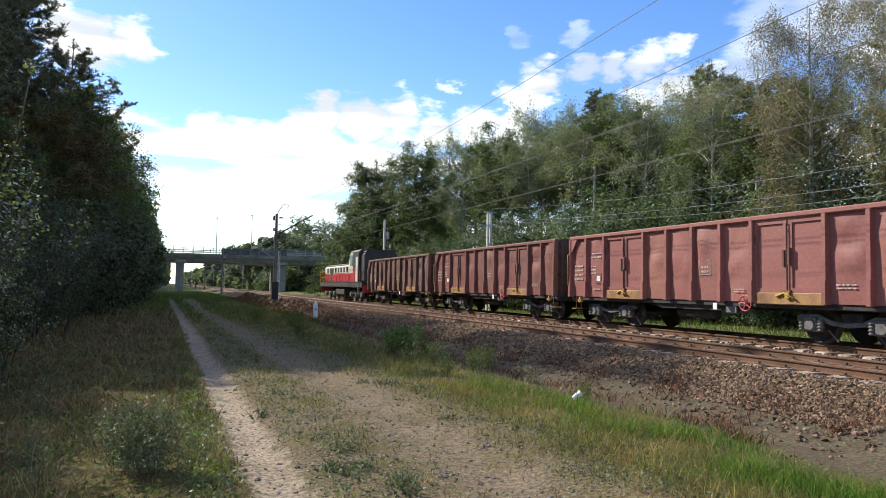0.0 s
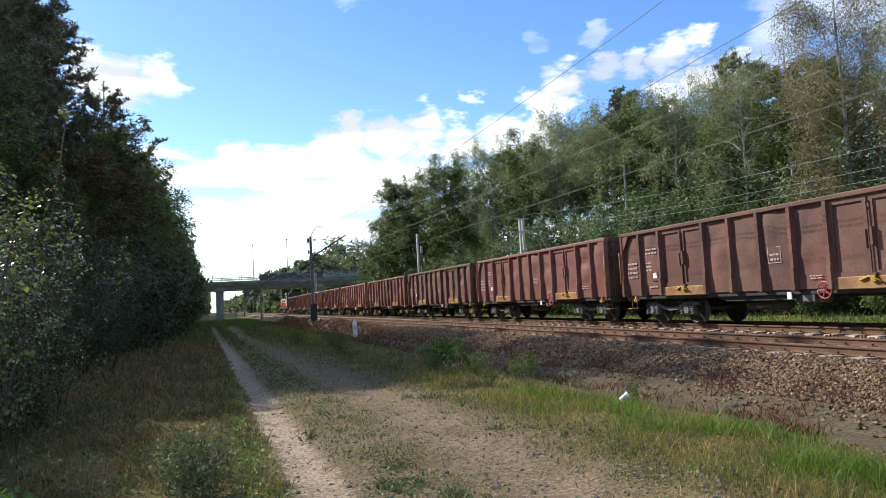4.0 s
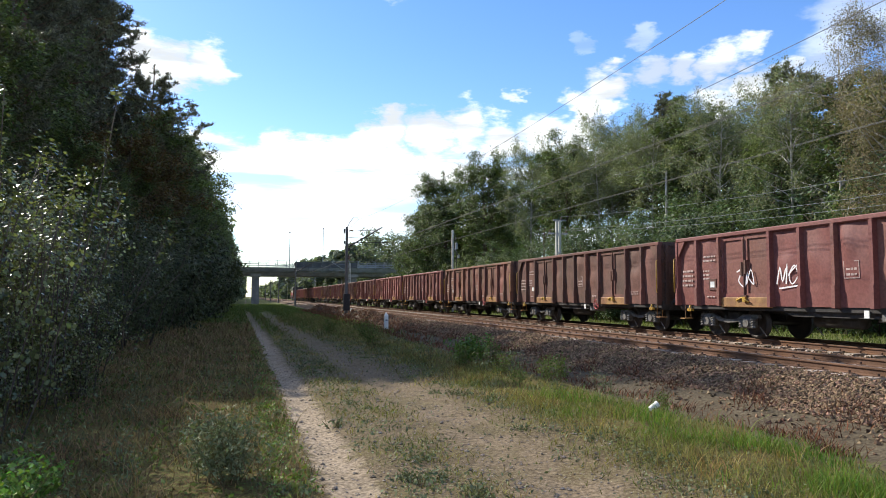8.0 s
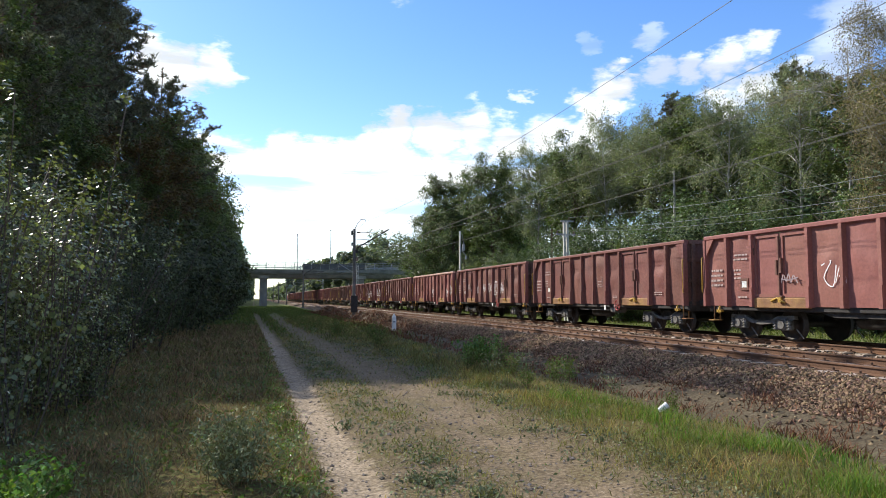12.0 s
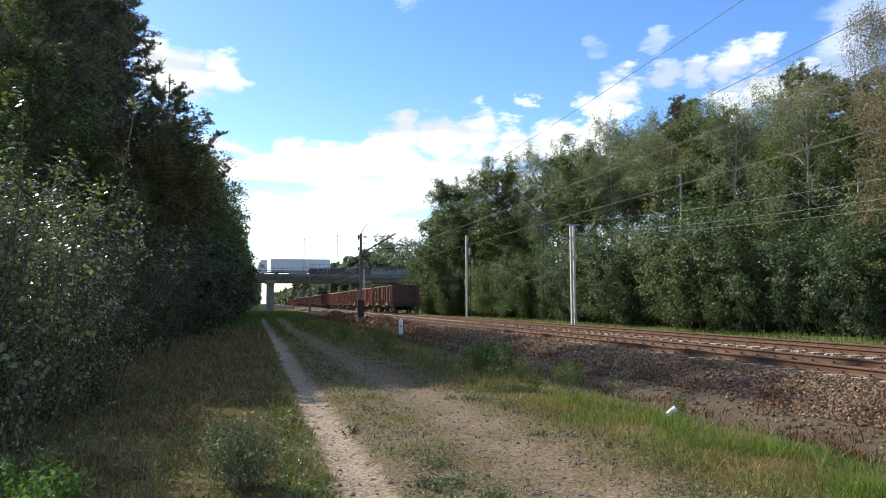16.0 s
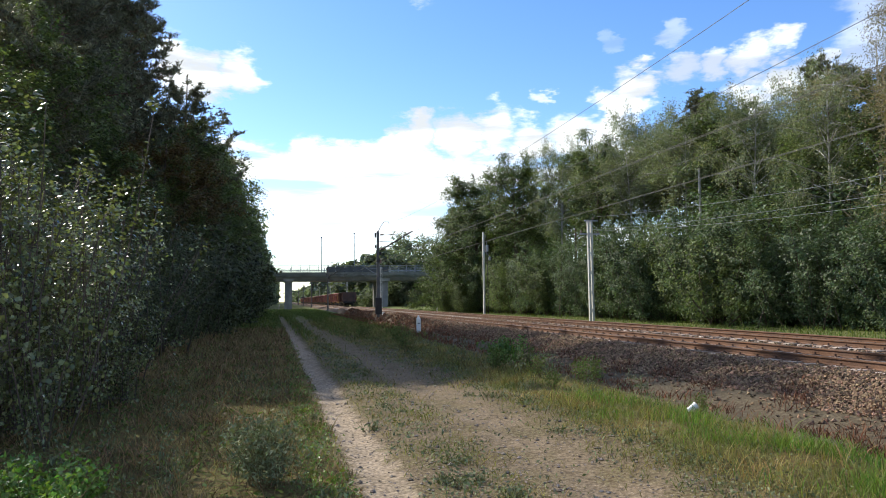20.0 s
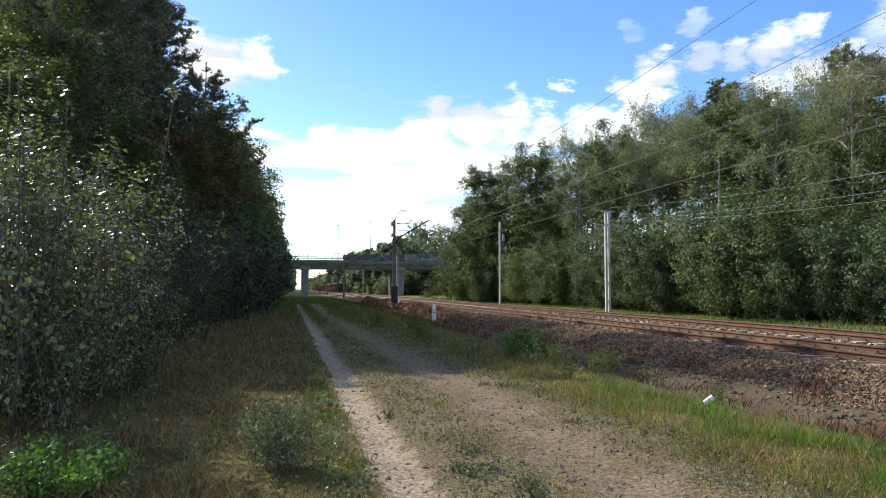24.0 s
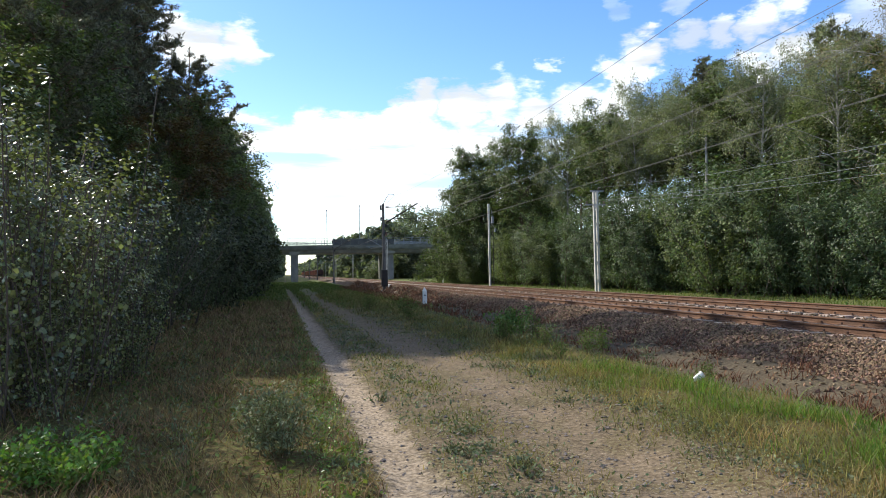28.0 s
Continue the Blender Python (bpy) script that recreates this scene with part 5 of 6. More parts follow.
# ---- grass and weeds ----
def blade_mesh(name, rng, x, y, h, w, material, lean=0.45):
    n = len(x)
    a = rng.uniform(0, 6.28, n)
    z = np.where(x > 7.0, np.maximum(ground_z(x, y), np.where(x < 18.4, bed_z(x, y), -9)), ground_z(x, y)) - 0.01
    b = np.stack([np.cos(a), np.sin(a), np.zeros(n)], 1) * (w * 0.5)[:, None]
    d = rng.normal(0, lean, (n, 2)) * h[:, None]
    p = np.stack([x, y, z], 1)
    mid = p + np.stack([d[:, 0] * 0.35, d[:, 1] * 0.35, h * 0.55], 1)
    tip = p + np.stack([d[:, 0], d[:, 1], h * 0.95], 1)
    v = np.stack([p - b, p + b, mid + b * 0.75, mid - b * 0.75, tip], 1).reshape(-1, 3)
    i = np.arange(n)[:, None] * 5
    f = np.concatenate([i + np.array([[0, 1, 2]]), i + np.array([[0, 2, 3]]), i + np.array([[3, 2, 4]])])
    return array_mesh(name, v, f, material)


def scatter(rng, n, x0, x1, y0, y1, keep):
    x, y = rng.uniform(x0, x1, n), y0 + (y1 - y0) * rng.random(n) ** 1.9
    k = rng.random(n) < keep(x, y)
    return x[k], y[k]


def lumps(x, y, s=1.0, k=0.0):
    return 0.5 + 0.25 * (np.sin(x * 2.1 * s + 1.3 * np.sin(y * 1.1 * s + k)) + np.sin(y * 1.7 * s + 1.9 * np.sin(x * 0.9 * s + 2 * k)))


def build_grass():
    rng = np.random.default_rng(21)

    def rut(x, y):
        return 1 - np.exp(-((x - rut_left(y)) / 0.36) ** 4) - 0.95 * np.exp(-((x - rut_right(y)) / 0.6) ** 4)

    x, y = scatter(rng, 130000, -6, 0.85, 3.0, 45, lambda x, y: (x < rut_left(y) - 0.25) * (0.1 + 0.9 * lumps(x, y, 1.5) ** 1.5))
    h = rng.uniform(0.04, 0.19, len(x)) * (0.6 + 0.8 * lumps(x, y, 2.6, 0.5)) * (1 + 0.008 * y) * np.where(x > 0.2, 0.6, 1)
    tall = rng.random(len(x)) < 0.05
    h = np.where(tall, h * 2.3, h)
    tagged(new("dry_grass", blade_mesh("dry_grass", rng, x, y, h, 0.003 + 0.0007 * y, M_DRY, 0.8)), "dry brownish grass beside the lane", "grass", kind="stuff")
    x, y = scatter(rng, 20000, -6, 0.85, 3.0, 60, lambda x, y: (x < rut_left(y) - 0.22) * (0.8 * lumps(x, y, 1.0, 2.0) ** 3 + 0.5 * np.exp(-((x - 0.4) / 0.35) ** 2)))
    h = rng.uniform(0.04, 0.13, len(x)) * (1 + 0.008 * y)
    tagged(new("verge_grass", blade_mesh("verge_grass", rng, x, y, h, 0.004 + 0.0008 * y, M_GRASS, 0.6)), "short green grass along the wheel rut", "grass", kind="stuff")
    x, y = scatter(rng, 48000, 1.1, 4.6, 3.5, 60, lambda x, y: np.clip(rut(x, y), 0, 1) * (0.15 + 0.85 * lumps(x, y, 1.6, 1.0) ** 2))
    h = rng.uniform(0.03, 0.09, len(x)) * (1 + 0.02 * y)
    tagged(new("lane_grass", blade_mesh("lane_grass", rng, x, y, h, 0.004 + 0.0008 * y, M_GRASS, 0.7)), "sparse low grass between the wheel ruts", "grass", kind="stuff")
    x, y = scatter(rng, 70000, 3.4, 6.6, 3.5, 70, lambda x, y: np.exp(-((x - 4.85) / 0.95) ** 4) * (0.12 + 0.88 * lumps(x, y, 0.8, 3.0) ** 1.5))
    h = rng.uniform(0.05, 0.2, len(x)) * (0.6 + 0.8 * lumps(x, y, 1.7, 4.0)) * np.where(x < 4.2, 0.6, 1)
    tagged(new("roadside_grass", blade_mesh("roadside_grass", rng, x, y, h, 0.004 + 0.0008 * y, M_GRASS, 0.55)), "tall green and yellow grass between lane and railway", "grass", kind="stuff")
    x, y = scatter(rng, 24000, 4.2, 7.2, 4.0, 12, lambda x, y: np.clip(lumps(x, y, 1.8, 5.0) - 0.4, 0, 1) * 2.2 * np.exp(-((x - 5.3) / 0.75) ** 2))
    tagged(new("lush_grass", blade_mesh("lush_grass", rng, x, y, rng.uniform(0.06, 0.26, len(x)), np.full(len(x), 0.009), M_LUSH, 0.5)), "fresh green grass tufts near the ballast", "grass", kind="stuff")
    x, y = scatter(rng, 12000, 18.4, 23.5, 12, 110, lambda x, y: 0.4 + 0.6 * lumps(x, y))
    tagged(new("far_verge_grass", blade_mesh("far_verge_grass", rng, x, y, rng.uniform(0.1, 0.32, len(x)), np.full(len(x), 0.03), M_MEADOW, 0.5)), "rough grass strip before the hedge", "grass", kind="stuff")
    x, y = scatter(rng, 34000, -4, 7.6, 28, 158, lambda x, y: smooth(y, 28, 44) * np.clip(rut(x, y) + smooth(y, 70, 110), 0, 1) * (0.4 + 0.6 * lumps(x, y)))
    tagged(new("meadow_grass", blade_mesh("meadow_grass", rng, x, y, rng.uniform(0.1, 0.26, len(x)), 0.012 + 0.0007 * y, M_MEADOW, 0.5)), "sunlit grass towards the bridge", "grass", kind="stuff")
    x, y = scatter(rng, 24000, 6.3, 9.1, 6.5, 90, lambda x, y: np.clip(lumps(x, y, 1.9, 7.0) - 0.38 + 0.2 * smooth(y, 24, 36), 0, 1) * 1.4)
    tagged(new("russet_weeds", blade_mesh("russet_weeds", rng, x, y, rng.uniform(0.05, 0.2, len(x)) * (1 + 0.01 * y), 0.006 + 0.0009 * y, M_RUSSET, 0.8)), "russet dried weeds at the ballast's foot", "weeds", kind="stuff")
    # low broad-leaved weeds over the verges and the lane
    for nm, n, x0, x1, y1, size, m, lab in (("verge_weeds", 20000, -5.5, 0.7, 30, 0.055, M_MEADOW, "low green weeds in the shaded verge"), ("fallen_leaves", 14000, -5.5, 1.0, 26, 0.035, M_BROWN_LEAF, "brown fallen leaves in the dry verge"),
                                            ("lane_weeds", 24000, 1.1, 4.4, 30, 0.037, M_WEED, "small green weeds on the lane"), ("rut_edge_weeds", 12000, 0.2, 0.85, 34, 0.034, M_HERB, "small bright weeds along the edge of the wheel rut"), ("roadside_weeds", 9000, 3.8, 6.4, 34, 0.035, M_WEED, "low weeds in the roadside grass")):
        x, y = scatter(rng, n, x0, x1, 3.2, y1, lambda x, y: np.clip(rut(x, y), 0, 1) * np.clip(lumps(x, y, 2.3, n * 0.001) * 1.5 - 0.25, 0.04, 1))
        pts = np.stack([x, y, ground_z(x, y) + rng.uniform(0.005, 0.07, len(x)) * size / 0.05], 1)
        v, f = leaf_arrays(rng, pts, size * (1 + 0.03 * y), 0.5, -0.2)
        tagged(new(nm, array_mesh(nm, v, f, m)), lab, "weeds", kind="stuff")
    # pebbles on the lane
    n = 5000
    x, y = rng.uniform(0.6, 4.2, n), 3.5 + 22 * rng.random(n) ** 1.5
    s = rng.uniform(0.006, 0.016, n) * np.where(rng.random(n) < 0.1, 2.0, 1.0)
    o = np.array([(1, 0, 0), (0, 1, 0), (-1, 0, 0), (0, -1, 0), (0, 0, 1), (0, 0, -1)], float)
    v = o[None] * rng.uniform(0.6, 1.2, (n, 6, 1)) * s[:, None, None] * np.array([1.2, 1, 0.7]) + np.stack([x, y, ground_z(x, y) + s * 0.3], 1)[:, None]
    f = np.array([(0, 1, 4), (1, 2, 4), (2, 3, 4), (3, 0, 4), (1, 0, 5), (2, 1, 5), (3, 2, 5), (0, 3, 5)])
    f = (np.arange(n)[:, None, None] * 6 + f[None]).reshape(-1, 3)
    tagged(new("pebbles", array_mesh("pebbles", v.reshape(-1, 3), f, M_PEBBLE)), "scattered pebbles on the sandy lane", "pebbles", kind="stuff")


build_grass()


def make_plant(name, at, seed, h, r, stems, leaves, leaf, material, label, cat="plant", group="", aspect=0.35):
    """A herb: thin stems with leaves up their length."""
    rng = np.random.default_rng(seed)
    p = thing(name, at, label, cat, group)
    st, pts = Shape(), []
    for k in range(stems):
        a = k * 2.4
        foot = Vector((rng.normal(0, r * 0.3), rng.normal(0, r * 0.3), -0.03))
        tip = Vector((foot.x + math.cos(a) * r * rng.uniform(0.3, 1), foot.y + math.sin(a) * r * rng.uniform(0.3, 1), h * rng.uniform(0.6, 1.0)))
        st.rod(foot, tip, 0.006, 4, 0.002, False)
        for _ in range(max(leaves // stems, 2)):
            q = foot.lerp(tip, rng.uniform(0.12, 1.0) ** 0.8)
            pts.append((q.x + rng.normal(0, 0.035 + leaf * 0.35), q.y + rng.normal(0, 0.035 + leaf * 0.35), max(q.z + rng.normal(0, 0.03), 0.01)))
    tagged(part("stem", st, M_STEM, p), kind="stuff")
    v, f = leaf_arrays(rng, np.array(pts), leaf, aspect, -0.3)
    part("leaves", array_mesh("leaves", v, f, material), material, p)
    return p


def on(x, y, turn=0, s=1.0):
    return pose(x, y, float(ground_z(x, y)), 0, 0, turn) @ Matrix.Diagonal((s, s, s, 1))


def build_plants():
    make_plant("mugwort_plant", on(-0.15, 7.05), 3, 0.68, 0.36, 40, 2800, 0.05, M_WEED, "bushy grey-green mugwort beside the lane", group="roadside weeds")
    make_plant("nettle_clump", on(-2.0, 6.7), 4, 0.46, 0.5, 40, 2400, 0.055, M_HERB, "bright green nettle clump in a patch of sun", group="roadside weeds", aspect=0.6)
    make_plant("elder_seedling", on(5.6, 17.4), 5, 0.76, 0.48, 28, 1700, 0.085, M_HERB, "bright green leafy shrublet by the lane", group="roadside weeds", aspect=0.45)
    make_plant("tall_weed", on(-1.9, 7.6), 6, 0.55, 0.14, 4, 110, 0.06, M_WEED, "slim seeding weed standing in dry grass", group="roadside weeds")
    base = bpy.data.objects["tall_weed"]
    for x, y, s in ((-1.25, 8.0, 0.9), (-1.0, 7.0, 0.8), (5.1, 14.6, 1.2), (5.6, 14.0, 1.3), (4.8, 18.5, 1.3), (5.9, 15.3, 1.1), (4.3, 20, 1.2), (-2.8, 9.8, 1.0), (-0.2, 12.5, 0.8), (-0.6, 9.6, 0.7), (-1.5, 10.5, 0.9), (-0.9, 11.8, 0.8), (-1.9, 9.0, 0.8), (-2.4, 8.2, 1.1), (-0.4, 7.4, 0.6), (-1.4, 6.6, 0.7), (0.15, 10.8, 0.6), (0.1, 13.9, 0.7), (-0.7, 15.5, 0.9), (-1.8, 13.2, 1.0), (0.2, 6.6, 0.5), (-2.7, 7.1, 1.0), (4.4, 12.2, 0.7), (5.3, 11.4, 0.7), (5.9, 10.7, 0.8), (6.4, 12.0, 0.9)):
        copy_thing(base, on(x, y, x * 77, s))
    make_plant("green_tuft", on(5.9, 13.2), 8, 0.62, 0.2, 12, 420, 0.06, M_MEADOW, "fresh green leafy tuft in the roadside grass", group="roadside tufts")
    base = bpy.data.objects["green_tuft"]
    rnd = random.Random(3)
    for x, y, s in ((6.3, 13.6, 1.1), (5.3, 14.2, 0.9), (5.0, 12.6, 0.7), (4.9, 15.8, 1.0), (5.8, 16.2, 1.2), (4.2, 24, 1.4), (4.6, 28, 1.5), (3.8, 33, 1.4), (6.1, 9.5, 0.6), (-3.7, 6.2, 1.3), (-3.9, 8.0, 1.1)):
        copy_thing(base, on(x, y, rnd.uniform(0, 360), s))
    make_plant("rosette_weed", on(1.9, 7.5), 9, 0.09, 0.12, 8, 70, 0.045, M_WEED, "low rosette weed between the wheel ruts", group="lane weeds", aspect=0.5)
    base = bpy.data.objects["rosette_weed"]
    for k in range(46):
        x = rnd.choice((rnd.uniform(1.25, 2.2), rnd.uniform(1.3, 2.1), rnd.uniform(0.25, 0.55), rnd.uniform(3.2, 4.4)))
        y = 4.2 + 16 * rnd.random() ** 1.6
        copy_thing(base, on(x, y, rnd.uniform(0, 360), rnd.uniform(0.5, 1.3)))


build_plants()


# ---- the goods train ----
SPEED = 20.8                      # metres a second, away from the camera
TAIL0 = 51.554                    # rear of the first wagon at the start is one wagon length behind this
PITCH, BODY = 14.04, 12.99
TRAIN_X = TRACKS[1]
WHEELS = []                       # wheelsets and their radii, keyed at the end
MOVING = []                       # rolling stock and its place at the start


def dented(rng, w, h, n=9, m=13, depth=0.06):
    """A sheet-steel panel, bulged and dented, in the plane x = 0, facing -x."""
    ys, zs = np.linspace(-w / 2, w / 2, n), np.linspace(0, h, m)
    Y, Z = np.meshgrid(ys, zs)
    u, t = (Y / w + 0.5), Z / h
    X = -depth * np.sin(np.pi * u) * np.sin(np.pi * t) * 0.6
    for _ in range(9):
        cy, cz, r = rng.uniform(-w / 2, w / 2), rng.uniform(0.2 * h, h), rng.uniform(0.12, 0.3)
        X += rng.choice([-1, 1]) * depth * 0.55 * np.exp(-((Y - cy) ** 2 + (Z - cz) ** 2) / r ** 2) * np.sin(np.pi * u) ** 0.5
    v = [(float(a), float(b), float(c)) for a, b, c in zip(X.ravel(), Y.ravel(), Z.ravel())]
    f = [(j * n + i, (j + 1) * n + i, (j + 1) * n + i + 1, j * n + i + 1) for j in range(m - 1) for i in range(n - 1)]
    s = Shape().add(v, f, True)
    return s.box(0.012, 0.03, -w / 2, w / 2, 0, h)


def wheelset(parent, y, r=0.46):
    s = Shape()
    for x in (-0.7525, 0.7525):
        o = 1 if x > 0 else -1
        s.lathe([(-0.065 * o, r + 0.03), (-0.035 * o, r + 0.025), (-0.03 * o, r), (0.06 * o, r - 0.006), (0.06 * o, r - 0.07), (0.02 * o, r - 0.09), (0.015 * o, 0.16), (0.08 * o, 0.12), (0.08 * o, 0.05)], (x, 0, 0), "x", 28)
    s.rod((-1.0, 0, 0), (1.0, 0, 0), 0.08, 12)
    ws = part("wheelset", s, M_TYRE_STEEL, parent, "steel wheelset with worn bright tread", pose(0, y, r))
    WHEELS.append((ws, y, r))
    return ws


def make_bogie(parent, y):
    b = part("bogie", Shape().box(-0.9, 0.9, -0.25, 0.25, 0.5, 0.78, 0.04).box(-0.35, 0.35, -0.4, 0.4, 0.72, 0.88, 0.03), M_UNDER, parent, "two-axle bogie with leaf-shaped frame", pose(0, y, 0))
    for side in (-1, 1):
        prof = [(-1.32, 0.6), (-0.72, 0.58), (-0.4, 0.47), (0, 0.43), (0.4, 0.47), (0.72, 0.58), (1.32, 0.6), (1.3, 0.7), (0.7, 0.7), (0.4, 0.57), (0, 0.53), (-0.4, 0.57), (-0.7, 0.7), (-1.3, 0.7)]
        part("side_frame", Shape().prism(prof, "x", 1.04 * side - 0.06, 1.04 * side + 0.06), M_GEAR, b, "dusty cast steel side frame")
        for yy in (-0.9, 0.9):
            part("axle_box", Shape().box(side * 1.03 - 0.13, side * 1.03 + 0.13, yy - 0.17, yy + 0.17, 0.3, 0.66, 0.05).rod((side * 1.14, yy, 0.46), (side * 1.2, yy, 0.46), 0.12, 12), M_GEAR, b)
            for o in (-0.26, 0.26):
                sp = Shape()
                sp.lathe([(0.075 * k + q, r) for k in range(4) for q, r in ((-0.025, 0.06), (0, 0.1), (0.025, 0.06))], (side * 1.12, yy + o, 0.34), "z", 7)
                part("spring", sp, M_GEAR, b)
            part("brake_hanger", Shape().rod((side * 0.98, yy - 0.6, 0.1), (side * 0.98, yy - 0.35, 0.34), 0.02, 5).box(side * 0.75 - 0.05, side * 0.75 + 0.05, yy + 0.47, yy + 0.53, 0.3, 0.62), M_GEAR, b)
    for yy in (-0.9, 0.9):
        wheelset(b, yy)
    return b


RIBS = (0.06, 1.09, 2.18, 4.31, 5.4, 6.495, 7.59, 8.68, 10.81, 11.9, 12.93)
BAYS = ((0.06, 1.09), (1.09, 2.18), (4.31, 5.4), (5.4, 6.495), (6.495, 7.59), (7.59, 8.68), (10.81, 11.9), (11.9, 12.93))
DOORS = ((2.18, 4.31), (8.68, 10.81))
ZB, ZT = 0.96, 3.12   # bottom and top of the wagon's sides


def mark(parent, side, y, z, w, h, frame_only=False, rows=1):
    """A painted block of small writing, as plain bars."""
    s = Shape()
    x = side * 1.462
    a, b = sorted((x, x + side * 0.003))
    if frame_only:
        for q in ((y - w / 2, y - w / 2 + 0.02, z, z + h), (y + w / 2 - 0.02, y + w / 2, z, z + h), (y - w / 2, y + w / 2, z, z + 0.02), (y - w / 2, y + w / 2, z + h - 0.02, z + h)):
            s.box(a, b, *q)
    else:
        rnd = random.Random(int(y * 100 + z * 10))
        for k in range(rows):
            e = y - w / 2
            while e < y + w / 2 - 0.05:
                l = rnd.uniform(0.05, 0.18)
                s.box(a, b, e, min(e + l, y + w / 2), z + k * (h / rows), z + k * (h / rows) + h / rows * 0.42)
                e += l + 0.03
    return part("marking", s, M_MARK, parent, "faded white painted marking")


def make_wagon(at):
    """An open high-sided bogie wagon; its origin is on the rails below its middle, the front end towards +y."""
    rng = np.random.default_rng(77)
    w = thing("open_wagon", at, "rust-red high-sided open goods wagon with two side doors", "wagon", "goods wagons")

    def yy(d):
        return BODY / 2 - d

    part("underframe", Shape().box(-0.25, 0.25, -6.3, 6.3, 0.72, 1.0, 0.03).box(-1.3, 1.3, -6.45, -6.2, 0.75, 1.05, 0.03).box(-1.3, 1.3, 6.2, 6.45, 0.75, 1.05, 0.03), M_UNDER, w, "sooty steel underframe")
    part("floor", Shape().box(-1.36, 1.36, -6.45, 6.45, 1.02, 1.08), M_UNDER, w)
    panels = [dented(rng, b - a - 0.1, ZT - ZB - 0.12).mesh("wall_panel", M_RED_OXIDE) for a, b in BAYS]
    rib = Shape().prism([(-0.155, -0.05), (-0.155, 0.05), (0.0, 0.065), (0.0, -0.065)], "z", 0.0, ZT - ZB - 0.1).prism([(-0.18, -0.055), (-0.18, 0.055), (-0.1, 0.06), (-0.1, -0.06)], "z", 0.0, 0.55).mesh("rib", M_RED_OXIDE)
    leaf = Shape().box(-0.02, 0.0, -0.46, 0.46, 0.02, 1.72).mesh("door", M_RED_OXIDE)
    rim = Shape().ring(-0.058, -0.021, (-0.5, 0.5, 0.0, 1.76), (-0.4, 0.4, 0.1, 1.66)).mesh("door_frame", M_RED_OXIDE)
    for side in (-1, 1):
        turn = 0 if side < 0 else 180
        part("side_sill", Shape().box(side * 1.33 - 0.05, side * 1.33 + 0.05, -6.45, 6.45, ZB - 0.14, ZB + 0.02, 0.02), M_UNDER, w)
        for me, (a, b) in zip(panels, BAYS):
            part("wall_panel", me, M_RED_OXIDE, w, at=pose(side * 1.42, side * -1 * yy((a + b) / 2) if side > 0 else yy((a + b) / 2), ZB, 0, 0, turn))
        for d in RIBS:
            part("rib", rib, M_RED_OXIDE, w, at=pose(side * 1.40, yy(d), ZB - 0.02, 0, 0, turn))
        part("top_rail", Shape().box(side * 1.43 - 0.09, side * 1.43 + 0.09, -6.49, 6.49, ZT - 0.13, ZT, 0.025), M_RED_OXIDE, w)
        for a, b in DOORS:
            c = yy((a + b) / 2)
            for o in (-0.53, 0.53):
                d = part("door", leaf, M_RED_OXIDE, w, at=pose(side * 1.40, c + o, ZB + 0.25, 0, 0, turn))
                part("door_frame", rim, M_RED_OXIDE, d)
                part("hinge", Shape().rod((-0.075, 0.47 if o > 0 else -0.47, 1.2), (-0.075, 0.47 if o > 0 else -0.47, 1.4), 0.022, 6), M_BROWNED, d)
            lock = Shape().rod((-0.09, 0, 0.1), (-0.09, 0, 1.75), 0.022, 6).box(-0.13, -0.06, -0.11, -0.05, 0.75, 1.15).box(-0.13, -0.06, 0.05, 0.11, 0.7, 1.1).box(-0.14, -0.06, -0.12, 0.12, 0.02, 0.14)
            part("lock_bar", lock, M_BROWNED, w, "rust-brown door lock bar", pose(side * 1.40, c, ZB + 0.16, 0, 0, turn))
            part("door_sill", Shape().box(side * 1.44 - 0.06, side * 1.44 + 0.06, c - 1.0, c + 1.0, ZB - 0.05, ZB + 0.24, 0.02), M_OCHRE, w, "weathered yellow door sill")
            lt = Shape().tube([(-0.1, 0.3, 0.02), (-0.12, 0.05, 0.1), (-0.14, -0.25, -0.02)], 0.028, 6).box(-0.15, -0.08, -0.12, 0.0, -0.02, 0.12)
            part("latch", lt, M_YELLOW, w, "yellow door latch", pose(side * 1.42, c, ZB + 0.13, 0, 0, turn))
        for e in (-1, 1):
            part("corner_plate", Shape().prism([(e * 6.44, ZT - 0.135), (e * 6.0, ZT - 0.135), (e * 6.36, ZT - 0.62), (e * 6.44, ZT - 0.62)], "x", *sorted((side * 1.49, side * 1.53))), M_RED_OXIDE, w)
            part("tow_hook", Shape().box(side * 1.42 - 0.05, side * 1.42 + 0.05, e * 5.9 - 0.1, e * 5.9 + 0.1, ZB - 0.2, ZB - 0.12).tube([(side * 1.42, e * 5.9, ZB - 0.02), (side * 1.46, e * 5.9, ZB - 0.16), (side * 1.42, e * 5.9 + 0.06, ZB - 0.22)], 0.03, 6), M_YELLOW, w, "yellow towing hook")
            part("hand_rail", Shape().tube([(side * 1.54, e * 6.47, 1.35), (side * 1.6, e * 6.5, 1.38), (side * 1.6, e * 6.5, 2.45), (side * 1.54, e * 6.47, 2.48)], 0.018, 6), M_YELLOW, w, "yellow hand rail")
            part("step", Shape().box(side * 1.3 - 0.15, side * 1.3 + 0.15, e * 6.3 - 0.12, e * 6.3 + 0.12, 0.5, 0.53).rod((side * 1.2, e * 6.2, 0.5), (side * 1.2, e * 6.2, 0.95), 0.015, 5).rod((side * 1.4, e * 6.2, 0.5), (side * 1.4, e * 6.2, 0.95), 0.015, 5), M_OCHRE, w, "worn yellow shunter's step")
        wheel = Shape()
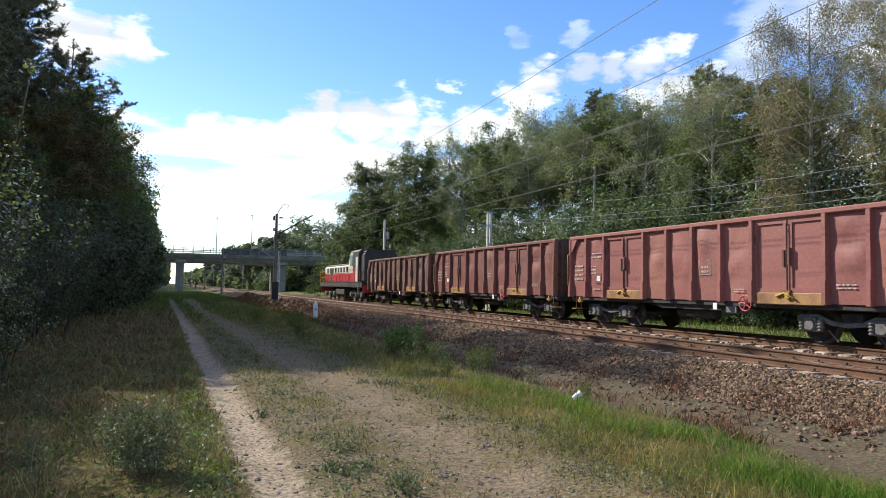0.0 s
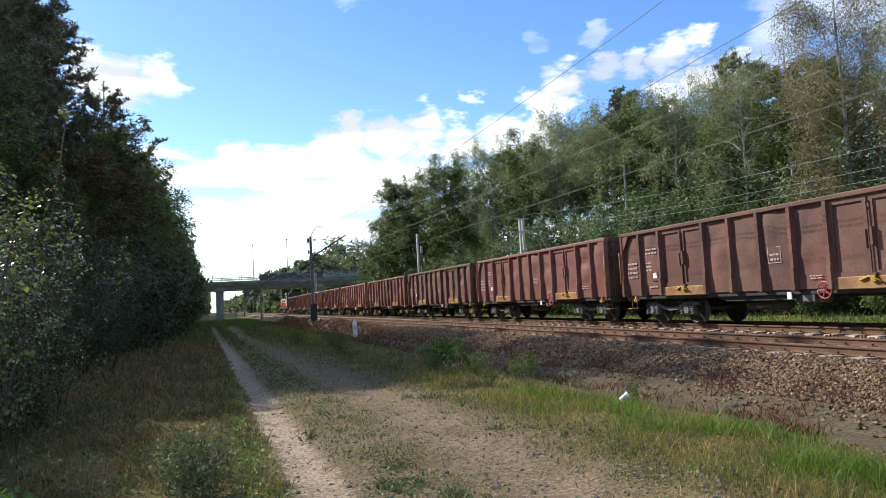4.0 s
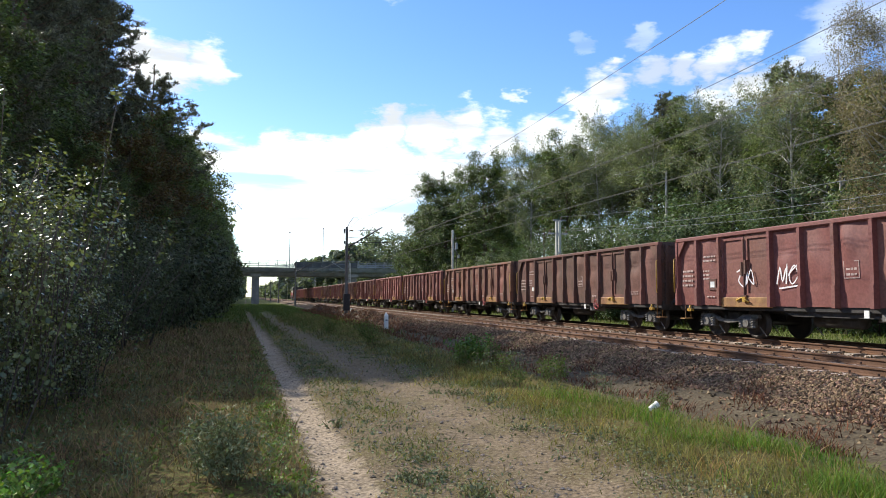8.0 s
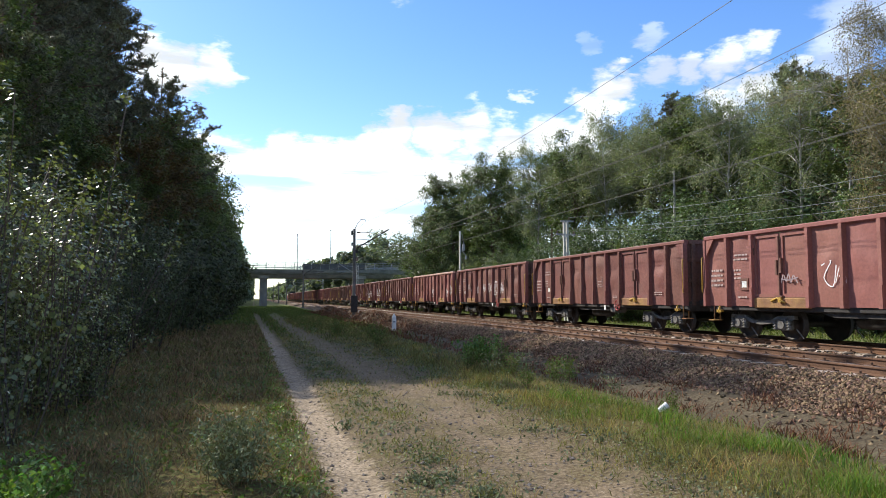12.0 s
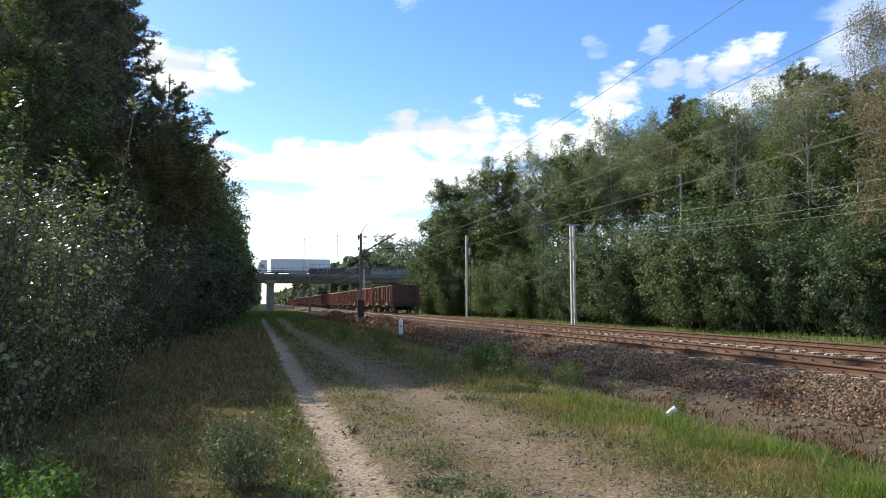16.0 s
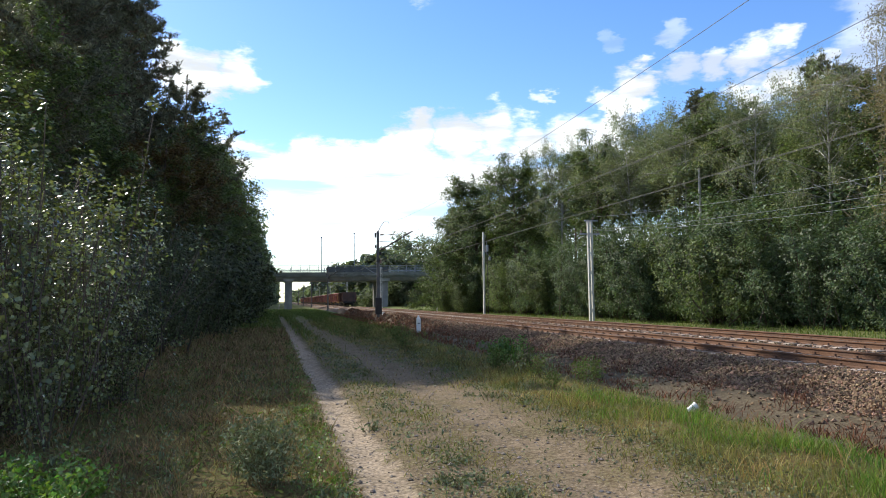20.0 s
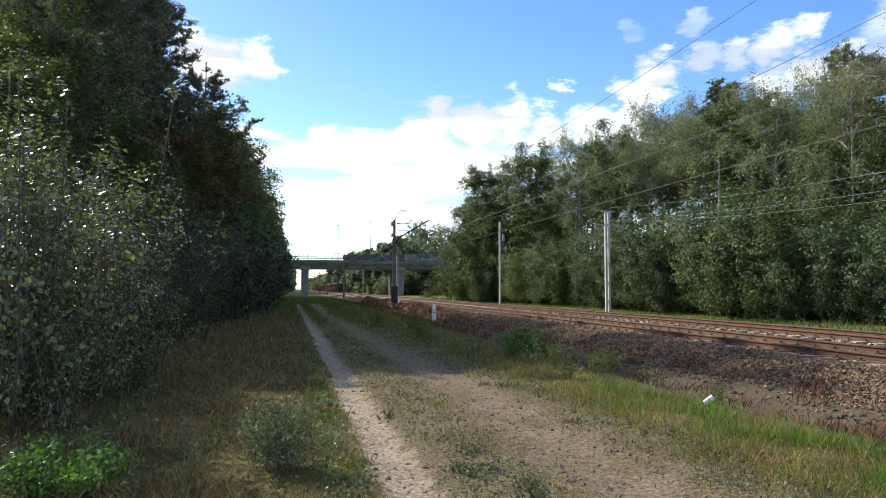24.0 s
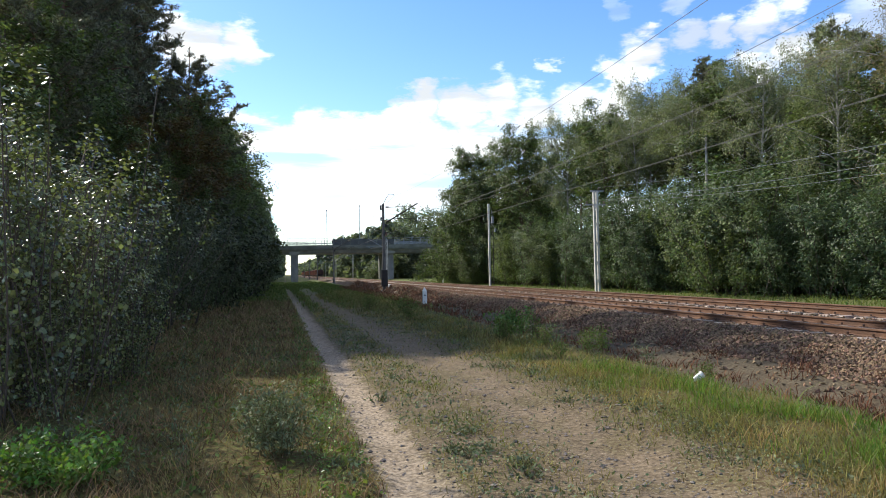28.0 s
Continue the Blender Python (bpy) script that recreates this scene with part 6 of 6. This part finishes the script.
        ring = [(0, 0.2 * math.cos(k * math.pi / 8), 0.2 * math.sin(k * math.pi / 8)) for k in range(17)]
        wheel.tube(ring, 0.018, 6)
        for k in range(5):
            wheel.rod((0, 0, 0), (0, 0.2 * math.cos(k * 1.257), 0.2 * math.sin(k * 1.257)), 0.014, 5)
        wheel.rod((-0.02, 0, 0), (0.2, 0, 0), 0.03, 8)
        part("brake_wheel", wheel, M_PINK, w, "pinkish-red brake handwheel", pose(side * 1.5, side * -1.95 * -1, 0.92, 0, 0, turn))
        for d, z, ww, hh, rows in ((0.55, 1.55, 0.55, 0.6, 4), (1.65, 2.3, 0.6, 0.25, 2), (1.5, 1.75, 0.3, 0.35, 3), (1.7, 1.2, 0.4, 0.1, 1), (11.3, 1.3, 0.5, 0.15, 2), (8.2, 1.2, 0.35, 0.12, 2)):
            mark(w, side, (yy(d) if side < 0 else -yy(d)), z, ww, hh, rows=rows)
        mark(w, side, (yy(6.95) if side < 0 else -yy(6.95)), 1.65, 0.45, 0.42, True)
        mark(w, side, (yy(6.95) if side < 0 else -yy(6.95)), 1.72, 0.3, 0.26, rows=2)
        fr = (yy(1.8) if side < 0 else -yy(1.8))
        part("label_holder", Shape().box(side * 1.44 - 0.03, side * 1.44 + 0.03, fr - 0.17, fr + 0.17, 1.42, 1.76), M_BROWNED, w, "brown label holder")
        if side < 0:
            part("label_card", Shape().box(side * 1.472, side * 1.470, fr - 0.1, fr + 0.1, 1.5, 1.68), M_WHITE, w, "white paper label")
    for e in (-1, 1):
        # the ends' shade is put into this darker brown
        part("end_wall", Shape().box(-1.38, 1.38, e * 6.42 - 0.03, e * 6.42 + 0.03, 1.0, ZT - 0.1), M_END_SHADE, w, "dark brown end wall with shade in its colour")
        for x in (-1.2, -0.42, 0.42, 1.2):
            part("end_rib", Shape().box(x - 0.06, x + 0.06, e * 6.49 - 0.06, e * 6.49 + 0.06, 0.95, ZT - 0.1, 0.01), M_END_SHADE, w)
        part("end_top_rail", Shape().box(-1.34, 1.34, e * 6.43 - 0.09, e * 6.43 + 0.09, ZT - 0.14, ZT - 0.003), M_END_SHADE, w)
        for z in (1.7, 2.4):
            part("end_beam", Shape().box(-1.38, 1.38, e * 6.47 - 0.05, e * 6.47 + 0.05, z, z + 0.12), M_END_SHADE, w)
        part("buffer_beam", Shape().box(-1.35, 1.35, e * 6.42 - 0.06, e * 6.42 + 0.06, 0.78, 1.08, 0.02), M_UNDER, w)
        for x in (-0.875, 0.875):
            part("buffer", Shape().rod((x, e * 6.45, 1.03), (x, e * 6.8, 1.03), 0.11, 12).rod((x, e * 6.78, 1.03), (x, e * 7.01, 1.03), 0.075, 12).lathe([(e * 6.97, 0.2), (e * 7.0, 0.225), (e * 7.02, 0.2)], (x, 0, 1.03), "y", 16), M_UNDER, w, "sooty round buffer")
        part("coupling", Shape().tube([(0, e * 6.45, 1.03), (0, e * 6.85, 1.02), (0, e * 7.0, 0.8), (0, e * 6.9, 0.55)], 0.04, 6), M_UNDER, w)
        part("brake_hose", Shape().tube([(0.35, e * 6.45, 0.95), (0.36, e * 6.75, 0.8), (0.33, e * 6.85, 0.5)], 0.025, 6), M_RUBBER, w)
        make_bogie(w, e * 4.5)
    part("air_reservoir", Shape().lathe([(-0.75, 0.05), (-0.7, 0.2), (0.7, 0.2), (0.75, 0.05)], (-0.75, 0.6, 0.62), "y", 14), M_UNDER, w, "dark air reservoir")
    part("brake_gear", Shape().box(-1.2, -0.9, -1.6, -0.9, 0.62, 0.86, 0.03).rod((-1.3, -1.25, 0.74), (1.3, -1.25, 0.74), 0.03, 6).box(-1.36, -1.3, -1.5, -1.15, 0.66, 0.82), M_GEAR, w)
    part("white_plate", Shape().box(-1.42, -1.40, -0.86, -0.72, 0.72, 0.9), M_WHITE, w, "small white plate")
    for x in (-1.25, 1.25):
        part("truss", Shape().prism([(-2.2, 0.84), (2.2, 0.84), (1.6, 0.7), (-1.6, 0.7)], "x", x - 0.04, x + 0.04), M_UNDER, w)
    return w


def curve_through(pts, n=4):
    """Points on a smooth curve through the given ones."""
    p = [pts[0]] + list(pts) + [pts[-1]]
    out = []
    for a, b, c, d in zip(p, p[1:], p[2:], p[3:]):
        for k in range(n):
            t = k / n
            out.append(tuple(0.5 * (2 * b[i] + (c[i] - a[i]) * t + (2 * a[i] - 5 * b[i] + 4 * c[i] - d[i]) * t * t + (3 * b[i] - a[i] - 3 * c[i] + d[i]) * t ** 3) for i in (0, 1)))
    return out + [tuple(pts[-1])]


def ribbon(pts, width, x):
    """A flat sprayed stroke through (y, z) points on a wagon's side."""
    v = []
    k = len(pts) - 1
    for i, (a, b) in enumerate(pts):
        (y0, z0), (y1, z1) = pts[max(i - 1, 0)], pts[min(i + 1, k)]
        l = math.hypot(y1 - y0, z1 - z0) or 1
        ny, nz = -(z1 - z0) / l * width / 2, (y1 - y0) / l * width / 2
        e = x - 0.0003 * i
        v += [(e, a + ny, b + nz), (e, a - ny, b - nz)]
    return v, [(2 * i, 2 * i + 1, 2 * i + 3, 2 * i + 2) for i in range(k)]


# free sprayed signs, each a few strokes in a unit square
SIGN_A = [[(0, .8), (.4, .95), (.1, .4), (.45, .1), (.6, .8)], [(.55, .2), (.8, .9), (.95, .2), (.7, .45)]]
SIGN_B = [[(0, .2), (.15, .8), (.25, .3), (.45, .9), (.4, .2)], [(.5, .5), (.75, .85), (.9, .5), (.65, .2), (.55, .55), (.95, .9)], [(.1, .05), (1, .15)]]
SIGN_C = [[(.5, 1), (.2, .93), (.5, .86), (.8, .93), (.5, 1)], [(.1, .35), (.2, .78), (.3, .4), (.4, .78), (.5, .4)], [(.55, .4), (.65, .75), (.85, .75), (.8, .35)], [(.5, .3), (.1, .25), (.15, 0), (.55, .05), (.5, .28)], [(.6, .1), (.75, .3), (.85, .05), (.65, .05)]]
SIGN_D = [[(0, .7), (.2, .9), (.15, .55), (.28, .6), (.1, .3), (.3, .1), (.02, .2), (.07, .45), (0, .7)], [(.3, .85), (.42, .95), (.52, .8), (.5, .55), (.4, .5), (.42, .2), (.34, .25), (.3, .85)],
          [(.5, .2), (.6, .75), (.75, .7), (.7, .45), (.62, .4), (.8, .15), (.66, .2), (.5, .2)], [(.78, .7), (.84, .2), (1, .15), (.95, .55), (.85, .75)]]
SIGN_E = [[(0, .2), (.15, .9), (.3, .3), (.45, .95), (.6, .2), (.75, .8), (1, .1)], [(0, .5), (.5, .4), (1, .6)]]
SIGN_F = [[(.05, .1), (.3, .95), (.35, .2), (.7, .9), (.55, .1), (.95, .6)], [(.1, .5), (.9, .35)]]
SIGN_H = [[(.02, .1), (0, .85), (.3, .92), (.3, .75), (.12, .7), (.12, .55), (.26, .55), (.26, .42), (.12, .4), (.12, .22), (.32, .2), (.32, .05), (.02, .1)], [(.4, .05), (.4, .95), (.5, .9), (.5, .55), (.62, .95), (.68, .85), (.56, .5), (.72, .1), (.6, .05), (.5, .4), (.5, .05), (.4, .05)],
          [(.98, .85), (.8, .9), (.74, .6), (.88, .45), (.8, .2), (.7, .2), (.76, .02), (.95, .1), (1, .5), (.86, .62), (.88, .75), (.98, .85)]]
SIGN_G = [[(0, 1), (.25, .6)], [(.1, .65), (1, 0)]]


def add_graffiti(w, blocks, material=None):
    """blocks: sign, distance of its middle behind the wagon's front, foot, width, height, stroke."""
    for sign, d, z, ww, h, width in blocks:
        s = Shape()
        for k, st in enumerate(sign):
            pts = curve_through([(BODY / 2 - (d + (u - 0.5) * ww), z + v * h) for u, v in st])
            s.add(*ribbon(pts, width * (1 + 0.2 * math.sin(5 * k)), -1.474 - 0.002 * k))
        part("graffiti", s, material or M_SPRAY, w, {None: "sprayed white scrawl", M_DULL_SPRAY: "faint grey scrawl"}.get(material, "dark sprayed scrawl"))


def wagon_pose(i, t=0.0):
    return pose(TRAIN_X, TAIL0 - PITCH * i + BODY / 2 + SPEED * t, RAIL_Z)


def repaint(w, old, fresh):
    for o in w.children_recursive:
        if o.type == "MESH" and o.data.materials[0] == old:
            o.material_slots[0].link = "OBJECT"
            o.material_slots[0].material = fresh


def build_train():
    first = make_wagon(wagon_pose(1))
    wagons = [first]
    for i in range(2, 23):
        c = copy_thing(first, wagon_pose(i))
        wagons.append(c)
        for b in c.children:
            for s in b.children:
                if s.name.startswith("wheelset"):
                    WHEELS.append((s, s.matrix_basis.translation.y, 0.46))
    brown, dark, faded = (1, 7, 9, 14, 22), (13,), (3, 5, 11, 18, 21)
    words = {16: "red open goods wagon covered with large white graffiti", 18: "faded red open goods wagon with pale top rail and graffiti"}
    for i, w in enumerate(wagons, 1):
        if i in brown:
            repaint(w, M_RED_OXIDE, M_BROWNED)
            tagged(w, "rust-brown weathered open goods wagon with yellow door sills")
        elif i in dark:
            repaint(w, M_RED_OXIDE, M_DUSTY)
            tagged(w, "dust-brown open goods wagon with red showing through")
        elif i in faded:
            repaint(w, M_RED_OXIDE, M_PINKISH)
            tagged(w, "faded red open goods wagon with yellow door sills")
        if i in words:
            tagged(w, words[i])
        MOVING.append((w, TRAIN_X, TAIL0 - PITCH * i + BODY / 2))
    g = wagons
    add_graffiti(g[14], [(SIGN_A, 3.3, 1.45, 0.75, 0.6, 0.045), (SIGN_B, 4.95, 1.4, 0.85, 0.75, 0.045)])
    add_graffiti(g[15], [(SIGN_H, 3.05, 1.25, 1.75, 0.95, 0.045), (SIGN_C, 4.95, 1.25, 0.7, 1.0, 0.032), (SIGN_D, 9.75, 1.35, 2.0, 1.05, 0.05), (SIGN_G, 11.1, 1.3, 0.55, 0.9, 0.05)])
    add_graffiti(g[15], [(SIGN_E, 4.0, 1.3, 1.2, 0.85, 0.09)], M_DULL_SPRAY)
    add_graffiti(g[15], [(SIGN_E, 11.4, 1.4, 0.75, 0.45, 0.06)], M_BLACK_SPRAY)
    add_graffiti(g[17], [(SIGN_B, 7.05, 1.3, 0.8, 0.75, 0.04), (SIGN_F, 11.35, 1.4, 0.8, 0.75, 0.045), (SIGN_A, 12.4, 1.4, 0.8, 0.75, 0.045)])
    add_graffiti(g[18], [(SIGN_F, 5.95, 1.5, 0.6, 0.6, 0.032), (SIGN_A, 7.05, 1.5, 0.65, 0.65, 0.032), (SIGN_C, 8.12, 1.4, 0.75, 0.8, 0.032), (SIGN_F, 9.2, 1.4, 0.7, 0.75, 0.032)])
    add_graffiti(g[18], [(SIGN_E, 2.9, 1.6, 0.8, 0.55, 0.05), (SIGN_B, 4.6, 1.5, 0.5, 0.5, 0.04)], M_DULL_SPRAY)
    add_graffiti(g[20], [(SIGN_A, 5.1, 1.4, 0.8, 0.75, 0.032)])
    add_graffiti(g[20], [(SIGN_E, 3.6, 1.55, 0.6, 0.3, 0.04)], M_DULL_SPRAY)
    # pale worn top rail of one wagon
    for o in g[17].children:
        if o.name.startswith("top_rail"):
            o.material_slots[0].link = "OBJECT"
            o.material_slots[0].material = M_CREAM_RAIL


M_CREAM_RAIL = mat("pale_pink_paint", (0.5, 0.3, 0.24), 0.6, var=0.15, scale=2)


def make_locomotive():
    y0 = TAIL0 + 0.5 + 8.45
    l = thing("diesel_locomotive", pose(TRAIN_X, y0, RAIL_Z), "red and cream diesel locomotive with a raised cab", "locomotive")
    part("frame", Shape().box(-1.5, 1.5, -8.0, 8.0, 1.1, 1.48, 0.04), M_ROOF, l, "dark main frame")
    part("walkway", Shape().box(-1.52, 1.52, -8.05, 8.05, 1.482, 1.53), M_UNDER, l)
    part("hood_side", Shape().box(-1.25, 1.25, -3.6, 6.9, 1.53, 2.25, 0.03), M_RED, l, "red lower hood")
    part("hood_top", Shape().box(-1.25, 1.25, -3.6, 6.9, 2.254, 2.95, 0.08), M_CREAM, l, "cream upper hood")
    part("hood_roof", Shape().box(-1.1, 1.1, -3.6, 6.85, 2.954, 3.1, 0.06), M_GEAR, l, "dusty grey hood roof")
    for side in (-1, 1):
        for k in range(9):
            yk = -3.2 + 1.1 * k
            part("hood_door", Shape().box(side * 1.26 - 0.015, side * 1.26 + 0.015, yk - 0.45, yk + 0.45, 1.62, 2.2), M_RED, l, at=None)
            if k % 2 == 0:
                part("vent", Shape().box(side * 1.265 - 0.01, side * 1.265 + 0.01, yk - 0.3, yk + 0.3, 2.4, 2.8), M_ROOF, l, "dark louvred vent")
            else:
                part("window", Shape().box(side * 1.26 - 0.012, side * 1.26 + 0.012, yk - 0.3, yk + 0.3, 2.4, 2.8), M_GLASS, l)
        part("side_door", Shape().box(side * 1.27 - 0.02, side * 1.27 + 0.02, 3.6, 4.35, 1.56, 2.8), M_ROOF, l, "dark side door")
        for z in (2.0, 2.5):
            part("hand_rail", Shape().rod((side * 1.47, 5.6, z), (side * 1.47, 8.0, z), 0.03, 6), M_YELLOW, l, "yellow railing")
        for yk in (5.6, 6.4, 7.2, 8.0):
            part("rail_post", Shape().rod((side * 1.47, yk, 1.5), (side * 1.47, yk, 2.5), 0.03, 6), M_YELLOW, l, "yellow railing")
        part("cab_window", Shape().box(side * 1.5 - 0.02, side * 1.5 + 0.02, -4.95, -4.1, 2.85, 3.7), M_SKYGLASS, l, "cab side window with the sky's reflection in its colour")
        part("cab_door", Shape().box(side * 1.5 - 0.03, side * 1.5 + 0.03, -6.7, -6.05, 1.55, 3.5), M_CREAM, l)
        part("ladder", Shape().box(side * 1.5 - 0.03, side * 1.5 + 0.03, -7.3, -7.25, 0.5, 2.6).box(side * 1.5 - 0.03, side * 1.5 + 0.03, -6.85, -6.8, 0.5, 2.6).box(side * 1.5 - 0.03, side * 1.5 + 0.03, -7.3, -6.8, 0.6, 0.64).box(side * 1.5 - 0.03, side * 1.5 + 0.03, -7.3, -6.8, 1.0, 1.04), M_GEAR, l)
    for z in (2.0, 2.5):
        part("hand_rail", Shape().rod((-1.47, 8.0, z), (1.47, 8.0, z), 0.03, 6), M_YELLOW, l, "yellow railing")
    for x in (-0.75, 0.0, 0.75):
        part("rail_post", Shape().rod((x, 8.0, 1.5), (x, 8.0, 2.5), 0.03, 6), M_YELLOW, l, "yellow railing")
    part("cab_lower", Shape().box(-1.48, 1.48, -6.8, -3.6, 1.53, 2.25, 0.03), M_RED, l, "red cab side")
    part("cab_front", Shape().prism([(-5.0, 2.254), (-3.6, 2.254), (-3.6, 2.9), (-3.75, 3.35), (-4.1, 3.8), (-4.3, 3.9), (-5.0, 3.9)], "x", -1.48, 1.48), M_CREAM, l, "cream cab front with a slanted windscreen")
    part("cab_rear", Shape().box(-1.476, 1.476, -6.8, -5.003, 2.254, 3.9, 0.06), M_ROOF, l, "dark rear part of the cab")
    part("cab_band", Shape().box(-1.482, 1.482, -5.9, -5.05, 1.6, 2.6), M_RED, l, "red cab door panel")
    part("windscreen", Shape().add([(-1.38, -3.585, 2.96), (1.38, -3.585, 2.96), (1.38, -4.06, 3.79), (-1.38, -4.06, 3.79)], [(0, 1, 2, 3)]).add([(-1.38, -3.61, 2.94), (1.38, -3.61, 2.94), (1.38, -4.09, 3.77), (-1.38, -4.09, 3.77)], [(3, 2, 1, 0)]), M_SKYGLASS, l, "pale windscreen with the sky's reflection in its colour")
    part("cab_roof", Shape().prism([(-1.5, 3.9), (1.5, 3.9), (1.3, 4.08), (-1.3, 4.08)], "y", -7.0, -4.0), M_ROOF, l, "dark cab roof")
    part("rear_hood", Shape().box(-1.3, 1.3, -7.9, -6.8, 1.53, 3.75, 0.1), M_ROOF, l, "dark rear hood")
    part("rear_roof", Shape().box(-1.2, 1.2, -7.9, -6.8, 3.75, 3.95, 0.08), M_ROOF, l)
    part("exhaust", Shape().rod((0, 0.5, 3.1), (0, 0.5, 3.3), 0.2, 12), M_ROOF, l)
    part("fuel_tank", Shape().box(-1.35, 1.35, -1.6, 1.6, 0.35, 1.05, 0.15), M_UNDER, l, "sooty fuel tank")
    for e in (-1, 1):
        part("buffer_beam", Shape().box(-1.4, 1.4, e * 8.0 - 0.06, e * 8.0 + 0.06, 0.7, 1.3, 0.03), M_RED, l)
        for x in (-0.875, 0.875):
            part("buffer", Shape().rod((x, e * 8.0, 1.03), (x, e * 8.45, 1.03), 0.1, 12).lathe([(e * 8.4, 0.2), (e * 8.44, 0.24), (e * 8.46, 0.2)], (x, 0, 1.03), "y", 16), M_UNDER, l)
        b = part("bogie", Shape().box(-0.95, 0.95, -1.9, 1.9, 0.55, 0.85, 0.04), M_UNDER, l, "three-axle bogie", pose(0, e * 4.9, 0))
        for side in (-1, 1):
            part("side_frame", Shape().box(side * 1.05 - 0.07, side * 1.05 + 0.07, -2.2, 2.2, 0.55, 0.85, 0.03), M_UNDER, b)
            for k in (-1.75, 0, 1.75):
                part("axle_box", Shape().box(side * 1.08 - 0.12, side * 1.08 + 0.12, k - 0.2, k + 0.2, 0.32, 0.7, 0.04), M_GEAR, b)
        for k in (-1.75, 0, 1.75):
            wheelset(b, k, 0.5)
    MOVING.append((l, TRAIN_X, y0))


make_locomotive()
build_train()


# ---- road traffic on the bridge ----
def road_wheel(parent, x, y, r):
    t = part("tyre", Shape().lathe([(-0.14, r * 0.7), (-0.14, r * 0.95), (-0.1, r), (0.1, r), (0.14, r * 0.95), (0.14, r * 0.7)], (0, 0, 0), "y", 18), M_RUBBER, parent, at=pose(x, y, r))
    part("rim", Shape().lathe([(-0.1, r * 0.3), (-0.12, r * 0.68), (0.12, r * 0.68), (0.1, r * 0.3)], (0, 0, 0), "y", 14), M_STEEL, t)


def make_lorry():
    """Runs towards -x; the origin is below its front."""
    l = thing("articulated_lorry", pose(0, 0, 0), "white articulated lorry with a long box trailer on the bridge", "lorry")
    part("cab", Shape().prism([(0.15, 0.7), (2.2, 0.7), (2.2, 3.75), (0.9, 3.8), (0.35, 3.0), (0.05, 1.9), (0.05, 0.8)], "y", -1.22, 1.22), M_TRUCK, l, "white driver's cab")
    part("windscreen", Shape().prism([(0.02, 1.95), (0.3, 2.85), (0.34, 2.85), (0.07, 1.95)], "y", -1.1, 1.1), M_GLASS, l)
    part("side_window", Shape().box(0.6, 1.5, -1.235, 1.235, 1.95, 2.7), M_GLASS, l)
    part("bumper", Shape().box(0.0, 0.35, -1.2, 1.2, 0.35, 0.8, 0.05), M_RUBBER, l)
    part("chassis", Shape().box(0.4, 16.2, -0.45, 0.45, 0.75, 1.05), M_DARK_STEEL, l)
    part("trailer_box", Shape().box(3.0, 16.6, -1.27, 1.27, 1.15, 4.0, 0.04), M_TRUCK, l, "white trailer box")
    part("side_guard", Shape().box(7.2, 11.2, -1.25, -1.2, 0.5, 1.0).box(7.2, 11.2, 1.2, 1.25, 0.5, 1.0), M_STEEL, l)
    for x in (1.1, 4.3, 12.3, 13.6, 14.9):
        for y in (-1.05, 1.05):
            road_wheel(l, x, y, 0.5)
    return l


def make_car(label):
    c = thing("car", pose(0, 0, 0), label, "car", "cars on the bridge")
    part("body", Shape().prism([(-2.1, 0.3), (2.1, 0.3), (2.15, 0.7), (1.2, 0.9), (-1.9, 0.95), (-2.15, 0.75)], "y", -0.85, 0.85), M_CAR, c, "dark lower body")
    part("cabin", Shape().prism([(-1.8, 0.94), (1.15, 0.9), (0.4, 1.42), (-1.2, 1.45)], "y", -0.72, 0.72), M_GLASS, c, "dark glazed cabin")
    part("roof", Shape().prism([(-1.15, 1.43), (0.38, 1.42), (0.2, 1.48), (-1.0, 1.5)], "y", -0.7, 0.7), M_CAR, c)
    for x in (-1.3, 1.35):
        for y in (-0.75, 0.75):
            road_wheel(c, x, y, 0.32)
    return c


LORRY = make_lorry()
CAR_OUT = make_car("dark car driving over the bridge along its near lane")
CAR_BACK = make_car("dark car driving over the bridge along its far lane")


def motions():
    for w, x, y in MOVING:
        walk(w, [(t, pose(x, y + SPEED * t, RAIL_Z)) for t in (0, 7, 14, 21, 28)])
    walk(LORRY, [(t, pose(21.6 - 22.6 * (t - 15), 168.2, 7.96)) for t in (0, 7, 14, 21, 28)])
    walk(CAR_OUT, [(t, pose(7.8 + 24.5 * (t - 17), 162.6, 7.96)) for t in (0, 7, 14, 21, 28)])
    walk(CAR_BACK, [(t, pose(4.6 - 21.0 * (t - 20.5), 167.8, 7.96, 0, 0, 180)) for t in (0, 7, 14, 21, 28)])
    steps = range(0, 841)
    for ws, y, r in WHEELS:
        walk(ws, [(k / 30, pose(0, y, r, -math.degrees(SPEED * k / 30 / r))) for k in steps])


motions()
